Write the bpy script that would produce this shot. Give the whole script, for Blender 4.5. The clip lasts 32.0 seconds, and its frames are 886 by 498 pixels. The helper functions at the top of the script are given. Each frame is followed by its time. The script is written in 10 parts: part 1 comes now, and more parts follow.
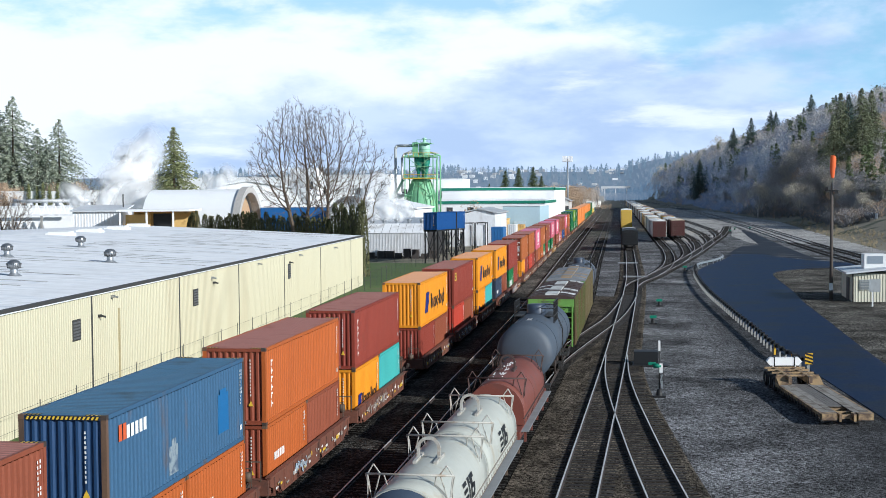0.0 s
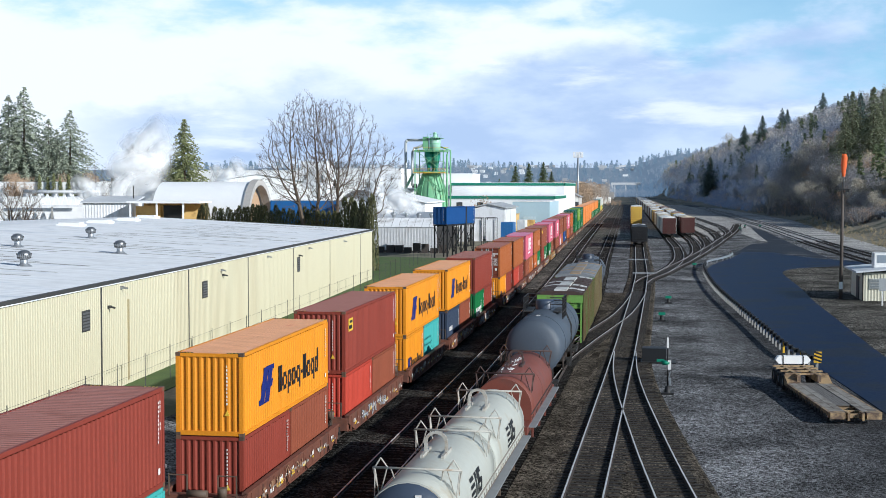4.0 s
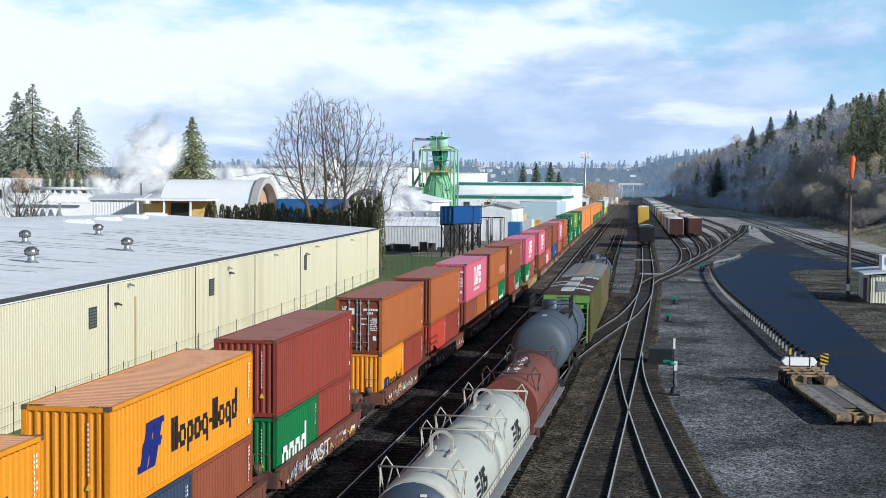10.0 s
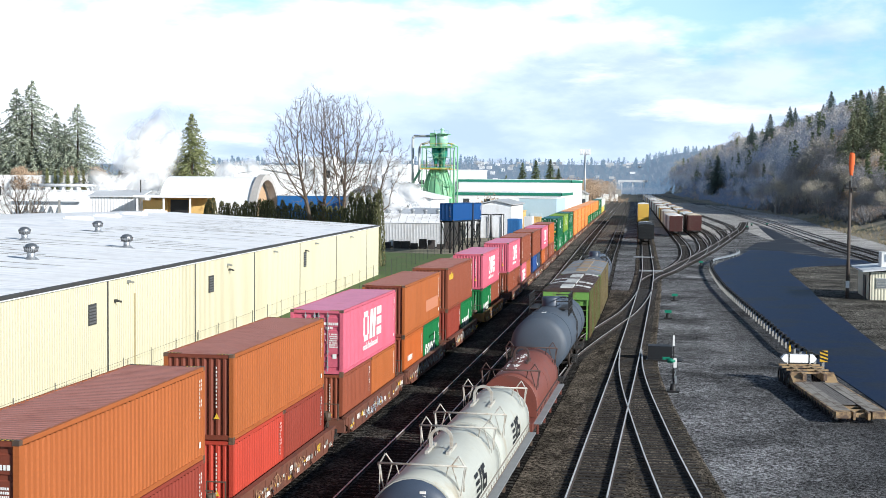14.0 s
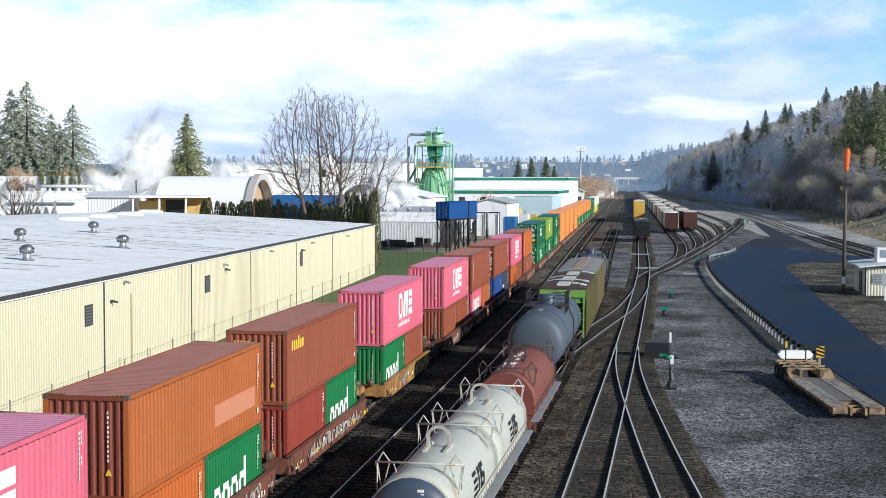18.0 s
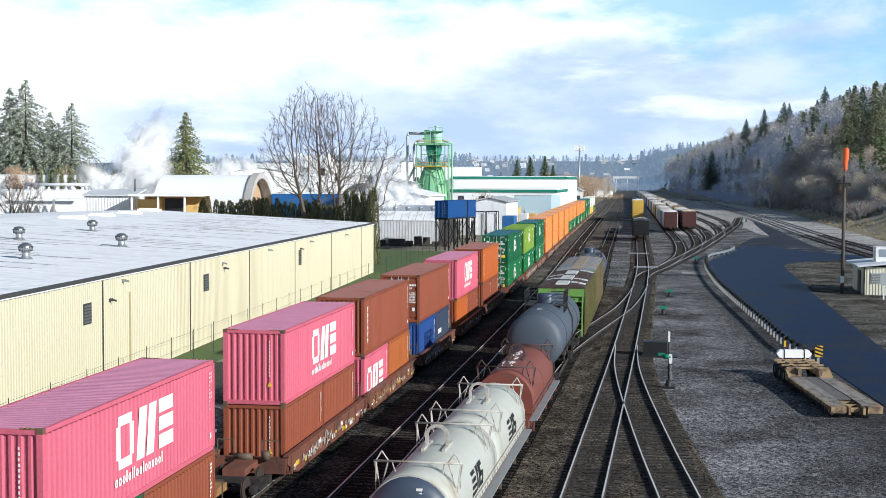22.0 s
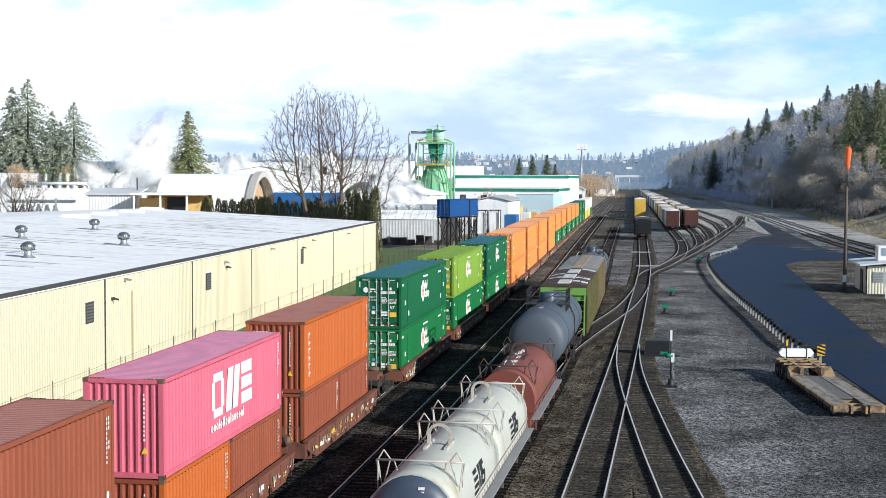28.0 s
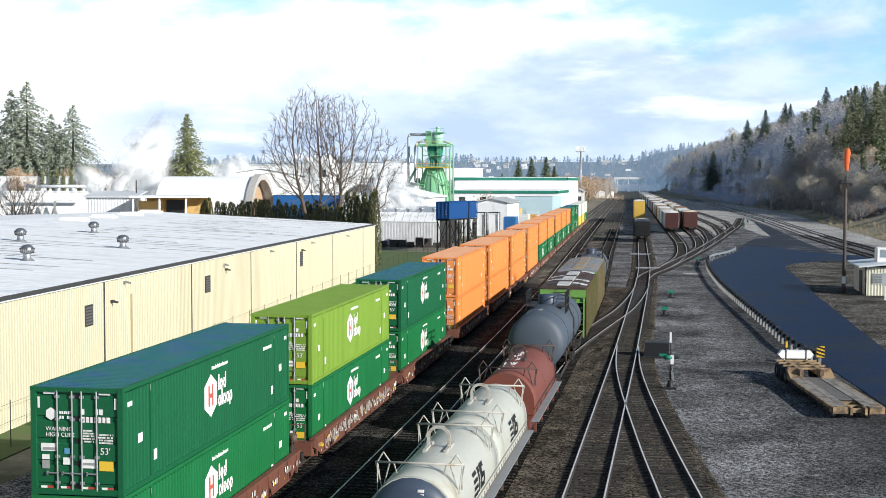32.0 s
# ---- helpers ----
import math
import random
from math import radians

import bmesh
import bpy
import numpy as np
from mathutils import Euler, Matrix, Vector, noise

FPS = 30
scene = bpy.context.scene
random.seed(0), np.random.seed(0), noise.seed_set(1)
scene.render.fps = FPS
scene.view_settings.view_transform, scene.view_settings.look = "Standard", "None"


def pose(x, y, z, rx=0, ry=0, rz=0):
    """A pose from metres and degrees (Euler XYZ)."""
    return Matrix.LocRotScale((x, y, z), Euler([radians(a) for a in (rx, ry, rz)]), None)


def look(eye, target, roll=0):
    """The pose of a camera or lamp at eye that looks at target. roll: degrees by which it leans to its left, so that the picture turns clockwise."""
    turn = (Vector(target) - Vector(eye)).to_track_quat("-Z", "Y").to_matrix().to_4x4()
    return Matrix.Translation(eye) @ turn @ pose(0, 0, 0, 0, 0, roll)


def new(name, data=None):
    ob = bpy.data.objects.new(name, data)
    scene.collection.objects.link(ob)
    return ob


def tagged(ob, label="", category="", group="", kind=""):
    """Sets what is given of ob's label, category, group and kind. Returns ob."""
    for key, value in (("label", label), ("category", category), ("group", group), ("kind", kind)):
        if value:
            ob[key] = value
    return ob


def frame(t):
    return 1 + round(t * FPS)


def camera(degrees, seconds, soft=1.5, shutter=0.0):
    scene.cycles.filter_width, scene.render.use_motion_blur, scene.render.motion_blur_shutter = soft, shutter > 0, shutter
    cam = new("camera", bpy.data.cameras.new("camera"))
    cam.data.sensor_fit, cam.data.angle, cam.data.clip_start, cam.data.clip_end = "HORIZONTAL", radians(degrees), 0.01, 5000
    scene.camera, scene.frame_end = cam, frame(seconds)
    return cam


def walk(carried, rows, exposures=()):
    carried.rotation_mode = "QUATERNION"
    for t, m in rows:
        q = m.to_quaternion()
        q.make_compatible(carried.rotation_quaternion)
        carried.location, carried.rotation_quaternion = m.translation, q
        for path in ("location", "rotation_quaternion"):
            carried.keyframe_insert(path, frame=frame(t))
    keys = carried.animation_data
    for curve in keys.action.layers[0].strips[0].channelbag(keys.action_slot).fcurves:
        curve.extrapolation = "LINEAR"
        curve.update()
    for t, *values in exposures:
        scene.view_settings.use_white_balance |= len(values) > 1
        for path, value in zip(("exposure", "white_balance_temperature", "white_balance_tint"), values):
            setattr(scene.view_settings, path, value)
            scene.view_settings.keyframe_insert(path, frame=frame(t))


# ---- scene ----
import itertools

cam = camera(37.0, 32.0, soft=0.75)
EYE = (0.0, 0.0, 11.58)
# brightness and white balance of the camera, which sets itself anew as the train passes
EXPOSURES = [(0.0, 0.23, 5640, 8), (3.5, 0.21, 5640, 8), (6.0, 0.10, 5630, 8), (7.0, 0.32, 5880, 8), (8.0, 0.27, 5840, 8), (9.0, 0.15, 5640, 8),
             (10.5, 0.16, 5660, 8), (11.0, 0.23, 5720, 8), (12.0, 0.55, 5930, 9), (13.0, 0.61, 5900, 9), (14.0, 0.55, 5880, 9), (17.0, 0.37, 5820, 9),
             (18.0, 0.34, 5800, 9), (19.0, 0.43, 5850, 9), (20.0, 0.53, 5900, 9), (21.0, 0.52, 5900, 9), (22.0, 0.38, 5800, 9), (23.0, 0.36, 5780, 9),
             (24.0, 0.39, 5790, 9), (25.0, 0.43, 5800, 9), (28.0, 0.50, 5880, 9), (29.0, 0.29, 5760, 9), (30.0, 0.38, 5880, 9), (31.0, 0.45, 5960, 9),
             (32.0, 0.47, 6020, 9)]
# heading, downward tilt and lean of the camera that stands on the bridge
AIM = [
    (0.0, 9.605, 2.465, -0.446), (0.5, 9.665, 2.478, -0.220), (1.0, 9.727, 2.529, -0.098), (1.5, 9.771, 2.578, -0.160),
    (2.0, 9.836, 2.602, -0.024), (2.5, 9.875, 2.630, -0.068), (3.0, 9.915, 2.653, -0.047), (3.5, 9.960, 2.675, 0.082),
    (5.5, 10.087, 2.744, 0.142), (6.0, 10.125, 2.744, 0.227), (6.5, 10.151, 2.743, 0.286), (7.0, 10.176, 2.743, 0.345),
    (7.5, 10.193, 2.746, 0.361), (8.0, 10.212, 2.759, 0.440), (8.5, 10.233, 2.753, 0.451), (9.0, 10.262, 2.732, 0.474),
    (9.5, 10.278, 2.728, 0.439), (10.0, 10.306, 2.730, 0.486), (10.5, 10.332, 2.749, 0.502), (11.0, 10.358, 2.758, 0.548),
    (11.5, 10.375, 2.770, 0.605), (12.0, 10.385, 2.781, 0.565), (12.5, 10.398, 2.794, 0.570), (13.0, 10.398, 2.814, 0.516),
    (13.5, 10.374, 2.830, 0.532), (14.0, 10.288, 2.862, 0.512), (14.5, 10.255, 2.874, 0.449), (16.5, 10.214, 2.924, 0.300),
    (17.0, 10.139, 2.945, 0.215), (17.5, 10.118, 2.940, 0.177), (18.0, 10.122, 2.930, 0.142), (18.5, 10.128, 2.930, 0.136),
    (19.0, 10.125, 2.930, 0.143), (19.5, 10.142, 2.930, 0.143), (20.0, 10.153, 2.933, 0.146), (20.5, 10.154, 2.957, 0.194),
    (21.0, 10.166, 2.960, 0.184), (21.5, 10.179, 2.972, 0.216), (22.0, 10.070, 2.978, 0.210), (22.5, 10.027, 2.964, 0.183),
    (23.0, 10.040, 2.962, 0.174), (23.5, 10.042, 2.929, 0.133), (24.0, 10.041, 2.931, 0.120), (24.5, 10.055, 2.952, 0.157),
    (25.0, 10.078, 2.966, 0.131), (25.5, 10.078, 2.966, 0.131), (27.5, 10.142, 3.026, 0.212), (28.0, 10.161, 3.029, 0.210),
    (28.5, 10.167, 3.029, 0.216), (29.0, 10.184, 3.040, 0.144), (29.5, 10.150, 3.041, 0.126), (30.0, 10.042, 3.040, 0.132),
    (30.5, 10.042, 3.040, 0.132), (31.0, 10.076, 3.003, 0.126), (31.5, 10.098, 2.993, 0.065), (32.0, 10.129, 2.931, 0.118),
]
walk(cam, [(t, pose(*EYE, 90 - tilt, 0, turn) @ pose(0, 0, 0, 0, 0, lean)) for t, turn, tilt, lean in AIM],
     exposures=EXPOSURES)

# ---- light ----
SUN_TURN, SUN_HEIGHT = 116.5, 22.5   # degrees clockwise from the line of the tracks, and above the horizon
world = bpy.data.worlds.new("sky")
scene.world = world
world.use_nodes = True


def build_sky():
    """Broken winter cloud: a lavender bank low over the valley, bright veil above it, clear blue higher up."""
    nt = world.node_tree
    nt.nodes.clear()
    n, l = nt.nodes.new, nt.links.new

    def math_node(op, a, b=None):
        m = n("ShaderNodeMath")
        m.operation = op
        for i, v in enumerate((a, b)):
            if v is None:
                continue
            if isinstance(v, (int, float)):
                m.inputs[i].default_value = v
            else:
                l(v, m.inputs[i])
        return m.outputs[0]

    def span(v, a, b, c, d, soft=False):
        m = n("ShaderNodeMapRange")
        m.interpolation_type = "SMOOTHSTEP" if soft else "LINEAR"
        for key, val in (("From Min", a), ("From Max", b), ("To Min", c), ("To Max", d)):
            m.inputs[key].default_value = val
        l(v, m.inputs["Value"])
        return m.outputs["Result"]

    def cloud_noise(scale, stretch, shift, detail, rough=0.56):
        mp = n("ShaderNodeMapping")
        mp.inputs["Scale"].default_value, mp.inputs["Location"].default_value = stretch, shift
        l(co.outputs["Generated"], mp.inputs["Vector"])
        t = n("ShaderNodeTexNoise")
        t.inputs["Scale"].default_value, t.inputs["Detail"].default_value, t.inputs["Roughness"].default_value = scale, detail, rough
        l(mp.outputs["Vector"], t.inputs["Vector"])
        return t.outputs["Fac"]

    def blend(f, a, b):
        m = n("ShaderNodeMix")
        m.data_type = "RGBA"
        l(f, m.inputs[0])
        for i, v in ((6, a), (7, b)):
            if isinstance(v, tuple):
                m.inputs[i].default_value = (*v, 1)
            else:
                l(v, m.inputs[i])
        return m.outputs[2]

    out, bg = n("ShaderNodeOutputWorld"), n("ShaderNodeBackground")
    bg.inputs["Strength"].default_value = 0.074
    co = n("ShaderNodeTexCoord")
    way = n("ShaderNodeSeparateXYZ")
    l(co.outputs["Generated"], way.inputs["Vector"])
    x, z = way.outputs["X"], way.outputs["Z"]
    sky = n("ShaderNodeTexSky")
    sky.sky_type = "NISHITA"
    sky.sun_disc = False
    sky.sun_elevation, sky.sun_rotation = radians(SUN_HEIGHT), radians(SUN_TURN)
    sky.air_density, sky.dust_density, sky.ozone_density = 1.1, 0.3, 0.45
    lift = n("ShaderNodeVectorMath")       # no haze band at the horizon: the clear gaps show the deeper blue
    lift.inputs[1].default_value = (0, 0, 0.22)
    l(co.outputs["Generated"], lift.inputs[0])
    l(lift.outputs["Vector"], sky.inputs["Vector"])
    low = span(z, 0.16, 0.30, 1.0, 0.05)   # the cloud thins out towards the zenith
    thin = n("ShaderNodeVectorMath")       # the low clear sky is bright with thin haze
    thin.operation = "MULTIPLY"
    thin.inputs[1].default_value = (1.9, 2.6, 2.35)
    l(sky.outputs["Color"], thin.inputs[0])
    high = n("ShaderNodeVectorMath")
    high.operation = "MULTIPLY"
    high.inputs[1].default_value = (0.82, 0.82, 0.82)
    l(sky.outputs["Color"], high.inputs[0])
    clear = blend(low, high.outputs["Vector"], thin.outputs["Vector"])
    # edge between the bank and the bright veil: low over the valley side, high over the hill
    rag = math_node("MULTIPLY", math_node("SUBTRACT", cloud_noise(3.4, (2.2, 2.2, 5.0), (0.35, 0.1, 0.2), 7.0), 0.5), 0.13)
    edge = span(x, -0.50, 0.14, 0.028, 0.128)
    above = math_node("ADD", math_node("SUBTRACT", z, edge), rag)
    veil = span(above, -0.012, 0.022, 0.0, 1.0, True)
    streak = span(cloud_noise(2.1, (3.0, 3.0, 15.0), (1.7, 0.4, 0.9), 6.0), 0.55, 0.70, 0.0, 0.75, True)
    west = span(x, -0.34, -0.47, 0.0, 0.85, True)
    bright = math_node("MINIMUM", math_node("ADD", math_node("ADD", veil, streak), west), 1.0)
    grey = math_node("MULTIPLY", span(x, -0.03, 0.10, 0.0, 0.85, True), span(z, 0.06, 0.10, 0.0, 1.0, True))   # grey undersides over the hill
    bright = math_node("MULTIPLY", bright, math_node("SUBTRACT", 1.0, grey))
    body = blend(span(cloud_noise(4.6, (2.4, 2.4, 7.0), (4.1, 0.6, 0.3), 6.0), 0.36, 0.64, 0.0, 1.0, True), (6.3, 7.6, 9.8), (8.5, 9.5, 11.0))
    cloud = blend(bright, body, (12.4, 12.4, 12.4))
    gap_rag = math_node("MULTIPLY", math_node("SUBTRACT", cloud_noise(3.0, (2.6, 2.6, 7.5), (7.7, 2.1, 1.3), 6.0), 0.5), 0.16)
    gap = span(math_node("ADD", math_node("ADD", z, gap_rag), span(x, -0.35, 0.13, -0.03, 0.022)), 0.088, 0.128, 0.0, 0.72, True)
    puffs = span(cloud_noise(3.3, (2.4, 2.4, 5.5), (2.2, 5.3, 0.7), 6.0), 0.44, 0.60, 1.0, 0.12, True)
    gap = math_node("MULTIPLY", gap, puffs)
    cover = math_node("MULTIPLY", math_node("SUBTRACT", 1.0, gap), low)
    l(blend(cover, clear, cloud), bg.inputs["Color"])
    l(bg.outputs["Background"], out.inputs["Surface"])


build_sky()
sun = new("sun", bpy.data.lights.new("sun", "SUN"))
sun.data.energy, sun.data.angle, sun.data.color = 4.8, radians(0.55), (1.0, 0.92, 0.80)
_a, _e = radians(SUN_TURN), radians(SUN_HEIGHT)
SUN_WAY = Vector((math.sin(_a) * math.cos(_e), math.cos(_a) * math.cos(_e), math.sin(_e)))
sun.matrix_world = look(SUN_WAY * 300, (0, 0, 0))


# ---- materials ----
MATS = {}


def surface(name, base, rough=0.7, metal=0.0, spots=None, spot_at=(0.55, 0.7), scale=1.5, fine=30.0, vary=0.18,
            bump=0.15, streak=1.0, island=0.0, spec=0.5, fine_stretch=(1, 1, 1)):
    """A worn surface: base colour with coarse and fine variation, spots of a second colour, fine relief."""
    if name in MATS:
        return MATS[name]
    m = bpy.data.materials.new(name)
    m.use_nodes = True
    nt = m.node_tree
    n, l = nt.nodes.new, nt.links.new
    p = nt.nodes["Principled BSDF"]
    p.inputs["Metallic"].default_value = metal
    p.inputs["Specular IOR Level"].default_value = spec
    co = n("ShaderNodeTexCoord")
    mp = n("ShaderNodeMapping")
    mp.inputs["Scale"].default_value = (1, 1, streak)
    info = n("ShaderNodeObjectInfo")
    shift = n("ShaderNodeVectorMath")
    shift.operation = "SCALE"
    shift.inputs[0].default_value = (37, 19, 11)
    l(info.outputs["Random"], shift.inputs["Scale"])
    add = n("ShaderNodeVectorMath")
    l(co.outputs["Object"], add.inputs[0])
    l(shift.outputs["Vector"], add.inputs[1])
    l(add.outputs["Vector"], mp.inputs["Vector"])
    coarse = n("ShaderNodeTexNoise")
    coarse.inputs["Scale"].default_value = scale
    coarse.inputs["Detail"].default_value = 6.0
    coarse.inputs["Roughness"].default_value = 0.6
    l(mp.outputs["Vector"], coarse.inputs["Vector"])
    mf = n("ShaderNodeMapping")
    mf.inputs["Scale"].default_value = fine_stretch
    l(add.outputs["Vector"], mf.inputs["Vector"])
    grain = n("ShaderNodeTexNoise")
    grain.inputs["Scale"].default_value = fine
    grain.inputs["Detail"].default_value = 4.0
    l(mf.outputs["Vector"], grain.inputs["Vector"])
    both = n("ShaderNodeMath")
    both.operation = "MULTIPLY_ADD"
    both.inputs[1].default_value = 0.5
    l(grain.outputs["Fac"], both.inputs[0])
    half = n("ShaderNodeMath")
    half.operation = "MULTIPLY"
    half.inputs[1].default_value = 0.5
    l(coarse.outputs["Fac"], half.inputs[0])
    l(half.outputs[0], both.inputs[2])
    rng = n("ShaderNodeMapRange")
    rng.inputs["From Min"].default_value, rng.inputs["From Max"].default_value = 0.3, 0.7
    rng.inputs["To Min"].default_value, rng.inputs["To Max"].default_value = 1 - vary, 1 + vary
    l(both.outputs[0], rng.inputs["Value"])
    val = rng.outputs["Result"]
    if island:
        geo = n("ShaderNodeNewGeometry")
        rr = n("ShaderNodeMapRange")
        rr.inputs["To Min"].default_value, rr.inputs["To Max"].default_value = 1 - island, 1 + island
        fr = n("ShaderNodeMath")
        fr.operation = "FRACT"
        sm = n("ShaderNodeMath")
        l(geo.outputs["Random Per Island"], sm.inputs[0])
        l(info.outputs["Random"], sm.inputs[1])
        l(sm.outputs[0], fr.inputs[0])
        l(fr.outputs[0], rr.inputs["Value"])
        mm = n("ShaderNodeMath")
        mm.operation = "MULTIPLY"
        l(val, mm.inputs[0])
        l(rr.outputs["Result"], mm.inputs[1])
        val = mm.outputs[0]
    col = n("ShaderNodeVectorMath")
    col.operation = "SCALE"
    col.inputs[0].default_value = base
    l(val, col.inputs["Scale"])
    colour = col.outputs["Vector"]
    if spots:
        ramp = n("ShaderNodeMapRange")
        ramp.inputs["From Min"].default_value, ramp.inputs["From Max"].default_value = spot_at
        l(coarse.outputs["Fac"], ramp.inputs["Value"])
        mx = n("ShaderNodeMix")
        mx.data_type = "RGBA"
        l(ramp.outputs["Result"], mx.inputs[0])
        l(colour, mx.inputs[6])
        mx.inputs[7].default_value = (*spots, 1)
        colour = mx.outputs[2]
    l(colour, p.inputs["Base Color"])
    rr = n("ShaderNodeMapRange")
    rr.inputs["To Min"].default_value, rr.inputs["To Max"].default_value = max(0, rough - 0.12), min(1, rough + 0.12)
    l(grain.outputs["Fac"], rr.inputs["Value"])
    l(rr.outputs["Result"], p.inputs["Roughness"])
    if bump:
        b = n("ShaderNodeBump")
        b.inputs["Strength"].default_value = bump
        b.inputs["Distance"].default_value = 0.02
        l(grain.outputs["Fac"], b.inputs["Height"])
        l(b.outputs["Normal"], p.inputs["Normal"])
    MATS[name] = m
    return m


def paint(name, base, fade=(0.20, 0.09, 0.05), worn=(0.62, 0.80), rough=0.55):
    """Weathered paint on steel, with rust and dirt that run downwards."""
    return surface(name, base, rough, 0.0, fade, worn, scale=0.9, fine=14.0, vary=0.18, bump=0.05, streak=0.25, spec=0.3)


STEEL = surface("dark_steel", (0.045, 0.042, 0.04), 0.6, 0.4)
BLACK = surface("black_paint", (0.012, 0.012, 0.013), 0.6)
RAIL = surface("rail_steel", (0.60, 0.60, 0.60), 0.5, 0.25, (0.42, 0.38, 0.35), (0.55, 0.75))
RAIL_RUST = surface("rusty_rail", (0.040, 0.029, 0.024), 0.8, 0.1)
TIE = surface("tie_timber", (0.016, 0.013, 0.011), 0.92, 0, (0.07, 0.058, 0.047), (0.55, 0.75), scale=2, fine=26, vary=0.4, bump=0.5, island=0.35)


def stones(name, dark, light, cell, patch, patch_size, stain=False):
    """Crushed stone: single stones of uneven brightness with deep gaps, and broad darker patches."""
    m = bpy.data.materials.new(name)
    m.use_nodes = True
    nt = m.node_tree
    n, l = nt.nodes.new, nt.links.new
    p = nt.nodes["Principled BSDF"]
    p.inputs["Roughness"].default_value = 0.95
    p.inputs["Specular IOR Level"].default_value = 0.05
    co = n("ShaderNodeTexCoord")
    vor = n("ShaderNodeTexVoronoi")
    vor.inputs["Scale"].default_value = cell
    l(co.outputs["Object"], vor.inputs["Vector"])
    sep = n("ShaderNodeSeparateColor")
    l(vor.outputs["Color"], sep.inputs["Color"])
    mix = n("ShaderNodeMix")
    mix.data_type = "RGBA"
    mix.inputs[6].default_value, mix.inputs[7].default_value = (*dark, 1), (*light, 1)
    pw = n("ShaderNodeMath")
    pw.operation = "POWER"
    pw.inputs[1].default_value = 1.7
    l(sep.outputs[0], pw.inputs[0])
    l(pw.outputs[0], mix.inputs[0])
    big = n("ShaderNodeTexNoise")
    big.inputs["Scale"].default_value = patch_size
    big.inputs["Detail"].default_value = 7.0
    big.inputs["Roughness"].default_value = 0.62
    l(co.outputs["Object"], big.inputs["Vector"])
    rng = n("ShaderNodeMapRange")
    rng.inputs["From Min"].default_value, rng.inputs["From Max"].default_value = 0.38, 0.64
    rng.inputs["To Min"].default_value, rng.inputs["To Max"].default_value = patch, 1.15
    l(big.outputs["Fac"], rng.inputs["Value"])
    mid = n("ShaderNodeTexNoise")
    mid.inputs["Scale"].default_value = 2.2
    mid.inputs["Detail"].default_value = 3.0
    l(co.outputs["Object"], mid.inputs["Vector"])
    r2 = n("ShaderNodeMapRange")
    r2.inputs["From Min"].default_value, r2.inputs["From Max"].default_value = 0.3, 0.7
    r2.inputs["To Min"].default_value, r2.inputs["To Max"].default_value = 0.7, 1.3
    l(mid.outputs["Fac"], r2.inputs["Value"])
    mm = n("ShaderNodeMath")
    mm.operation = "MULTIPLY"
    l(rng.outputs["Result"], mm.inputs[0])
    l(r2.outputs["Result"], mm.inputs[1])
    sc = n("ShaderNodeVectorMath")
    sc.operation = "SCALE"
    l(mix.outputs[2], sc.inputs[0])
    l(mm.outputs[0], sc.inputs["Scale"])
    colour = sc.outputs["Vector"]
    if stain:                     # oily ground round the trailer's place, with a ragged edge
        where = n("ShaderNodeSeparateXYZ")
        l(co.outputs["Object"], where.inputs["Vector"])
        rag = n("ShaderNodeMath")
        rag.operation = "MULTIPLY_ADD"
        rag.inputs[1].default_value = 7.0
        l(big.outputs["Fac"], rag.inputs[0])
        skew = n("ShaderNodeMath")        # the stain follows the guard rail up the yard
        skew.operation = "MULTIPLY_ADD"
        skew.inputs[1].default_value = 0.055
        l(where.outputs["Y"], skew.inputs[0])
        l(where.outputs["X"], skew.inputs[2])
        l(skew.outputs[0], rag.inputs[2])
        across, along_y = n("ShaderNodeMapRange"), n("ShaderNodeMapRange")
        across.inputs["From Min"].default_value, across.inputs["From Max"].default_value = 12.0, 16.2
        across.inputs["To Min"].default_value, across.inputs["To Max"].default_value = 0.0, 0.66
        along_y.inputs["From Min"].default_value, along_y.inputs["From Max"].default_value = 120.0, 190.0
        along_y.inputs["To Min"].default_value, along_y.inputs["To Max"].default_value = 1.0, 0.0
        l(rag.outputs[0], across.inputs["Value"])
        l(where.outputs["Y"], along_y.inputs["Value"])
        both = n("ShaderNodeMath")
        both.operation = "MULTIPLY"
        l(across.outputs["Result"], both.inputs[0])
        l(along_y.outputs["Result"], both.inputs[1])
        oily = n("ShaderNodeMix")
        oily.data_type = "RGBA"
        oily.inputs[7].default_value = (0.022, 0.022, 0.024, 1)
        l(both.outputs[0], oily.inputs[0])
        l(colour, oily.inputs[6])
        colour = oily.outputs[2]
    l(colour, p.inputs["Base Color"])
    add = n("ShaderNodeMath")
    add.operation = "MULTIPLY_ADD"
    add.inputs[1].default_value = -1.0     # each stone is high in its middle
    l(vor.outputs["Distance"], add.inputs[0])
    l(mid.outputs["Fac"], add.inputs[2])
    bmp = n("ShaderNodeBump")
    bmp.inputs["Strength"].default_value = 1.0
    bmp.inputs["Distance"].default_value = 0.06
    l(add.outputs[0], bmp.inputs["Height"])
    l(bmp.outputs["Normal"], p.inputs["Normal"])
    MATS[name] = m
    return m


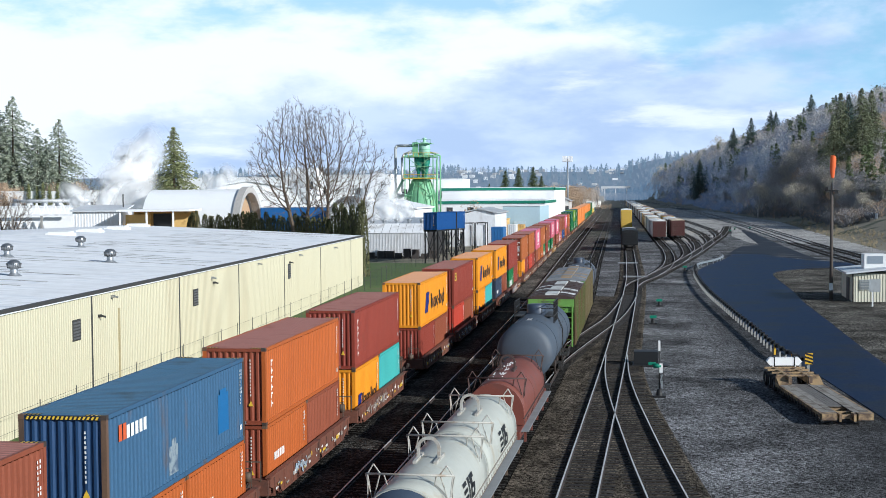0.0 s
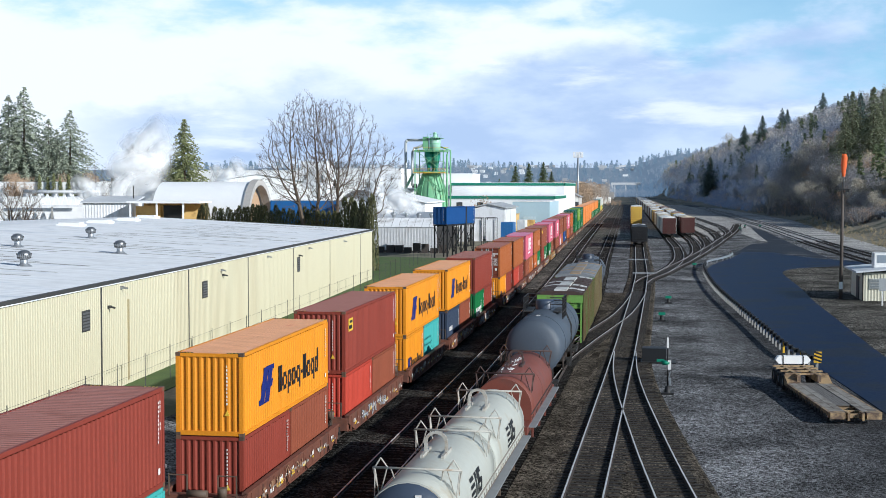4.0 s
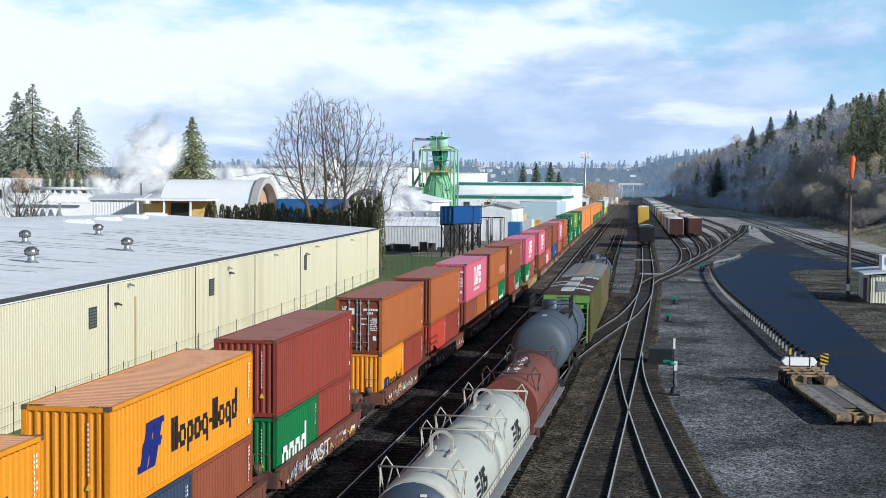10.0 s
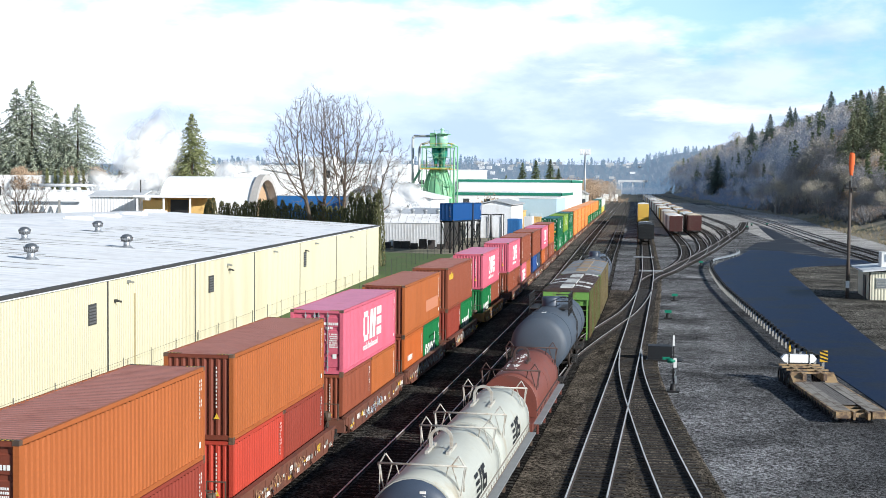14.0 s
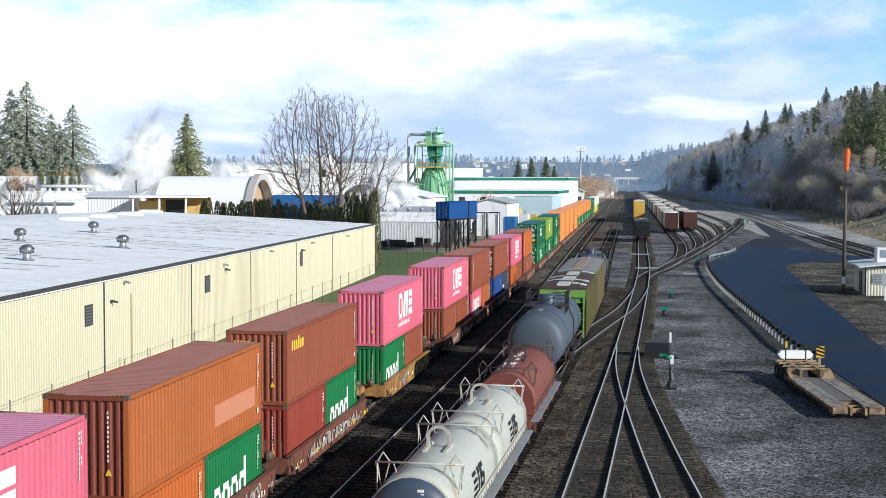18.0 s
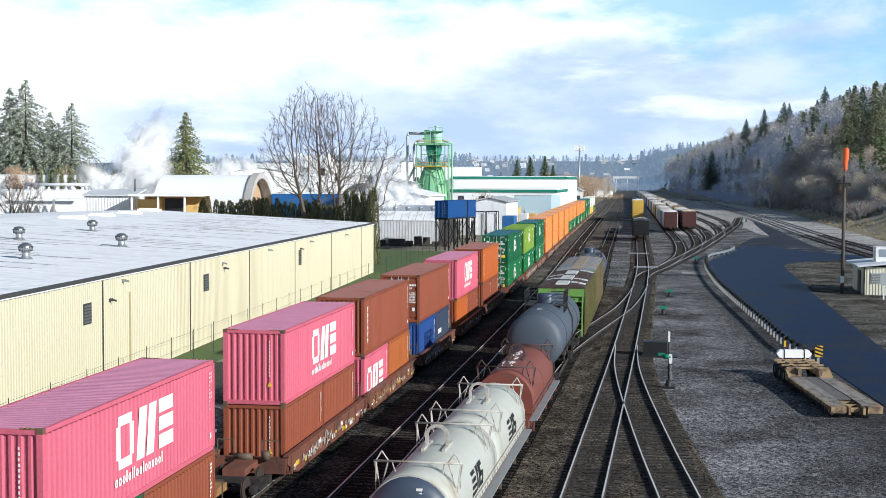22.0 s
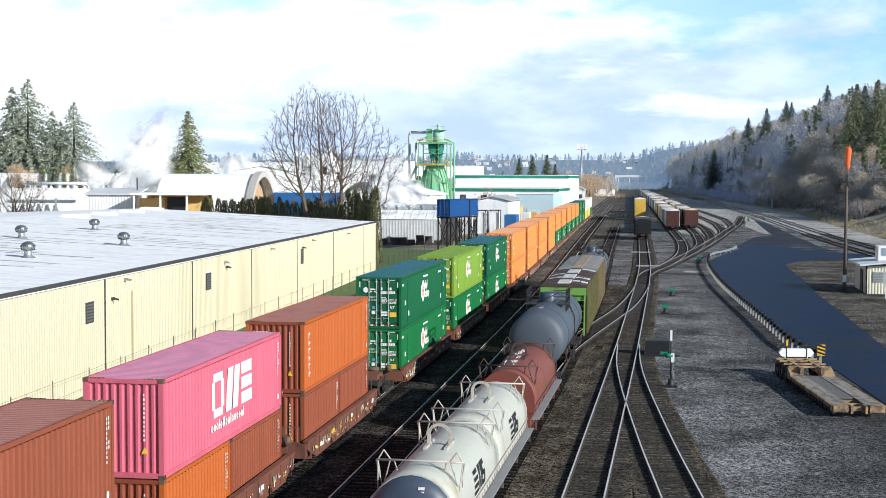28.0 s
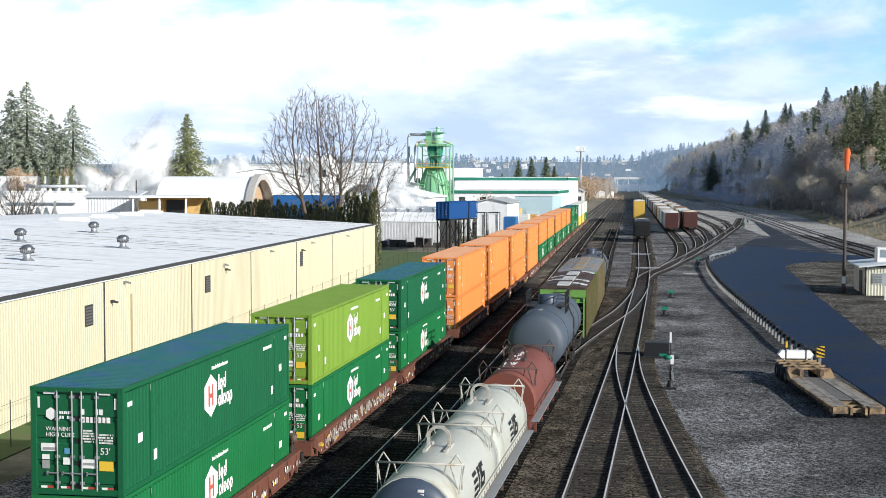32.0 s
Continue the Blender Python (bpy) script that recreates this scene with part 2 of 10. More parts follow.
# near-black ties and ballast: the parked wagons' shade is put into their colour
TIE_SHADED = surface("shaded_tie", (0.008, 0.007, 0.0065), 0.95, spec=0.05, scale=2, fine=26, vary=0.4, bump=0.5, island=0.35)
BALLAST_SHADED = stones("ballast", (0.005, 0.005, 0.005), (0.15, 0.14, 0.125), 12.0, 0.4, 0.3)
SHOULDER = stones("shoulder_gravel_stone", (0.016, 0.013, 0.010), (0.29, 0.245, 0.19), 13.0, 0.3, 0.25)
PACKED = stones("packed_gravel", (0.27, 0.265, 0.255), (0.70, 0.675, 0.64), 9.0, 0.6, 0.12)
CINDER = stones("cinder_bed", (0.016, 0.015, 0.014), (0.25, 0.23, 0.21), 11.0, 0.5, 0.2)
TRACK_BED = stones("track_bed", (0.010, 0.0085, 0.007), (0.29, 0.245, 0.19), 14.0, 0.4, 0.22)
DARK_DIRT = stones("dark_dirt", (0.018, 0.0165, 0.014), (0.36, 0.335, 0.29), 11.0, 0.30, 0.2)
GRAVEL = stones("yard_gravel", (0.036, 0.035, 0.034), (0.50, 0.505, 0.52), 13.0, 0.30, 0.14, True)
ASPHALT = surface("asphalt", (0.005, 0.014, 0.050), 0.5, 0, (0.014, 0.017, 0.030), (0.50, 0.60), scale=0.2, fine=9, vary=0.35, bump=0.2, spec=0.06)
DIRT = surface("dry_ground", (0.25, 0.22, 0.16), 0.95, 0, (0.05, 0.06, 0.03), (0.5, 0.62), scale=0.08, fine=3.0, vary=0.4, bump=0.6)
GRASS = surface("winter_grass", (0.075, 0.125, 0.03), 0.95, 0, (0.10, 0.095, 0.04), (0.52, 0.68), scale=0.3, fine=12.0, vary=0.4, bump=0.8)
WELL_RED = surface("car_oxide_red", (0.155, 0.058, 0.036), 0.7, 0, (0.06, 0.032, 0.025), (0.5, 0.7), scale=1.2, fine=12, vary=0.25, bump=0.1, streak=0.4)
WELL_YELLOW = surface("car_faded_yellow", (0.36, 0.20, 0.055), 0.7, 0, (0.16, 0.07, 0.035), (0.48, 0.66), scale=1.2, fine=12, vary=0.25, bump=0.1, streak=0.4)
WHITE = surface("white_paint", (0.75, 0.75, 0.74), 0.5, 0, (0.5, 0.46, 0.4), (0.6, 0.8), vary=0.06, bump=0.02)
YELLOW = surface("yellow_paint", (0.70, 0.42, 0.03), 0.5, vary=0.1, bump=0.02)
GALV = surface("galvanised_steel", (0.42, 0.44, 0.46), 0.42, 0.7, (0.3, 0.3, 0.3), (0.5, 0.7), scale=3, vary=0.12, bump=0.05)


# ---- mesh tools ----
def box(bm, x0, y0, z0, x1, y1, z1):
    v = [bm.verts.new((x, y, z)) for z in (z0, z1) for y in (y0, y1) for x in (x0, x1)]
    for q in ((0, 2, 3, 1), (4, 5, 7, 6), (0, 1, 5, 4), (2, 6, 7, 3), (0, 4, 6, 2), (1, 3, 7, 5)):
        bm.faces.new([v[i] for i in q])
    return v


def tube(bm, a, b, r0, r1=None, seg=8, caps=True):
    a, b = Vector(a), Vector(b)
    r1 = r0 if r1 is None else r1
    d = (b - a).normalized()
    u = d.orthogonal().normalized()
    w = d.cross(u)
    rings = []
    for p, r in ((a, r0), (b, r1)):
        rings.append([bm.verts.new(p + (u * math.cos(k * math.tau / seg) + w * math.sin(k * math.tau / seg)) * r) for k in range(seg)])
    for k in range(seg):
        f = bm.faces.new((rings[0][k], rings[0][(k + 1) % seg], rings[1][(k + 1) % seg], rings[1][k]))
        f.smooth = seg > 6
    if caps:
        bm.faces.new(rings[0][::-1])
        bm.faces.new(rings[1])


def bar(bm, a, b, w, h=None):
    """A straight rectangular bar from a to b."""
    a, b = Vector(a), Vector(b)
    h = w if h is None else h
    d = (b - a).normalized()
    s = d.cross(Vector((0, 0, 1)))
    s = Vector((1, 0, 0)) if s.length < 0.01 else s.normalized()
    t = s.cross(d)
    ra = [bm.verts.new(a + s * i * w / 2 + t * j * h / 2) for i, j in ((-1, -1), (1, -1), (1, 1), (-1, 1))]
    rb = [bm.verts.new(b + s * i * w / 2 + t * j * h / 2) for i, j in ((-1, -1), (1, -1), (1, 1), (-1, 1))]
    for k in range(4):
        bm.faces.new((ra[k], ra[(k + 1) % 4], rb[(k + 1) % 4], rb[k]))
    bm.faces.new(ra[::-1])
    bm.faces.new(rb)


def lathe(bm, profile, seg=24, arc=math.tau, start=0.0):
    """Turns (radius, height) points round the z axis."""
    n = seg if arc >= math.tau - 1e-6 else seg + 1
    rings = []
    for r, z in profile:
        rings.append([bm.verts.new((r * math.cos(start + k * arc / seg), r * math.sin(start + k * arc / seg), z)) for k in range(n)])
    for a, b in zip(rings, rings[1:]):
        for k in range(seg):
            q = (a[k], a[(k + 1) % n], b[(k + 1) % n], b[k])
            f = bm.faces.new(q)
            f.smooth = True


def mesh_of(name, bm, material):
    bmesh.ops.recalc_face_normals(bm, faces=bm.faces)
    me = bpy.data.meshes.new(name)
    bm.to_mesh(me)
    bm.free()
    me.materials.append(material)
    return me


def part(name, bm, material, parent=None, label="", at=None):
    """Links a bmesh (or a ready mesh) as one mesh object under a thing or under a part."""
    me = bm if isinstance(bm, bpy.types.Mesh) else mesh_of(name, bm, material)
    ob = new(name, me)
    if material and me.materials[0] != material:
        ob.material_slots[0].link = "OBJECT"
        ob.material_slots[0].material = material
    if parent is not None:
        ob.parent = parent
    if at is not None:
        ob.matrix_basis = at
    if label:
        ob["label"] = label
    return ob


def thing(name, label, category, m=None, group="", kind=""):
    ob = tagged(new(name), label, category, group, kind)
    if m is not None:
        ob.matrix_basis = m
    return ob


def B():
    return bmesh.new()


# ---- plan: the lines of the tracks ----
def bend(y):
    """Sideways run of the main tracks: straight, a gentle curve, straight."""
    if y < 90:
        return -0.021 * y
    if y < 170:
        return -0.021 * y - 0.5 * (0.0185 / 80) * (y - 90) ** 2
    if y < 230:
        return -4.31 - 0.0395 * (y - 170)
    if y < 300:
        return -6.68 - 0.0395 * (y - 230) + 0.5 * (0.004 / 70) * (y - 230) ** 2
    return -9.305 - 0.0355 * (y - 300)


TRAIN_LINE, EMPTY_LINE = -14.95, -10.72


def smooth_line(pts, step=2.5):
    """A smooth line through a few (x, y) points, as close points."""
    p = [Vector(q) for q in pts]
    p = [p[0] * 2 - p[1]] + p + [p[-1] * 2 - p[-2]]
    out = []
    for i in range(1, len(p) - 2):
        n = max(2, int((p[i + 1] - p[i]).length / step))
        for k in range(n):
            t = k / n
            out.append(0.5 * ((2 * p[i]) + (p[i + 1] - p[i - 1]) * t + (2 * p[i - 1] - 5 * p[i] + 4 * p[i + 1] - p[i + 2]) * t * t
                              + (3 * p[i] - p[i - 1] - 3 * p[i + 1] + p[i + 2]) * t ** 3))
    return out + [p[-2]]


TANK_PTS = smooth_line([(-7.6, 10), (-7.62, 60), (-7.8, 90), (-8.5, 125), (-9.6, 160), (-11.9, 220), (-12.9, 250), (-18.2, 400), (-28.8, 700), (-46.5, 1200)])


def along(line, y):
    """Place and turn on a line of points at the distance y."""
    for a, b in zip(line, line[1:]):
        if a.y <= y <= b.y:
            k = (y - a.y) / (b.y - a.y)
            return a.x + (b.x - a.x) * k, -math.degrees(math.atan2(b.x - a.x, b.y - a.y))
    return line[-1].x, 0.0


def main_line(off, y0=-30.0, y1=1700.0):
    out, y = [], y0
    while y < y1:
        out.append(Vector((off + bend(y), y)))
        y += 4 if y < 260 else 30
    return out


# ---- ground ----
def ease(a, b, v):
    t = min(1.0, max(0.0, (v - a) / (b - a)))
    return t * t * (3 - 2 * t)


def hill_foot(y):
    """Where the wooded hill begins, right of the tracks."""
    return float(np.interp(y, [-100, 200, 300, 400, 450, 513, 560, 640, 800, 1000, 1257, 1500, 1700, 2600], [54, 41.5, 39.2, 38.6, 39.4, 40.0, 36.5, 30, 21, 11, -4, -20, -35, -95]))


def lie(x, y):
    """Height of the ground."""
    d = x - hill_foot(y)
    h = -0.25
    if d > 0:
        bank = 4.7 * ease(0, 25, d) * ease(120, 240, y) * (1 - 0.6 * ease(420, 640, y))
        rise = 62.0 * (1 - math.exp(-max(0.0, d - 12.5 + 3.5 * ease(480, 560, y)) / 60.0)) * ease(380, 740, y)
        out = max(25.0, 0.15 * y + 12 - hill_foot(y))          # ground out of view behind the brow is lowered to let the sun in
        rise *= 1 - 0.5 * ease(out - 5, out + 45, d)
        h += bank + rise + (1.6 * noise.noise((x * 0.03, y * 0.02, 0)) * ease(8, 40, d))
    far = ease(1750, 2700, y) * (50 + 16 * noise.noise((x * 0.0016, y * 0.001, 3.0)))
    return max(h, h + far - 0.5 * max(0.0, h))


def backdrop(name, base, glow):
    """The hazy far ridge and woods: haze of the air put into the emission."""
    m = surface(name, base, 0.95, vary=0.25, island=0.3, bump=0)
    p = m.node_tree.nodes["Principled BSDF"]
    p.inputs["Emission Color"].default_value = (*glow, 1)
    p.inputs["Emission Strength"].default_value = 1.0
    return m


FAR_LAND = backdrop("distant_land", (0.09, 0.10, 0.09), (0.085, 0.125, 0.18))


def build_ground():
    xs = sorted({*range(-2600, -400, 200), *range(-400, -60, 40), *range(-60, 24, 12), *range(24, 120, 4), *range(120, 400, 40), *range(400, 2601, 200)})
    ys = sorted({*range(-200, 160, 40), *range(160, 700, 20), *range(700, 2000, 60), *range(2000, 4801, 200)})
    verts = [(x, y, lie(x, y)) for y in ys for x in xs]
    w = len(xs)
    faces = [(j * w + i, j * w + i + 1, (j + 1) * w + i + 1, (j + 1) * w + i) for j in range(len(ys) - 1) for i in range(w - 1)]
    me = bpy.data.meshes.new("ground")
    me.from_pydata(verts, [], faces)
    me.materials.append(DIRT)
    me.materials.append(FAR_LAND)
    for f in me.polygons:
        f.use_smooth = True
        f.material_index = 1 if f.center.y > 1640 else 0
    tagged(new("ground", me), "dry winter ground with a wooded hillside", "ground", kind="structure")


def sheet(name, outline, z, material, label, category, thick=0.05):
    bm = B()
    top = [bm.verts.new((x, y, z)) for x, y in outline]
    low = [bm.verts.new((x, y, z - thick)) for x, y in outline]
    bm.faces.new(top)
    for i in range(len(top)):
        j = (i + 1) % len(top)
        bm.faces.new((top[i], low[i], low[j], top[j]))
    return tagged(part(name, bm, material), label, category, kind="structure")


build_ground()
sheet("yard_ground", [(-30, -60), (46, -60), (46, 200), (38, 270), (38, 470), (14, 900), (-44, 900), (-24, 400), (-24, 150), (-26, 40)], -0.22, GRAVEL,
      "grey gravel of the rail yard with darker wheel marks", "gravel ground", 0.2)
sheet("road", [(*p,) for p in smooth_line([(12.5, 55), (11, 70), (9.5, 86), (7.9, 100), (6.2, 126), (4.9, 152), (4.3, 186), (5.2, 203), (9.4, 228), (12, 248)], 6)]
      + [(*p,) for p in smooth_line([(17.5, 246), (20.5, 234), (25.5, 224), (33, 216), (46, 206)], 6)]
      + [(*p,) for p in smooth_line([(46, 199), (33, 205), (24, 205.4), (17.4, 198.5), (14.7, 190.6), (14.3, 180), (14.4, 160), (14.1, 142), (14.2, 125), (14.4, 95), (15.4, 55)], 6)],
      -0.19, ASPHALT, "dark damp asphalt road curving through the yard", "road", 0.2)
sheet("roadside_dirt", [(*p,) for p in smooth_line([(15.0, 50), (14.0, 95), (13.9, 125), (13.8, 160), (13.8, 181), (14.3, 191.6), (17.2, 200), (24, 206.2), (33, 206), (46, 200)], 6)] + [(46, 50)], -0.208, DARK_DIRT,
      "dark brown gravelly ground beside the road", "gravel ground", 0.2)
sheet("gravel_path", [(39.5, 180), (37.2, 220), (35.2, 260), (28, 300), (24.8, 330), (22.6, 420), (18.2, 520), (6, 800), (22, 800), (38, 540), (40, 505), (43.6, 450), (44.8, 400), (44.6, 300), (47, 230), (48.5, 180)], -0.205, PACKED,
      "pale packed gravel along the foot of the bank", "gravel path", 0.2)
sheet("far_gravel", [(-9.5, 335), (0, 300), (6, 262), (11, 312), (17.6, 400), (21.5, 500), (13, 700), (3, 900), (-30, 900), (-22, 700), (-12, 440)], -0.214, PACKED,
      "pale gravel between the far storage tracks", "gravel ground", 0.2)
sheet("crossing_gravel", [(16.2, 345), (18.2, 300), (19.6, 294), (20.3, 330), (21.3, 380), (21.0, 520), (12.5, 520), (19.2, 432), (18.2, 382)], -0.2, PACKED,
      "pale packed gravel around the ladder track crossing", "gravel ground", 0.2)
sheet("worn_asphalt", [(9.7, 236), (12.2, 258), (15.4, 283), (19.4, 291), (20.0, 335), (20.9, 382), (21.9, 400), (23.2, 366), (23.7, 300), (24.0, 274), (24.6, 240), (25.6, 226.5), (18, 240)], -0.196,
      surface("worn_grey_asphalt", (0.022, 0.028, 0.042), 0.8, 0, (0.12, 0.115, 0.11), (0.55, 0.68), scale=0.16, fine=8, vary=0.35, bump=0.2, spec=0.2),
      "worn grey asphalt where the road meets the tracks", "road", 0.2)
sheet("lawn", [(-39, 30), (-27.2, 30), (-30.6, 110), (-33, 170), (-37, 215), (-62, 220), (-62, 168), (-39, 165)], -0.2, GRASS,
      "strip of green winter grass beside the warehouse", "grass", 0.2)
# shade is painted into the near bed; the lighter copy starts behind the parked wagons
for y_from, y_to, stone, words_on in ((-40, 152, BALLAST_SHADED, "crushed-stone ballast under the tracks, darkened for the wagons' shade"), (152, 900, stones("far_ballast", (0.03, 0.028, 0.025), (0.34, 0.31, 0.27), 10.0, 0.5, 0.2), "brown-grey ballast under the far tracks")):
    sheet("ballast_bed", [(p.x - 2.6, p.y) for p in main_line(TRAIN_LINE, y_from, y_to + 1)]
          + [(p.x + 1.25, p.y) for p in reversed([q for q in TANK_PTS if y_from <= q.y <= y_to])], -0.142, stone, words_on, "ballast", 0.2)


# ---- tracks ----
def offset_line(line, off):
    out = []
    for i, p in enumerate(line):
        d = (line[min(i + 1, len(line) - 1)] - line[max(i - 1, 0)]).normalized()
        out.append(p + Vector((d.y, -d.x)) * off)
    return out


def sweep(bm, line, profile):
    """Sweeps a closed (x, z) profile along an (x, y) line."""
    rings = []
    for i, p in enumerate(line):
        d = (line[min(i + 1, len(line) - 1)] - line[max(i - 1, 0)]).normalized()
        s = Vector((d.y, -d.x))
        rings.append([bm.verts.new((p.x + s.x * a, p.y + s.y * a, z)) for a, z in profile])
    k = len(profile)
    for a, b in zip(rings, rings[1:]):
        for i in range(k):
            bm.faces.new((a[i], a[(i + 1) % k], b[(i + 1) % k], b[i]))
    bm.faces.new(rings[0])
    bm.faces.new(rings[-1][::-1])


RAIL_DULL = surface("dull_rail_top", (0.30, 0.26, 0.24), 0.45, 0.7, (0.14, 0.08, 0.06), (0.5, 0.7))
RAIL_SHAPE = [(-0.07, -0.15), (0.07, -0.15), (0.02, -0.11), (0.02, -0.045), (0.036, -0.035), (0.036, 0.0), (-0.036, 0.0), (-0.036, -0.035), (-0.02, -0.045), (-0.02, -0.11)]
_bm = B()
box(_bm, -1.3, -0.115, -0.32, 1.3, 0.115, -0.135)
TIE_MESH = mesh_of("tie", _bm, TIE)


BED_LIFT = itertools.count()


def track(line, label, shiny=True, near=(0, 0), ties_to=420.0, bed=True, stone=None, skip_ties=(0, 0)):
    """One track: two rails and its ties; the near ties are parts, the far ones are joined."""
    t = thing("track", label, "railway track", group="tracks of the yard", kind="structure")
    for off in (-0.7525, 0.7525):
        bm = B()
        sweep(bm, offset_line(line, off), RAIL_SHAPE)
        rail = part("rail", bm, RAIL_RUST, t)
        bm = B()
        sweep(bm, offset_line(line, off), [(-0.034, -0.010), (-0.034, 0.005), (0.034, 0.005), (0.034, -0.010)])
        part("running_surface", bm, RAIL if shiny else RAIL_DULL, rail)
    tie_mat = TIE if bed else TIE_SHADED
    if bed:
        low = (-0.154 if stone is None else -0.147) - 0.003 * next(BED_LIFT) * (1 if stone is None else 0.4)
        bm = B()
        wide = 1.65 if stone is None else 1.18     # the yard tracks lie almost level in the packed ground
        sweep(bm, [p for p in line if p.y < 620], [(-wide - 0.3, -0.3), (wide + 0.3, -0.3), (wide, low), (-wide, low)])
        part("stone_bed", bm, stone or TRACK_BED, t)
    run, verts, faces = 0.0, [], []
    skip = skip_ties
    rnd = random.Random(len(line))
    for a, b in zip(line, line[1:]):
        seg = (b - a).length
        while run < seg:
            p = a + (b - a) * (run / seg)
            turn = math.atan2(-(b - a).x, (b - a).y)
            if p.y > ties_to:
                break
            if skip[0] < p.y < skip[1]:
                pass
            elif near[0] < p.y < near[1]:
                part("tie", TIE_MESH, tie_mat, t, at=pose(p.x + rnd.uniform(-.13, .13), p.y, rnd.uniform(-.012, .006), 0, 0, math.degrees(turn) + rnd.uniform(-1, 1)))
            else:
                m = pose(p.x, p.y, 0, 0, 0, math.degrees(turn))
                k = len(verts)
                verts += [m @ v.co for v in TIE_MESH.vertices]
                faces += [tuple(k + i for i in f.vertices) for f in TIE_MESH.polygons]
            run += 0.56
        run -= seg
    if verts:
        me = bpy.data.meshes.new("ties")
        me.from_pydata(verts, [], faces)
        me.materials.append(tie_mat)
        tagged(part("ties", me, tie_mat, t), kind="stuff")
    return t


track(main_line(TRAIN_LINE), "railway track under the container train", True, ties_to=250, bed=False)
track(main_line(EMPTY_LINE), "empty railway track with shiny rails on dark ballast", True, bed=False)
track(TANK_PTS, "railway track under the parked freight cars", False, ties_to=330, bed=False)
LINE_D = smooth_line([(-3.2, 10), (-3.36, 48), (-3.5, 84), (-3.75, 115), (-4.1, 150), (-4.6, 180), (-5.6, 212), (-6.8, 250), (-8.7, 310), (-12.0, 400), (-22.6, 700), (-40.5, 1200)])
sheet("shoulder_gravel", [(p.x + 1.28, p.y) for p in TANK_PTS if 5 < p.y < 150] + [(p.x - 1.5, p.y) for p in reversed(LINE_D) if 10 < p.y < 150], -0.166, SHOULDER,
      "brown gravel between the parked wagons and the yard track", "gravel ground", 0.2)
LINE_E = smooth_line([(6.2, 6), (3.1, 25), (1.1, 40), (0.27, 48), (-0.72, 57), (-1.66, 66.5), (-2.45, 75), (-3.1, 84), (-3.5, 94)])
LINE_F = smooth_line([(-8.05, 76), (-7.75, 88), (-6.9, 99), (-5.85, 110), (-4.85, 121), (-4.25, 135), (-4.0, 150)])
LADDER = smooth_line([(-4.3, 160), (-3.6, 170), (-1.9, 182), (-0.1, 198), (1.7, 214), (5.4, 250), (9.8, 300), (15.0, 362), (19.5, 440)])
track(LINE_D, "railway track through the yard with worn timber ties", True, near=(40, 100), skip_ties=(59.8, 92))
turnout = track(LINE_E, "curved turnout track with dark timber ties", True, near=(40, 86), skip_ties=(59.8, 96))
_rnd = random.Random(12)
for _k in range(57):           # long ties carry both tracks of the turnout
    _y = 60.0 + _k * 0.56
    _a, _b = along(LINE_D, _y)[0] - 1.3 + _rnd.uniform(-.12, .08), along(LINE_E, min(_y, 93.5))[0] + 1.3 + _rnd.uniform(-.1, .45)
    _bm = B()
    box(_bm, _a, -0.115, -0.32, _b, 0.115, -0.135)
    part("long_tie", _bm, TIE, turnout, at=pose(0, _y, _rnd.uniform(-.012, .004), 0, 0, _rnd.uniform(-1.0, 1.0)))
track(LINE_F, "crossover track joining the yard tracks", True)
track(LADDER, "ladder track leading to the storage tracks", True, stone=CINDER)
for i, (x, y) in enumerate(((-1.9, 182), (1.4, 211), (4.0, 236), (7.3, 271), (10.8, 312))):
    track(smooth_line([(x, y), (x + 1.5, y + 17), (x + 2.3, y + 36), (x + 2.1, y + 70), (x - 0.4, y + 140), (x - 20 - 2 * i, y + 640), (x - 50, y + 1300)]),
          "storage track branching off the ladder", True, ties_to=360, stone=CINDER)
track(smooth_line([(40, 130), (35.5, 190), (33, 250), (30.8, 313), (28.6, 420), (26, 500), (6, 1000), (-12, 1257), (-38, 1600)]), "main track along the foot of the hill", True, ties_to=300, stone=PACKED)
track(smooth_line([(36, 130), (31.4, 190), (28.7, 250), (26.8, 313), (24.9, 420), (22, 500), (2, 1000), (-16, 1257), (-42, 1600)]), "main track along the foot of the hill", True, ties_to=300, stone=PACKED)


# ---- warehouse beside the track ----
CREAM = surface("cream_metal_cladding", (0.55, 0.515, 0.365), 0.55, 0, (0.47, 0.425, 0.29), (0.5, 0.75), scale=0.25, fine=6, vary=0.07, bump=0.02, streak=0.2)
TRIM = surface("dark_trim", (0.05, 0.05, 0.048), 0.6)
ROOFING = surface("pale_roofing", (0.84, 0.85, 0.87), 0.8, 0, (0.62, 0.65, 0.70), (0.52, 0.70), scale=0.35, fine=2.5, vary=0.26, bump=0.2, fine_stretch=(0.06, 1, 1))
GLASS_DARK = surface("dark_window", (0.03, 0.035, 0.04), 0.12, vary=0.05, bump=0)
WALL_TURN = math.degrees(math.atan(0.067))   # the long wall leans off the line of the tracks
WALL_AT = pose(-27.2, 0, -0.25, 0, 0, WALL_TURN)   # local y runs along the wall


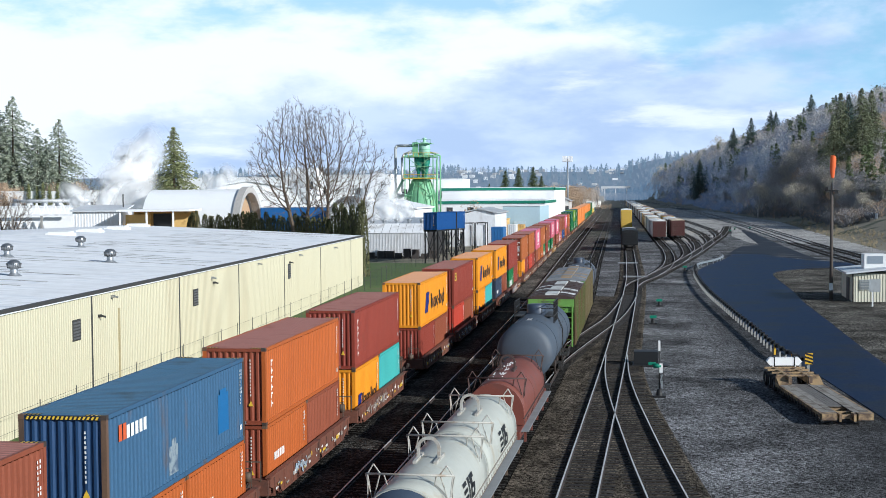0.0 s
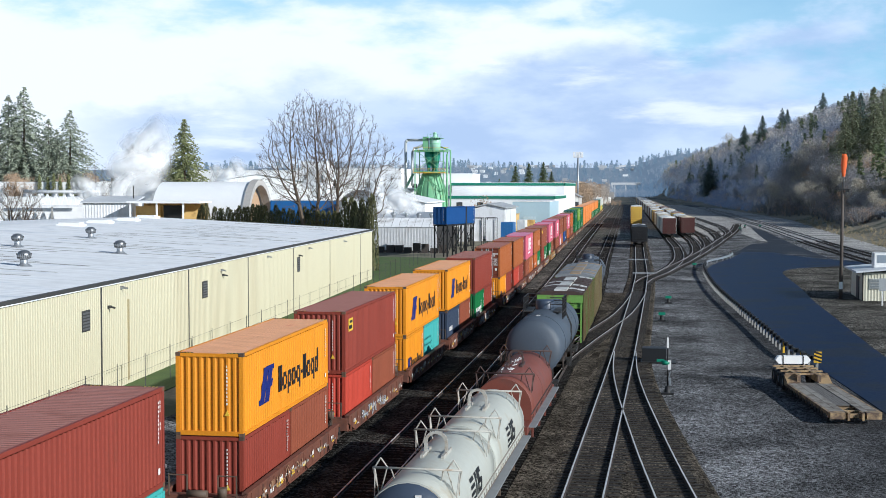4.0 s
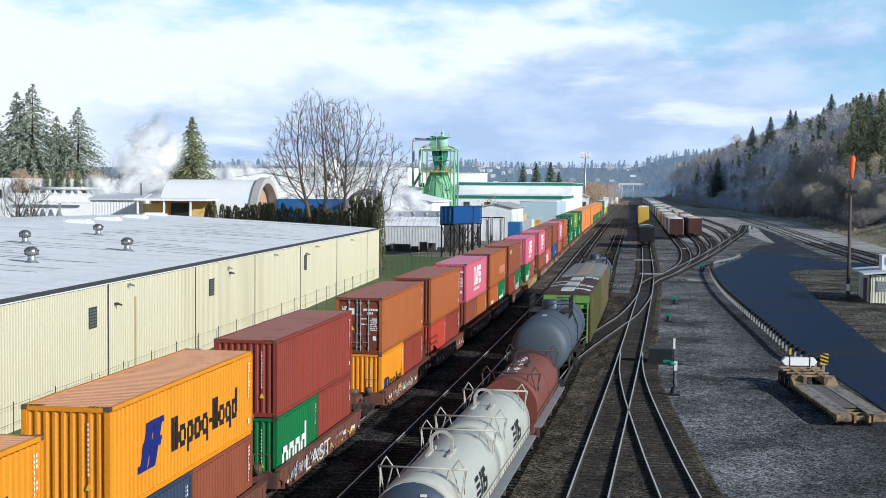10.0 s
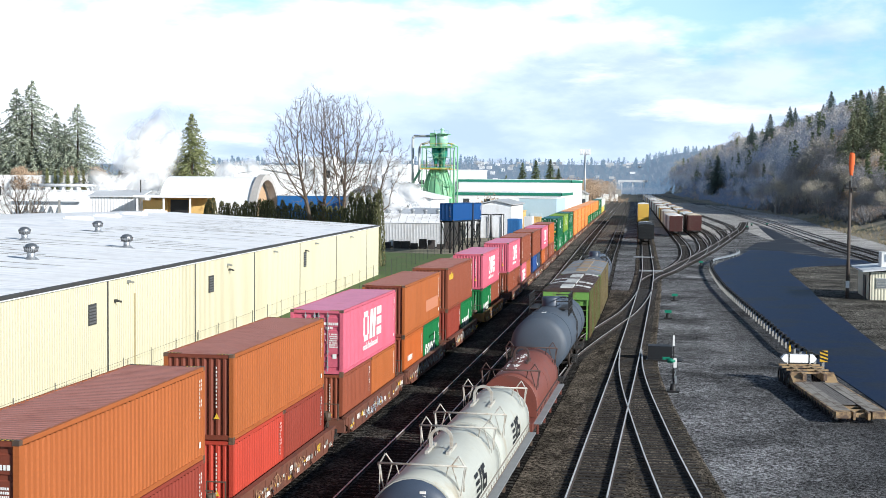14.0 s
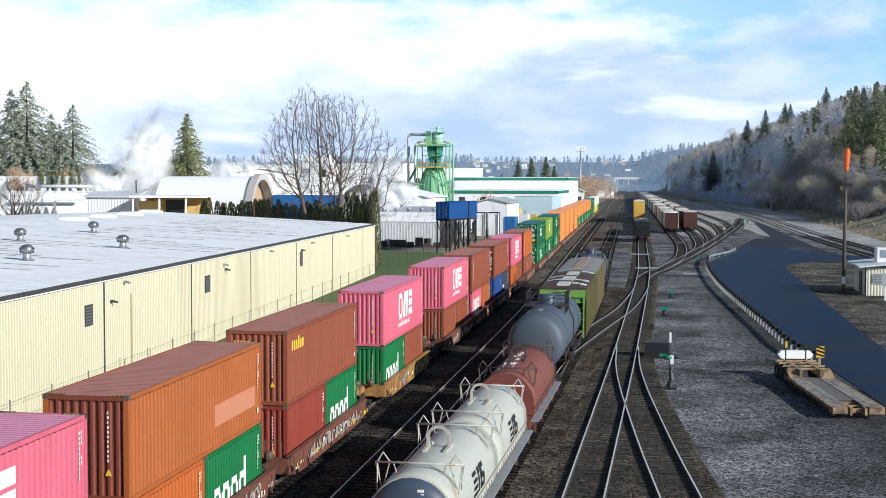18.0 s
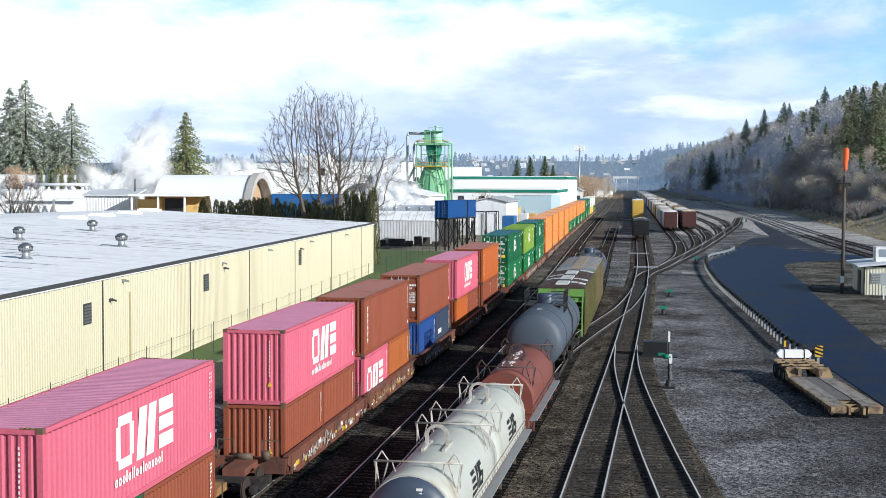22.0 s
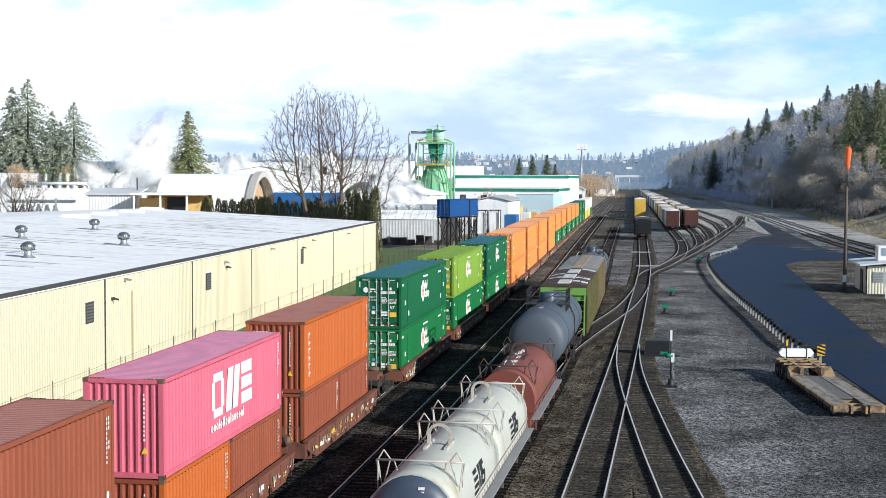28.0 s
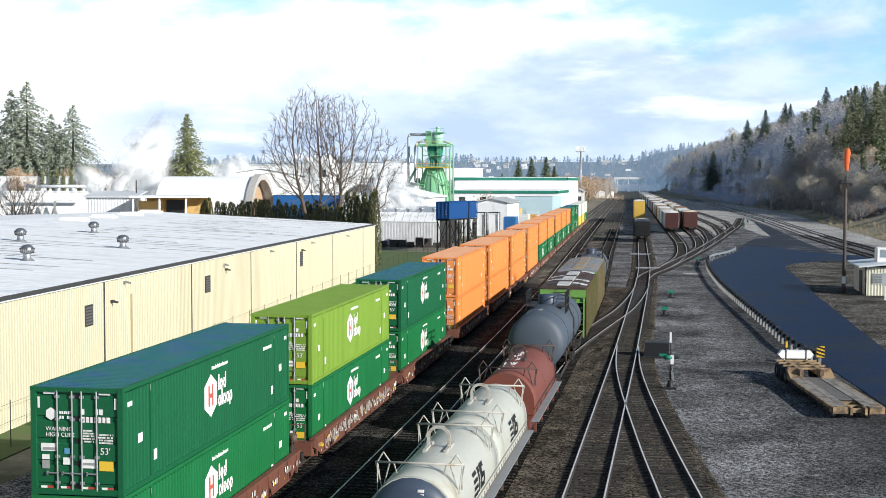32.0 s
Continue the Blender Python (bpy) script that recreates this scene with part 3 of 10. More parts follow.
def warehouse():
    w = thing("warehouse", "long cream metal warehouse with a flat pale roof", "warehouse", WALL_AT)
    y0, y1, top, depth = 20.0, 164.8, 6.38, 75.0
    joints = [20.0, 37.6, 53.6, 69.95, 86.45, 102.5, 119.2, 136.8, 155.8, y1]
    bounds = sorted(set(joints))
    for a, b in zip(bounds, bounds[1:]):      # ribbed wall bays
        bm = B()
        n = max(8, int((b - a - 0.16) / 0.30))
        step = (b - a - 0.16) / n
        ys, xs = [], []
        for k in range(n):
            s = a + 0.08 + k * step
            for q, d in ((0, 0), (0.5, 0), (0.62, 0.035), (0.88, 0.035)):
                ys.append(s + q * step), xs.append(d)
        ys.append(b - 0.08), xs.append(0)
        lo = [bm.verts.new((x, y, 0)) for x, y in zip(xs, ys)]
        hi = [bm.verts.new((x, y, top - 0.2)) for x, y in zip(xs, ys)]
        for k in range(len(lo) - 1):
            bm.faces.new((lo[k], lo[k + 1], hi[k + 1], hi[k]))
        part("wall_panel", bm, CREAM, w)
    bm = B()
    box(bm, -0.3, y0, 0, -0.05, y1, top - 0.15)
    box(bm, -depth, y1 - 0.3, 0, -0.05, y1, top - 0.15)
    box(bm, -depth, y0, 0, -0.05, y0 + 0.3, top - 0.15)
    part("wall", bm, CREAM, w)
    for y in joints[1:-1]:
        bm = B()
        box(bm, -0.04, y - 0.11, 0, 0.045, y + 0.11, top - 0.12)
        part("joint_cover", bm, TRIM, w)
    bm = B()
    box(bm, -0.06, y0, top - 0.15, 0.17, y1 + 0.14, top + 0.035)
    part("eaves_trim", bm, TRIM, w)
    bm = B()
    v = [bm.verts.new((x, y1 - 0.02, z)) for x, z in ((-0.1, top - 0.3), (-30.0, top + 1.25), (-depth + 0.2, top - 0.3))]
    bm.faces.new(v)
    part("gable", bm, CREAM, w)
    bm = B()
    crown, ridge = 1.5, 30.0
    prof = [(0.14, top - 0.02), (-ridge, top + crown), (-depth, top - 0.02)]
    ra = [bm.verts.new((x, y0 - 0.1, z)) for x, z in prof]
    rb = [bm.verts.new((x, y1 + 0.12, z)) for x, z in prof]
    la = [bm.verts.new((x, y0 - 0.1, z - 0.2)) for x, z in prof]
    lb = [bm.verts.new((x, y1 + 0.12, z - 0.2)) for x, z in prof]
    for k in range(2):
        bm.faces.new((ra[k], ra[k + 1], rb[k + 1], rb[k]))
        bm.faces.new((la[k], lb[k], lb[k + 1], la[k + 1]))
        bm.faces.new((rb[k], rb[k + 1], lb[k + 1], lb[k]))
        bm.faces.new((ra[k], la[k], la[k + 1], ra[k + 1]))
    bm.faces.new((ra[0], rb[0], lb[0], la[0]))
    bm.faces.new((ra[2], la[2], lb[2], rb[2]))
    rnd = random.Random(5)
    roof = part("roof", bm, ROOFING, w, "flat pale membrane roof with dark seams")
    for k in range(78):       # seams of the roofing run away from the wall
        bm = B()
        y, x0 = y0 + 4 + k * 1.84 + rnd.uniform(-.5, .5), -rnd.uniform(0.4, 16)
        x1, skew = max(-29.5, x0 - rnd.uniform(4, 16)), rnd.uniform(-.3, .3)
        bar(bm, (x0, y, top - 0.02 - x0 * crown / ridge), (x1, y + skew, top - 0.02 - x1 * crown / ridge), rnd.uniform(.12, .55), 0.03)
        part("seam", bm, surface("seam_tar", (0.20, 0.19, 0.17), 0.9, 0, (0.42, 0.41, 0.38), (0.5, 0.62), scale=0.5, vary=0.4), roof)
    for y, z, hh in ((67.6, 3.9, 1.15), (90.3, 3.85, 1.2), (121.3, 3.75, 1.4)):
        bm = B()
        box(bm, 0.0, y - 0.58, z, 0.07, y + 0.58, z + hh)
        win = part("window", bm, TRIM, w)
        bm = B()
        for j in range(6):
            box(bm, 0.055, y - 0.5, z + 0.08 + j * (hh - .12) / 6, 0.085, y + 0.5, z + 0.04 + (j + .8) * (hh - .12) / 6)
        part("louvre", bm, surface("window_louvre", (0.12, 0.125, 0.13), 0.35), win)
    bm = B()
    box(bm, 0.037, 53.9, 0.0, 0.05, 56.2, top - 0.2)
    part("repair_panel", bm, surface("tan_cladding", (0.555, 0.50, 0.345), 0.6, vary=0.08), w)
    bm = B()
    box(bm, 0.02, 74.2, 0.3, 0.12, 74.36, 5.1)
    part("downpipe", bm, surface("dull_cream_pipe", (0.42, 0.36, 0.22), 0.6), w)
    for y, z in ((73.2, 5.8), (94.5, 5.5), (109, 5.75), (126, 5.7), (145, 5.6), (71.1, 4.85), (95.0, 5.1), (121.5, 5.2)):
        bm = B()
        box(bm, 0.0, y - 0.1, z, 0.18, y + 0.1, z + 0.16)
        bar(bm, (0.1, y, z + 0.1), (0.42, y, z + 0.02), 0.12, 0.1)
        part("wall_light", bm, GALV if z > 5.3 else TRIM, w)
    return w


warehouse()


def roof_height(x, y):
    """Top of the warehouse roof, which rises gently from the eaves to its ridge."""
    d = -((x + 27.2) * math.cos(radians(WALL_TURN)) + y * math.sin(radians(WALL_TURN)))
    return 6.11 + (1.52 * d / 30 if d < 30 else 1.52 * (75 - d) / 45)


def roof_vent(x, y):
    v = thing("turbine_vent", "round galvanised turbine vent on the warehouse roof", "roof vent", pose(x, y, roof_height(x, y) - 0.03) @ Matrix.Scale(0.72, 4), "vents on the roof")
    bm = B()
    lathe(bm, [(0.72, 0.0), (0.66, 0.06), (0.34, 0.28), (0.34, 0.62)], 20)
    part("base", bm, GALV, v)
    bm = B()
    lathe(bm, [(0.30, 0.62), (0.52, 0.72), (0.62, 0.95), (0.60, 1.15), (0.45, 1.35), (0.2, 1.44), (0.0, 1.45)], 20)
    head = part("head", bm, surface("turbine_metal", (0.34, 0.35, 0.36), 0.35, 0.85), v)
    for k in range(20):
        a = k * math.tau / 20
        bm = B()
        bar(bm, (0.55 * math.cos(a), 0.55 * math.sin(a), 0.72), (0.63 * math.cos(a + .12), 0.63 * math.sin(a + .12), 1.16), 0.03, 0.05)
        part("blade", bm, STEEL, head)


for x, y in ((-40.5, 77.5), (-51.1, 110.0), (-41.2, 93.7), (-49.6, 93.9)):
    roof_vent(x, y)
for x, y in ((-62.0, 128.8), (-63.2, 138.5), (-64.1, 148.1), (-66.0, 158.6)):
    bm = B()
    box(bm, -1.3, -0.9, -0.1, 1.3, 0.9, 0.22)
    box(bm, -1.1, -0.7, 0.22, 1.1, 0.7, 0.38)
    s = tagged(part("roof_skylight", bm, WHITE, at=pose(x, y, roof_height(x, y) - 0.02, 0, 0, WALL_TURN)), "low white curb unit on the pale roof", "roof unit", "curb units on the roof")


# ---- container train ----
LOADS = {}


def wave_panel(L, H, pitch, depth, along="y", flat=0.3):
    """A corrugated sheet in the plane x = 0, L along y, H high."""
    bm = B()
    n = max(4, round(L / pitch))
    st = L / n
    ys, xs = [], []
    for k in range(n):
        for q, d in ((0, 0), (flat, 0), (0.5, -depth), (0.5 + flat, -depth)):
            ys.append(-L / 2 + (k + q) * st), xs.append(d)
    ys.append(L / 2), xs.append(0)
    lo = [bm.verts.new((x, y, 0)) for x, y in zip(xs, ys)]
    hi = [bm.verts.new((x, y, H)) for x, y in zip(xs, ys)]
    for k in range(len(lo) - 1):
        bm.faces.new((lo[k], lo[k + 1], hi[k + 1], hi[k]))
    me = bpy.data.meshes.new("corrugated_panel")
    bm.to_mesh(me)
    bm.free()
    me.materials.append(STEEL)
    return me


def load_meshes(kind):
    """The shared meshes of one size of container: length, width, height by kind."""
    if kind in LOADS:
        return LOADS[kind]
    L, W, H = {"20": (6.06, 2.44, 2.59), "40": (12.19, 2.44, 2.896), "53": (16.15, 2.59, 2.896)}[kind]
    m = {"size": (L, W, H)}
    m["side"] = wave_panel(L - 0.26, H - 0.3, 0.28 if kind != "53" else 0.24, 0.030 if kind != "53" else 0.016)
    m["end"] = wave_panel(W - 0.26, H - 0.3, 0.25, 0.045)
    bm = B()
    n = int(L / 0.24)
    st = (L - 0.2) / n
    prof = [(-L / 2 + 0.04, -0.06)]
    for k in range(n):
        y = -L / 2 + 0.1 + k * st
        prof += [(y, -0.012), (y + st * 0.15, 0.012), (y + st * 0.6, 0.012), (y + st * 0.75, -0.012)]
    prof += [(L / 2 - 0.1, -0.012), (L / 2 - 0.04, -0.06)]
    ra = [bm.verts.new((-W / 2 + 0.09, y, z)) for y, z in prof]
    rb = [bm.verts.new((W / 2 - 0.09, y, z)) for y, z in prof]
    for k in range(len(prof) - 1):
        bm.faces.new((ra[k], rb[k], rb[k + 1], ra[k + 1]))
    m["roof"] = mesh_of("roof", bm, STEEL)
    bm = B()
    box(bm, -W / 2 + 0.04, -L / 2 + 0.1, 0.02, W / 2 - 0.04, L / 2 - 0.1, 0.15)
    m["floor"] = mesh_of("floor", bm, STEEL)
    bm = B()
    box(bm, -0.075, -0.075, 0.118, 0.075, 0.075, H - 0.118)
    m["post"] = mesh_of("corner_post", bm, STEEL)
    bm = B()
    box(bm, -0.084, -0.089, 0, 0.084, 0.089, 0.118)
    m["casting"] = mesh_of("corner_casting", bm, STEEL)
    bm = B()
    box(bm, -0.05, -L / 2 + 0.16, 0.02, 0.05, L / 2 - 0.16, 0.16)
    m["sill"] = mesh_of("side_sill", bm, STEEL)
    bm = B()
    box(bm, -0.05, -L / 2 + 0.16, H - 0.12, 0.048, L / 2 - 0.16, H - 0.002)
    m["rail"] = mesh_of("top_rail", bm, STEEL)
    bm = B()
    box(bm, -W / 2 + 0.16, -0.05, 0.02, W / 2 - 0.16, 0.05, 0.18)
    m["end_sill"] = mesh_of("end_sill", bm, STEEL)
    bm = B()
    box(bm, -W / 2 + 0.16, -0.05, H - 0.14, W / 2 - 0.16, 0.05, H - 0.02)
    m["header"] = mesh_of("end_header", bm, STEEL)
    bm = B()
    dw = (W - 0.3) / 2
    prof = [(0.0, 0.18)]
    for j in range(4):
        z = 0.3 + j * (H - 0.5) / 4
        k = (H - 0.5) / 4
        prof += [(0.0, z), (-0.03, z + 0.03), (-0.03, z + k - 0.13), (0.0, z + k - 0.10)]
    prof += [(0.0, H - 0.14)]
    va = [bm.verts.new((-dw / 2, y, z)) for y, z in prof]
    vb = [bm.verts.new((dw / 2, y, z)) for y, z in prof]
    for k in range(len(prof) - 1):
        bm.faces.new((va[k], vb[k], vb[k + 1], va[k + 1]))
    m["door"] = mesh_of("door", bm, STEEL)
    bm = B()
    tube(bm, (0, -0.07, 0.14), (0, -0.07, H - 0.1), 0.022, seg=6)
    for z in (0.3, 1.0, H - 0.9, H - 0.3):
        box(bm, -0.06, -0.075, z, 0.06, -0.03, z + 0.07)
    box(bm, -0.30, -0.10, 0.58, 0.03, -0.08, 0.615)
    box(bm, -0.30, -0.10, 0.54, -0.26, -0.05, 0.64)
    m["rod"] = mesh_of("lock_rod", bm, GALV)
    bm = B()
    box(bm, -0.05, -0.06, 0.15, 0.012, 0.06, H - 0.1)
    m["mid"] = mesh_of("side_post", bm, STEEL)
    LOADS[kind] = m
    return m


HAZARD = surface("hazard_yellow", (0.72, 0.48, 0.04), 0.5, vary=0.08, bump=0)
MARK_WHITE = surface("marking_white", (0.78, 0.77, 0.74), 0.55, 0, (0.45, 0.4, 0.35), (0.62, 0.8), vary=0.08, bump=0)


def plate(bm, y0, z0, y1, z1, x=0.0, t=0.006, lean=0.0):
    """A thin upright plate on a side panel, from (y0, z0) to (y1, z1)."""
    v = [bm.verts.new((xx, y + (lean * (z - z0) if 1 else 0), z)) for xx in (x, x + t) for y, z in ((y0, z0), (y1, z0), (y1, z1), (y0, z1))]
    for q in ((4, 5, 6, 7), (0, 4, 7, 3), (1, 2, 6, 5), (3, 7, 6, 2), (0, 1, 5, 4)):
        bm.faces.new([v[i] for i in q])


def strokes(bm, y0, z0, length, height, seed, wide=0.66):
    """A row of plain upright bars, of the size and colour of a line of writing."""
    rnd = random.Random(seed)
    y, pitch = y0, height * 0.62
    while y < y0 + length - pitch * 0.5:
        plate(bm, y, z0, y + pitch * wide, z0 + height * rnd.choice((0.72, 0.72, 0.76, 1.0)))
        y += pitch


def ring(bm, y0, z0, y1, z1, w, x=0.0, cut=0.0):
    """An upright open frame of stroke width w with clipped corners; cut leaves a gap in its far side."""
    c = min(w, (y1 - y0) * 0.3)
    plate(bm, y0, z0 + c, y0 + w, z1 - c, x)
    plate(bm, y0 + c * 0.5, z0, y1 - c * 0.5, z0 + w, x)
    plate(bm, y0 + c * 0.5, z1 - w, y1 - c * 0.5, z1, x)
    plate(bm, y1 - w, z0 + c, y1, z1 - c - cut, x)


def glyph_row(bm, pattern, y, z, xh, w, gap=0.16):
    """A line of plain marks of the rhythm of a word: i tall bar, r ring, d ring on a tail, l ring under a tall bar, - dash."""
    for k in pattern:
        wide = xh * 0.86
        if k == "i":
            plate(bm, y, z, y + w * 1.15, z + xh * 1.5)
            wide = w * 1.15
        elif k == "-":
            plate(bm, y, z + xh * 0.42, y + xh * 0.42, z + xh * 0.62)
            wide = xh * 0.42
        else:
            ring(bm, y, z, y + wide, z + xh, w)
            if k == "d":
                plate(bm, y + wide - w, z - xh * 0.36, y + wide, z + w, 0.0005)
            elif k == "b":
                plate(bm, y, z - xh * 0.36, y + w, z + w, 0.0005)
            elif k == "l":
                plate(bm, y + wide - w, z + xh - w, y + wide, z + xh * 1.5, 0.0005)
        y += wide + xh * gap


def decal_amber(L, H, small=False):
    a, b = B(), B()
    k = 0.60 if small else 1.0
    y, z = -L / 2 + (0.55 if small else 1.95), (0.45 if small else 0.76)
    for dy in (0.0, 0.62):        # two slanted uprights on a foot and a bridge
        plate(a, y + dy * k, z, y + (dy + 0.55) * k, z + 1.30 * k, lean=0.46)
    plate(a, y - 0.10 * k, z, y + 0.40 * k, z + 0.20 * k, x=0.0006)
    plate(a, y + 0.42 * k, z + 0.52 * k, y + 1.60 * k, z + 0.78 * k, x=0.001, lean=0.46)
    plate(a, y + 0.85 * k, z + 1.14 * k, y + 1.86 * k, z + 1.32 * k, x=0.0012)
    y = -L / 2 + (1.75 if small else 4.45)
    glyph_row(b, "i" "i" "r" "b" "r" "d" "-" "i" "i" "r" "d" "l", y, z + (0.12 if not small else 0.14), 0.66 * k, 0.17 * k, 0.14)
    plate(b, y, z + 0.5 * k, y + 0.45 * k, z + 0.66 * k, x=0.0008)
    return (("emblem", a, surface("emblem_blue", (0.01, 0.02, 0.16), 0.5, bump=0)), ("lettering", b, BLACK))


def decal_pink(L, H, small=False):
    a = B()
    y, z, h = (-L / 2 + 4.26, 0.98, 1.42) if not small else (-L / 2 + 0.7, 0.55, 1.35)
    k, w = h / 1.42, 0.27 * h / 1.42
    ring(a, y, z, y + 1.18 * k, z + h, w)                              # an open frame
    plate(a, y + 1.36 * k, z, y + 1.92 * k, z + h, lean=0.18)             # two slanted blocks
    plate(a, y + 2.08 * k, z, y + 2.62 * k, z + h, lean=0.18)
    for f in (0.0, 0.36, 0.72):                                           # three level bars
        plate(a, y + 3.04 * k, z + h * f, y + 4.18 * k, z + h * (f + 0.28))
    if not small:
        glyph_row(a, "rrririirrirrrrri", y - 0.1, z - 0.42, 0.21, 0.06, 0.34)
    return (("emblem", a, MARK_WHITE),)


def decal_word(L, H, y, z, length, height, material, seed=4):
    a = B()
    strokes(a, y, z, length, height, seed)
    return (("lettering", a, material),)


def decal_tall_word(L, H):
    """Four heavy white marks along a green box, the last one tallest."""
    a = B()
    glyph_row(a, "rrrl", -L / 2 + 0.75, 0.42, 0.92, 0.24, 0.10)
    return (("lettering", a, MARK_WHITE),)


def decal_domestic(L, H):
    a, b = B(), B()
    yc, zc = -L / 2 + 7.05, H * 0.545
    v = [a.verts.new((x, yc + y, zc + z)) for x in (0.0, 0.006) for y, z in ((-0.6, -0.34), (0, -0.68), (0.6, -0.34), (0.6, 0.34), (0, 0.68), (-0.6, 0.34))]
    a.faces.new(v[6:])
    for k in range(6):
        a.faces.new((v[k], v[(k + 1) % 6], v[(k + 1) % 6 + 6], v[k + 6]))
    glyph_row(a, "irl", yc + 0.72, zc + 0.06, 0.34, 0.11, 0.12)
    glyph_row(a, "rirrb", yc + 0.72, zc - 0.46, 0.34, 0.10, 0.10)
    strokes(a, yc + 0.1, H - 0.52, 1.6, 0.13, 12)
    strokes(a, L / 2 - 3.4, H - 0.62, 1.1, 0.16, 13)
    for q in (-0.24, 0.10):       # red bars inside the white plate
        plate(b, yc + q, zc - 0.34, yc + q + 0.14, zc + 0.34, x=0.0065, t=0.002)
    plate(b, yc - 0.24, zc - 0.07, yc + 0.24, zc + 0.07, x=0.0068, t=0.002)
    return (("lettering", a, MARK_WHITE), ("emblem_core", b, surface("emblem_red", (0.50, 0.10, 0.07), 0.6, bump=0)))


DECALS = {}


def words(text, size, depth=0.003):
    """Flat lettering as a mesh in the x-z plane, facing -y."""
    cu = bpy.data.curves.new("words", "FONT")
    cu.body, cu.size, cu.extrude = text, size, depth
    ob = bpy.data.objects.new("words", cu)
    me = bpy.data.meshes.new_from_object(ob)
    bpy.data.objects.remove(ob)
    me.transform(Matrix.Rotation(radians(90), 4, "X"))
    me.materials.clear()
    me.materials.append(MARK_WHITE)
    return me


WORDS = {"length": words("53'", 0.25), "warning": words("WARNING\nHIGH CUBE", 0.155), "tag": words("LAST", 0.92)}
MARK_RED = surface("reflective_red", (0.42, 0.05, 0.03), 0.45, vary=0.08, bump=0)
MARK_GREY = surface("grey_label", (0.30, 0.30, 0.29), 0.6, vary=0.08, bump=0)
MARK_BLUE = surface("blue_sticker", (0.10, 0.28, 0.46), 0.5, vary=0.06, bump=0)


def text_rows(bm, x0, z0, x1, rows, height, seed, y=-0.046):
    """Rows of small plain bars on a door, of the size of fine print."""
    rnd = random.Random(seed)
    for r in range(rows):
        x = x0
        z = z0 - r * height * 1.6
        while x < x1 - height * 0.5:
            w = height * rnd.uniform(0.45, 0.75)
            if rnd.random() < 0.86:
                box(bm, x, y - 0.004, z, x + w, y, z + height)
            x += w + height * 0.22


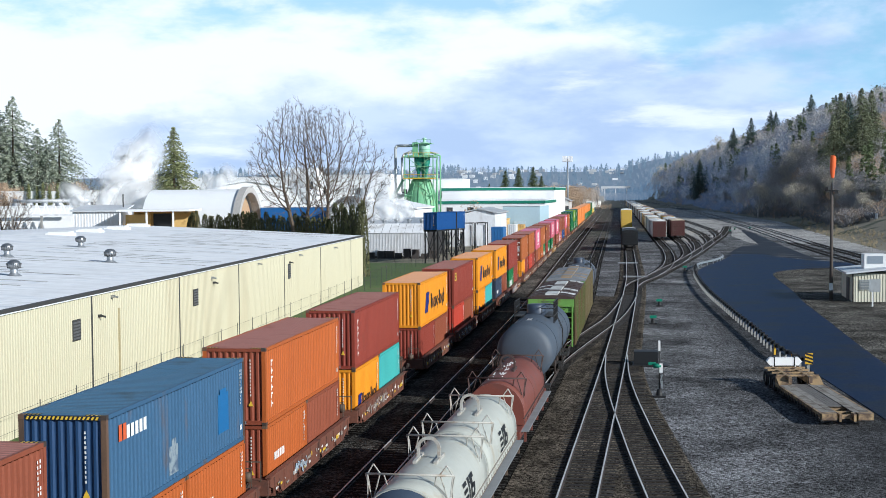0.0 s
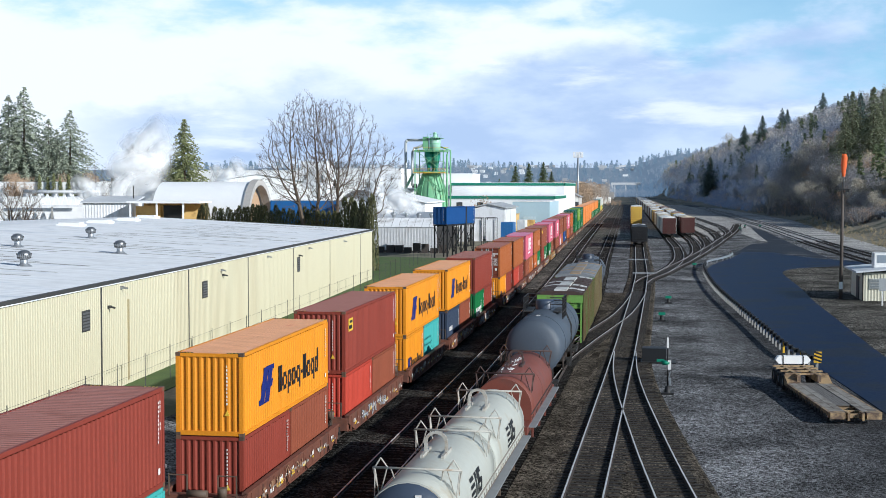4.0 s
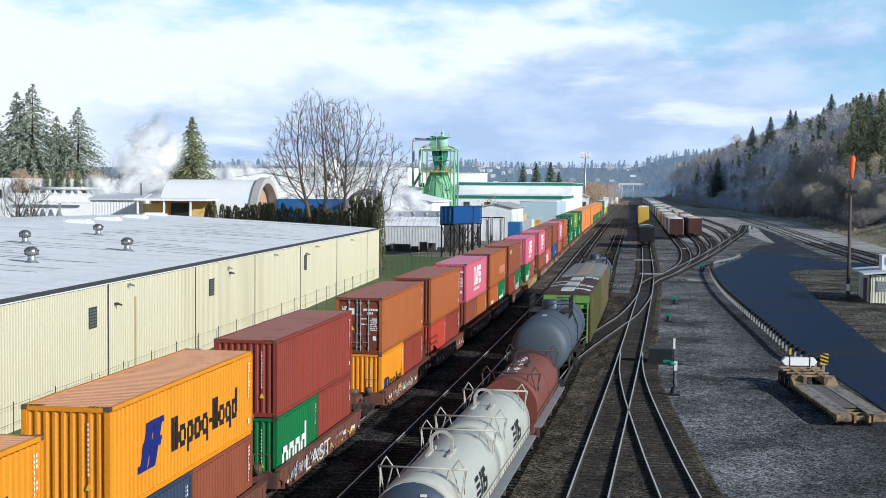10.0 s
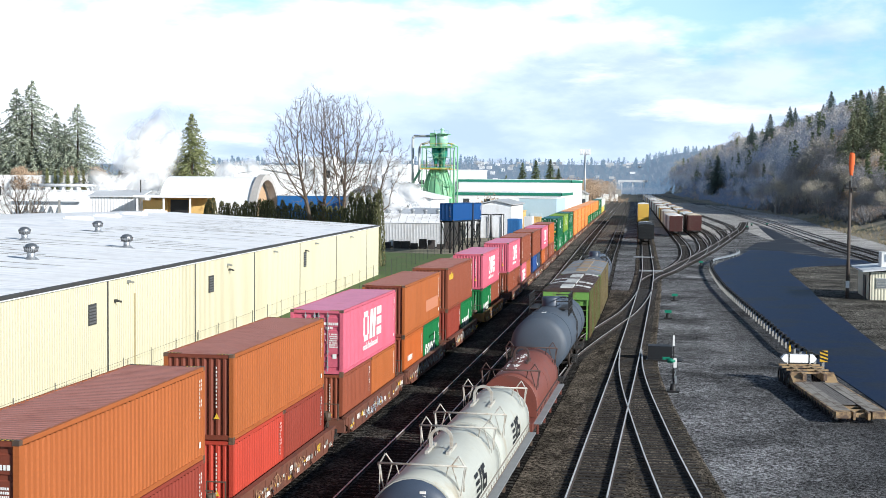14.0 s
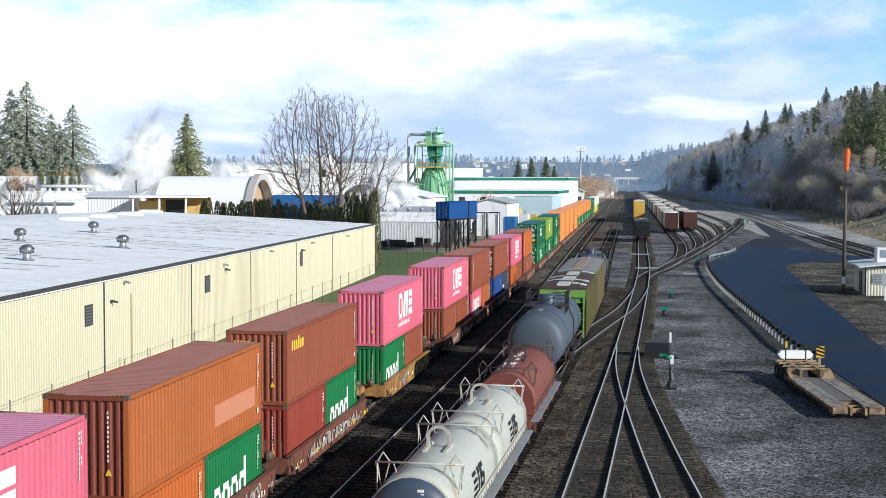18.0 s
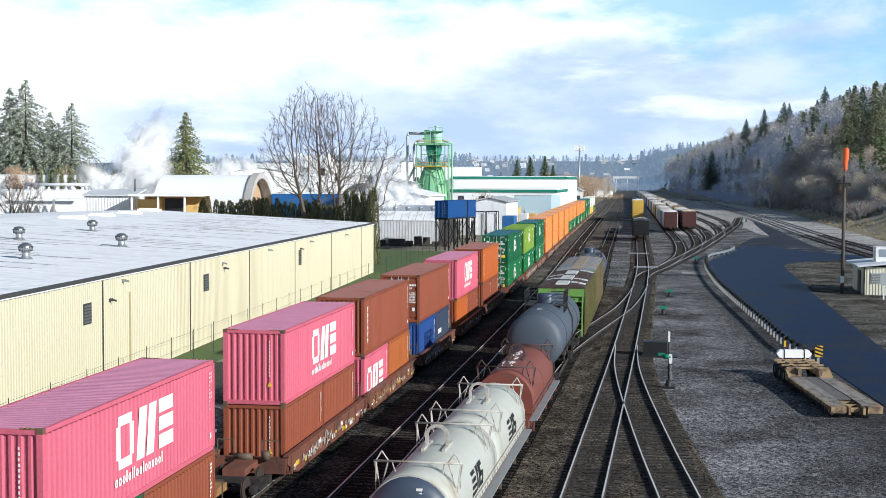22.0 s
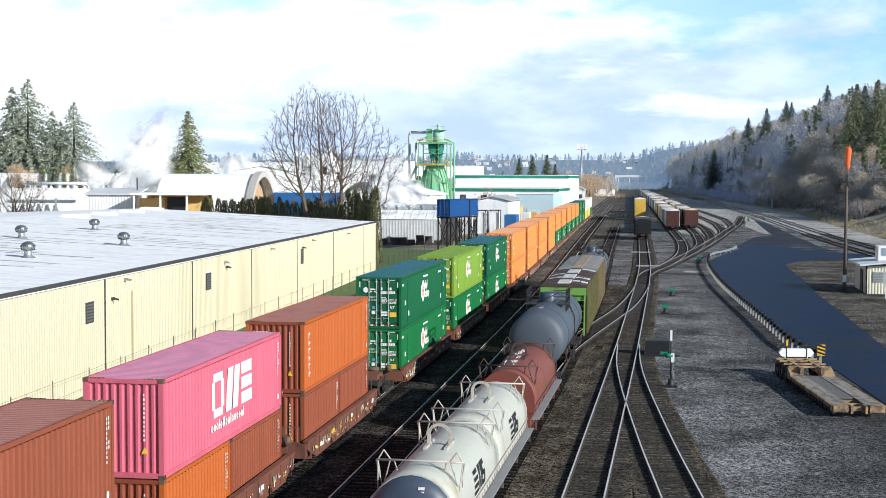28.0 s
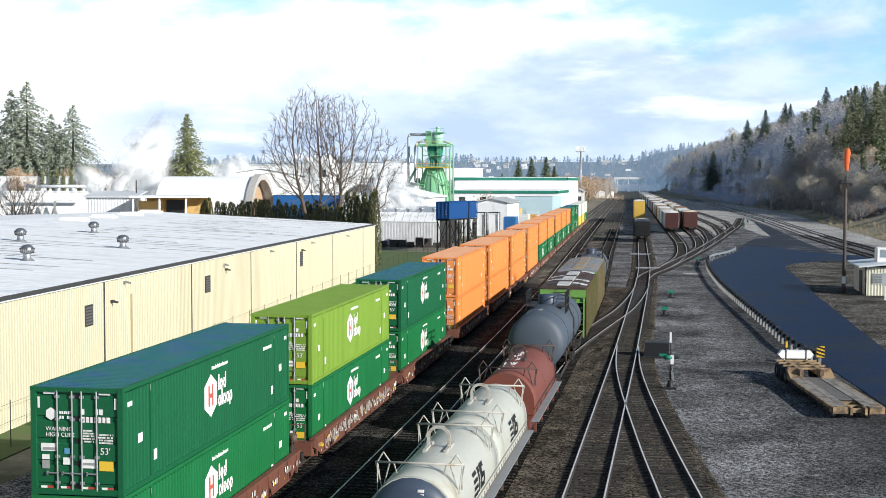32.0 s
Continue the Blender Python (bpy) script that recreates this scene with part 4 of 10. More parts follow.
def door_marks(kind, s):
    """Labels on one leaf of the doors that face the camera: (name, mesh, material), built once a kind."""
    key = ("door_marks", kind, s)
    if key in DECALS:
        return DECALS[key]
    white, others = B(), []

    def label(name, x0, z0, x1, z1, material, y=-0.047):
        bm = B()
        box(bm, x0, y - 0.004, z0, x1, y, z1)
        others.append((name, mesh_of(name, bm, material), material))

    if kind == "53" and s < 0:
        v = [white.verts.new((-0.16 + 0.16 * math.sin(k * math.pi / 3), y, 2.17 + 0.17 * math.cos(k * math.pi / 3))) for y in (-0.051, -0.046) for k in range(6)]
        white.faces.new(v[:6])
        for k in range(6):
            white.faces.new((v[k], v[k + 6], v[(k + 1) % 6 + 6], v[(k + 1) % 6]))
        text_rows(white, 0.08, 2.17, 0.44, 2, 0.08, 3)
        label("plate_label", -0.45, 1.17, 0.0, 1.38, MARK_WHITE)
        label("print_bar", -0.40, 1.20, -0.04, 1.27, MARK_GREY, -0.0515)
        label("round_sticker", 0.21, 1.11, 0.36, 1.26, MARK_BLUE)
        label("pale_label", -0.42, 0.95, -0.21, 1.08, MARK_WHITE)
        label("grey_plate", -0.42, 0.70, -0.21, 0.93, MARK_GREY)
        label("pale_label", 0.17, 0.82, 0.38, 1.01, MARK_WHITE)
    elif kind == "53":
        text_rows(white, -0.46, 2.17, 0.12, 1, 0.15, 5)
        text_rows(white, -0.46, 1.96, 0.38, 1, 0.15, 6)
        text_rows(white, -0.41, 1.72, -0.08, 5, 0.045, 7)
        text_rows(white, 0.0, 1.62, 0.44, 4, 0.045, 8)
        label("plate_label", -0.46, 0.74, -0.07, 0.98, MARK_WHITE)
        label("print_bar", -0.42, 0.82, -0.10, 0.89, MARK_GREY, -0.0515)
        label("yellow_sticker", 0.04, 0.68, 0.43, 0.94, HAZARD)
    elif s < 0:
        label("white_label", -0.02, 2.02, 0.30, 2.34, MARK_WHITE)
        label("grey_plate", -0.34, 0.72, -0.10, 0.96, MARK_GREY)
        text_rows(white, -0.36, 2.36, -0.08, 2, 0.07, 9)
        bm = B()
        v = [bm.verts.new((0.18 + x, y, 1.22 + z)) for y in (-0.052, -0.047) for x, z in ((-0.13, 0), (0.13, 0), (0, 0.22))]
        bm.faces.new(v[:3]), bm.faces.new(v[3:][::-1])
        for i in range(3):
            bm.faces.new((v[i], v[i + 3], v[(i + 1) % 3 + 3], v[(i + 1) % 3]))
        others.append(("warning_triangle", mesh_of("warning_triangle", bm, HAZARD), HAZARD))
    else:
        text_rows(white, -0.30, 2.22, 0.46, 1, 0.12, 11)
        text_rows(white, -0.12, 2.04, 0.24, 1, 0.11, 12)
        text_rows(white, -0.42, 1.78, -0.08, 1, 0.06, 13)
        text_rows(white, 0.04, 1.78, 0.42, 7, 0.06, 14)
        text_rows(white, -0.42, 1.50, -0.10, 1, 0.06, 15)
        label("white_label", 0.20, 0.70, 0.38, 0.92, MARK_WHITE)
    if kind == "53":
        for x0, z0, x1, z1 in ((s * 0.20 - 0.16, 2.70, s * 0.20 + 0.16, 2.76), (s * 0.50 - 0.03, 2.32, s * 0.50 + 0.03, 2.62), (-0.46, 0.17, -0.28, 0.24), (0.10, 0.17, 0.26, 0.24)):
            box(white, x0, -0.051, z0, x1, -0.046, z1)
        for x in (-0.28, 0.26):
            label("red_reflector", x, 0.17, x + 0.17, 0.24, MARK_RED)
    DECALS[key] = [("fine_print", mesh_of("fine_print", white, MARK_WHITE), MARK_WHITE)] + others
    return DECALS[key]




def container(kind, colour, label, decal=None, doors_near=False, roof=None, group="containers on the train", end=None, edge=None, strip=False):
    """A freight container with corrugated walls, frame, roof and doors; its origin is the middle of its base."""
    m = load_meshes(kind)
    L, W, H = m["size"]
    end, edge = end or colour, edge or colour
    c = thing("container", label, "shipping container", group=group)
    for s in (-1, 1):
        at = pose(s * (W / 2 - 0.012), 0, 0.15) if s > 0 else pose(s * (W / 2 - 0.012), 0, 0.15, 0, 0, 180)
        part("side_panel", m["side"], colour, c, at=at)
        part("side_sill", m["sill"], colour, c, at=pose(s * (W / 2 - 0.05), 0, 0))
        part("top_rail", m["rail"], colour, c, at=pose(s * (W / 2 - 0.045), 0, 0))
        for e in (-1, 1):
            part("corner_post", m["post"], edge, c, at=pose(s * (W / 2 - 0.08), e * (L / 2 - 0.08), 0))
            for z in (0, H - 0.118):
                part("corner_casting", m["casting"], RUSTY_EDGE if kind != "53" else end, c, at=pose(s * (W / 2 - 0.082), e * (L / 2 - 0.087), z))
            if kind == "53":
                part("side_post", m["mid"], end, c, at=pose(W / 2 - 0.0, e * (L / 2 - 1.98), 0) if s > 0 else pose(-W / 2, e * (L / 2 - 1.98), 0, 0, 0, 180))
    part("roof", m["roof"], roof or colour, c, at=pose(0, 0, H - 0.02))
    part("floor", m["floor"], STEEL, c)
    for e in (-1, 1):
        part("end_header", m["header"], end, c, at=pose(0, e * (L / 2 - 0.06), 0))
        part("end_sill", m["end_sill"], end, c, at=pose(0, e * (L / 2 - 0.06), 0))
        if (e < 0) == doors_near:
            for s in (-1, 1):
                d = part("door", m["door"], end, c, at=pose(s * (W - 0.3) / 4 * (-e), e * (L / 2 - 0.09), 0, 0, 0, 0 if e < 0 else 180))
                for q in ((0.02, 0.44) if (s < 0) == (e < 0) else (-0.44, -0.02)):
                    part("lock_rod", m["rod"], GALV, d, at=pose(q, 0, 0))
                if e < 0:
                    for nm, me, mt in door_marks(kind, s):
                        o = part(nm, me, mt, d)
                        if nm == "fine_print":
                            tagged(o, kind="stuff")
                    if kind == "53":
                        part("length_mark" if s > 0 else "warning_text", WORDS["length" if s > 0 else "warning"], MARK_WHITE, d, at=pose(0.06 if s > 0 else -0.31, -0.05, 1.12 if s > 0 else 1.72))
                    bm = B()
                    box(bm, -s * 0.55 - 0.05, -0.02, 0.16, -s * 0.55 + 0.05, 0.012, H - 0.14)
                    part("door_seal", bm, BLACK, d)
        else:
            part("end_panel", m["end"], end, c, at=pose(0, e * (L / 2 - 0.03), 0.15, 0, 0, 90 * e))
            if e < 0:
                key = ("end_marks", kind)
                if key not in DECALS:
                    a, b = B(), B()
                    rnd = random.Random(4)
                    for k in range(11):
                        z = H - 0.5 - k * 0.13
                        box(a, W / 2 - 0.62, -0.008, z, W / 2 - 0.62 + rnd.choice((0.035, 0.045, 0.05)), 0.0, z + 0.075)
                    v = [b.verts.new((W / 2 - 0.59 + x, y, 0.72 + z)) for y in (-0.008, 0.0) for x, z in ((-0.1, 0), (0.1, 0), (0, 0.2))]
                    b.faces.new(v[:3]), b.faces.new(v[3:][::-1])
                    for i in range(3):
                        b.faces.new((v[i], v[i + 3], v[(i + 1) % 3 + 3], v[(i + 1) % 3]))
                    DECALS[key] = (mesh_of("code_column", a, MARK_WHITE), mesh_of("warning_triangle", b, HAZARD))
                tagged(part("code_column", DECALS[key][0], MARK_WHITE, c, at=pose(0, -L / 2 + 0.029, 0)), kind="stuff")
                part("warning_triangle", DECALS[key][1], HAZARD, c, at=pose(0, -L / 2 + 0.029, 0))
                if decal in ("yellow_word", "column") and kind == "40":
                    bm = B()
                    for k in range(5):
                        box(bm, -W / 2 + 0.32 + k * 0.13, -L / 2 + 0.016, H - 0.62, -W / 2 + 0.4 + k * 0.13, -L / 2 + 0.028, H - 0.40)
                    tagged(part("end_lettering", bm, HAZARD if decal == "yellow_word" else MARK_WHITE, c), kind="stuff")
                if strip:
                    bm = B()
                    box(bm, -W / 2 + 0.2, -L / 2 + 0.0, H - 0.13, W / 2 - 0.2, -L / 2 + 0.012, H - 0.025)
                    s = part("edge_strip", bm, BLACK, c)
                    bm = B()
                    for k in range(17):
                        x = -W / 2 + 0.22 + k * 0.12
                        v = [bm.verts.new((x + dx, -L / 2 - 0.003, z)) for dx, z in ((0, H - 0.12), (0.06, H - 0.12), (0.1, H - 0.035), (0.04, H - 0.035))]
                        bm.faces.new(v)
                    tagged(part("edge_stripes", bm, HAZARD, s), kind="stuff")
    if kind != "20":
        for e in (-1, 1):       # striped height marks on the upper corners
            for s in (-1, 1):
                key = ("hazard", kind)
                if key not in DECALS:
                    bm = B()
                    for k in range(4):
                        box(bm, -0.46 + k * 0.12, -0.092, -0.002, -0.40 + k * 0.12, 0.05, 0.004)
                    DECALS[key] = mesh_of("height_mark", bm, HAZARD)
                if kind == "40":
                    if "mark_ground" not in DECALS:
                        bm = B()
                        box(bm, -0.50, -0.089, -0.006, 0.02, 0.047, -0.001)
                        DECALS["mark_ground"] = mesh_of("mark_ground", bm, BLACK)
                    part("mark_ground", DECALS["mark_ground"], BLACK, c, at=pose(s * (W / 2 - 0.09), e * (L / 2 - 0.11), H, 0, 0, 0 if s > 0 else 180))
                    part("height_mark", DECALS[key], HAZARD, c, at=pose(s * (W / 2 - 0.09), e * (L / 2 - 0.11), H - 0.005, 0, 0, 0 if s > 0 else 180))
    key = ("codes", kind)
    if key not in DECALS:
        bm = B()
        if kind != "53":
            for k in range(10):
                z = H - 0.45 - k * 0.125
                plate(bm, L / 2 - 0.49, z, L / 2 - 0.445, z + 0.075, x=0.0)
                if k in (0, 1, 2, 5, 6):
                    plate(bm, L / 2 - 0.36, z, L / 2 - 0.31, z + 0.085, x=0.0)
            plate(bm, L / 2 - 0.5, 0.42, L / 2 - 0.36, 0.6)
        for e in (-1, 1):
            if kind == "53":
                plate(bm, e * (L / 2 - 1.2) - 0.16, 1.25, e * (L / 2 - 1.2) + 0.16, 1.5)
                plate(bm, e * (L / 2 - 2.3) - 0.12, 0.55, e * (L / 2 - 2.3) + 0.12, 0.85)
                plate(bm, e * (L / 2 - 0.5) - 0.16, H - 0.55, e * (L / 2 - 0.5) + 0.16, H - 0.42)
                plate(bm, e * (L / 2 - 1.98) - 0.07, H - 0.35, e * (L / 2 - 1.98) + 0.07, H - 0.18, x=0.013)
        DECALS[key] = mesh_of("code_marking", bm, MARK_WHITE)
    tagged(part("code_marking", DECALS[key], MARK_WHITE, c, at=pose(W / 2 - 0.011, 0, 0)), kind="stuff")
    if decal:
        key = (decal, kind)
        if key not in DECALS:
            made = {"long_word": lambda: decal_amber(L, H, kind == "20"), "pink": lambda: decal_pink(L, H, kind == "20"), "domestic": lambda: decal_domestic(L, H),
                    "green_word": lambda: decal_tall_word(L, H), "column": lambda: decal_column(L, H, 0.34),
                    "yellow_word": lambda: decal_word(L, H, -L / 2 + 0.7, H - 0.85, 1.9, 0.5, HAZARD, 5), "small_white": lambda: decal_word(L, H, -L * 0.32, 1.1, 1.5, 0.4, MARK_WHITE, 14),
                    "logo_left": lambda: decal_word(L, H, -L * 0.43, H - 0.8, 2.0, 0.5, MARK_WHITE, 15), "patch": lambda: decal_patch(L, H), "blue_marks": lambda: decal_blue(L, H), "yellow_box": lambda: decal_box(L, H)}[decal]()
            DECALS[key] = [(n, mesh_of(n, b, mt), mt) for n, b, mt in made]
        for n, me, mt in DECALS[key]:
            tagged(part(n, me, mt, c, at=pose(W / 2 - 0.010, 0, 0)), kind="stuff")
    return c


def decal_column(L, H, w):
    a = B()
    for k in range(6):
        z = H - 0.75 - k * 0.31
        plate(a, -L / 2 + 0.75, z, -L / 2 + 0.82, z + 0.24)
        plate(a, -L / 2 + 0.82, z + (0.08 if k % 2 else 0.15), -L / 2 + 0.98, z + (0.15 if k % 2 else 0.22), x=0.0005)
    return (("lettering", a, MARK_WHITE),)


def decal_blue(L, H):
    a, b, c, d = B(), B(), B(), B()
    strokes(a, -L * 0.43 + 0.55, H - 0.85, 1.7, 0.5, 15)
    for k in range(2):
        plate(b, -L * 0.43 + k * 0.3, H - 0.85, -L * 0.43 + 0.22 + k * 0.3, H - 0.40)
    plate(c, L * 0.26, 0.7, L * 0.26 + 1.1, 2.0)
    plate(c, L * 0.26 + 0.2, 2.0, L * 0.26 + 0.9, 2.15, x=0.0005)
    for y, z, w, h in ((-L * 0.12, 0.32, 0.75, 0.85), (-L * 0.10, 1.17, 0.35, 0.2)):
        plate(d, y, z, y + w, z + h)
    return (("lettering", a, MARK_WHITE), ("emblem_stripe", b, surface("red_orange_mark", (0.55, 0.10, 0.03), 0.55)), ("repaint_patch", c, surface("fresh_blue_patch", (0.02, 0.13, 0.32), 0.5, vary=0.08)),
            ("scuffed_patch", d, surface("pale_scuff", (0.24, 0.29, 0.32), 0.7, 0, (0.08, 0.12, 0.18), (0.5, 0.6), scale=3, vary=0.25)))


def decal_patch(L, H):
    a = B()
    plate(a, L * 0.08, 0.75, L * 0.44, 1.45)
    return (("repaint_patch", a, surface("fresh_orange_patch", (0.50, 0.20, 0.11), 0.6, vary=0.06, bump=0)),)


def decal_box(L, H):
    a = B()
    plate(a, -L * 0.44, H - 1.0, -L * 0.44 + 0.9, H - 0.4)
    b = B()
    plate(b, -L * 0.44 + 0.08, H - 0.9, -L * 0.44 + 0.7, H - 0.72, x=0.003)
    plate(b, -L * 0.44 + 0.2, H - 0.62, -L * 0.44 + 0.8, H - 0.5, x=0.003)
    return (("emblem", a, HAZARD), ("emblem_stripe", b, BLACK))


CAR_MESHES = {}


def scrawl(bm, y0, y1, seed, loud=False):
    """Sprayed loops and strokes along a sill, as thin bent bands."""
    rnd = random.Random(seed)
    y, top = y0, 0.66 if loud else 0.5
    while y < y1:
        w, h = rnd.uniform(0.25, 0.6) * (1.3 if loud else 1), top * rnd.uniform(0.6, 1.0)
        z = rnd.uniform(0.0, max(0.01, 0.68 - h))
        for k in range(rnd.randrange(2, 5)):
            wide = rnd.uniform(0.025, 0.05) * (1.7 if loud else 1)
            cy, cz = y + w * rnd.uniform(0.2, 0.8), z + h * rnd.uniform(0.3, 0.7)
            ry, rz = w * rnd.uniform(0.15, 0.5), h * rnd.uniform(0.2, 0.5)
            a0, da = rnd.uniform(0, 6.28), rnd.choice((-1, 1)) * rnd.uniform(1.5, 4.6)
            n, x = 7, 0.0008 * rnd.randrange(6)
            pts = [(cy + ry * math.cos(a0 + da * i / n), min(0.68, max(0.0, cz + rz * math.sin(a0 + da * i / n)))) for i in range(n + 1)]
            ins = [bm.verts.new((x, py - wide, pz)) for py, pz in pts]
            outs = [bm.verts.new((x, py + wide, min(0.69, pz + wide * 0.7))) for py, pz in pts]
            for i in range(n):
                bm.faces.new((ins[i], ins[i + 1], outs[i + 1], outs[i]))
        y += w * rnd.uniform(0.75, 1.1)


def well_car(inner, material, label, seed, pitch):
    """An articulated well wagon: deep side sills, end platforms and a bogie at each end."""
    c = thing("well_wagon", label, "railway wagon", group="wagons of the container train")
    half, hw = inner / 2, 1.47
    for s in (-1, 1):
        bm = B()
        end_y, foot = half + 0.5, half - 0.75      # the sill's lower edge rises towards both ends
        outline = [(-end_y, 1.10), (-end_y, 0.78), (-foot, 0.30), (foot, 0.30), (end_y, 0.78), (end_y, 1.10)]
        face_a = [bm.verts.new((s * hw - 0.06, y, z)) for y, z in outline]
        face_b = [bm.verts.new((s * hw + 0.06, y, z)) for y, z in outline]
        bm.faces.new(face_a), bm.faces.new(face_b)
        for k in range(6):
            bm.faces.new((face_a[k], face_a[(k + 1) % 6], face_b[(k + 1) % 6], face_b[k]))
        box(bm, s * hw - 0.12, -half - 0.5, 1.06, s * hw + 0.10, half + 0.5, 1.14)
        box(bm, s * hw - 0.12, -foot, 0.26, s * hw + 0.08, foot, 0.34)
        sill = part("side_sill", bm, material, c)
        bm = B()
        n = int(inner / 1.25)
        for k in range(n + 1):
            y = -half + k * inner / n
            box(bm, s * (hw + 0.06) - 0.035, y - 0.05, 0.34, s * (hw + 0.06) + 0.035, y + 0.05, 1.06)
        tagged(part("ribs", bm, material, sill), kind="stuff")
        if s > 0:
            rnd = random.Random(seed)
            for tone in range(3):          # worn stencils and scrawls along the sill
                bm = B()
                y = -half + rnd.uniform(0, 0.6)
                while y < half:
                    n, h = rnd.randrange(2, 7), rnd.choice((0.07, 0.09, 0.12, 0.2))
                    z = rnd.uniform(0.05, 0.4)
                    for k in range(n):
                        if rnd.random() < 0.8:
                            plate(bm, y, z, y + h * 0.5, z + h * rnd.uniform(0.7, 1.1), x=0.0015 * tone, lean=rnd.uniform(-.2, .2) if h > 0.15 else 0)
                        y += h * rnd.uniform(0.6, 0.9)
                    y += rnd.uniform(0.2, 1.1) * (1, 2.4, 0.8)[tone]
                tagged(part("stencilling", bm, (MARK_WHITE, HAZARD, surface("grey_marks", (0.30, 0.27, 0.24), 0.7))[tone], sill, at=pose(hw + 0.096, 0, 0.36)), kind="stuff")
            bm = B()
            loud = seed in (8, 13, 14, 22, 24)
            scrawl(bm, -half + rnd.uniform(0.5, 3), -half + rnd.uniform(4, 8) if not loud else half * 0.7, seed, loud)
            marks = part("scrawl", bm, (surface("pale_blue_scrawl", (0.34, 0.42, 0.50), 0.7, vary=0.3), surface("dull_white_scrawl", (0.36, 0.33, 0.30), 0.7, vary=0.4), surface("tan_scrawl", (0.30, 0.17, 0.10), 0.7, vary=0.3))[seed % 3] if not loud else surface("dull_white_scrawl", (0.36, 0.33, 0.30), 0.7, vary=0.4), sill, at=pose(hw + 0.101, 0, 0.36))
            tagged(marks, kind="stuff")
            if seed == 9:
                tag = WORDS["tag"]
                part("sprayed_word", tag, surface("chalk_white_spray", (0.58, 0.56, 0.53), 0.7, vary=0.2), sill, "tall white sprayed word", at=pose(hw + 0.112, -3.4, 0.36, 0, 0, 90) @ Matrix.Diagonal((2.0, 1, 1, 1)))
            bm = B()
            for k in range(4):
                plate(bm, -half + 0.4 + k * inner / 4, 0.05, -half + 0.62 + k * inner / 4, 0.16)
            tagged(part("reflectors", bm, HAZARD, sill, at=pose(hw + 0.062, 0.5, 0.5)), kind="stuff")
    bm = B()
    box(bm, -hw + 0.1, -half + 0.2, 0.27, hw - 0.1, half - 0.2, 0.31)
    part("well_floor", bm, material, c)
    for e in (-1, 1):
        bm = B()
        end = pitch / 2 - 0.06
        box(bm, -0.42, min(e * (half + 0.35), e * end), 0.72, 0.42, max(e * (half + 0.35), e * end), 1.0)
        box(bm, -hw, min(e * (half + 0.2), e * (half + 0.62)), 0.45, hw, max(e * (half + 0.2), e * (half + 0.62)), 1.02)
        p = part("end_platform", bm, material, c)
        fit = surface("rusty_fittings", (0.10, 0.07, 0.05), 0.7)
        for q in (-1, 1):
            bm = B()
            bar(bm, (q * 1.2, e * (half + 0.62), 1.0), (q * 1.2, e * (half + 0.62), 1.75), 0.04)
            bar(bm, (q * 1.2, e * (half + 0.62), 1.72), (q * 0.55, e * (half + 0.62), 1.72), 0.04)
            bar(bm, (q * 0.55, e * (half + 0.62), 1.74), (q * 0.55, e * (half + 0.62), 1.0), 0.04)
            part("handrail", bm, fit, p)
        bm = B()
        tube(bm, (0.75, e * (half + 0.75), 1.02), (0.75, e * (half + 0.75), 1.35), 0.16, seg=10)
        part("brake_cylinder", bm, fit, p)
        bm = B()
        tube(bm, (-0.5, e * (half + 0.72), 1.1), (0.2, e * (half + 0.72), 1.1), 0.13, seg=10)
        part("air_tank", bm, fit, p)
        bm = B()
        lathe(bm, [(0.30, -0.02), (0.33, 0.0), (0.30, 0.02), (0.27, 0.0), (0.30, -0.02)], 16)
        for k in range(4):
            tube(bm, (0, 0, 0), (0.29 * math.cos(k * 1.57), 0.29 * math.sin(k * 1.57), 0), 0.015, seg=5)
        part("brake_wheel", bm, surface("ochre_wheel", (0.30, 0.17, 0.06), 0.7), p, at=pose(-0.75, e * (half + 0.68), 1.45, 90, 0, 0)) if e < 0 and seed == 10 else bm.free()
    bogie(c, -pitch / 2)
    return c


def bogie(parent, y, material=None):
    if "bogie" not in CAR_MESHES:
        bm = B()
        for s in (-1, 1):
            box(bm, s * 1.05 - 0.09, -0.55, 0.30, s * 1.05 + 0.09, 0.55, 0.62)
            box(bm, s * 1.05 - 0.09, -1.15, 0.44, s * 1.05 + 0.09, 1.15, 0.60)
            for q in (-0.85, 0.85):
                box(bm, s * 1.05 - 0.11, q - 0.17, 0.32, s * 1.05 + 0.11, q + 0.17, 0.62)
        box(bm, -1.1, -0.2, 0.45, 1.1, 0.2, 0.72)
        CAR_MESHES["bogie"] = mesh_of("bogie", bm, STEEL)
        bm = B()
        for s in (-1, 1):
            tube(bm, (s * 0.72, 0, 0), (s * 0.79, 0, 0), 0.46, 0.46, 20)
            tube(bm, (s * 0.69, 0, 0), (s * 0.72, 0, 0), 0.49, 0.49, 20)
        tube(bm, (-0.9, 0, 0), (0.9, 0, 0), 0.08, seg=8)
        CAR_MESHES["wheelset"] = mesh_of("wheelset", bm, RAIL_RUST)
    b = part("bogie", CAR_MESHES["bogie"], material or STEEL, parent, at=pose(0, y, 0))
    for q in (-0.85, 0.85):
        part("wheelset", CAR_MESHES["wheelset"], RAIL_RUST, b, at=pose(0, q, 0.46))
    return b


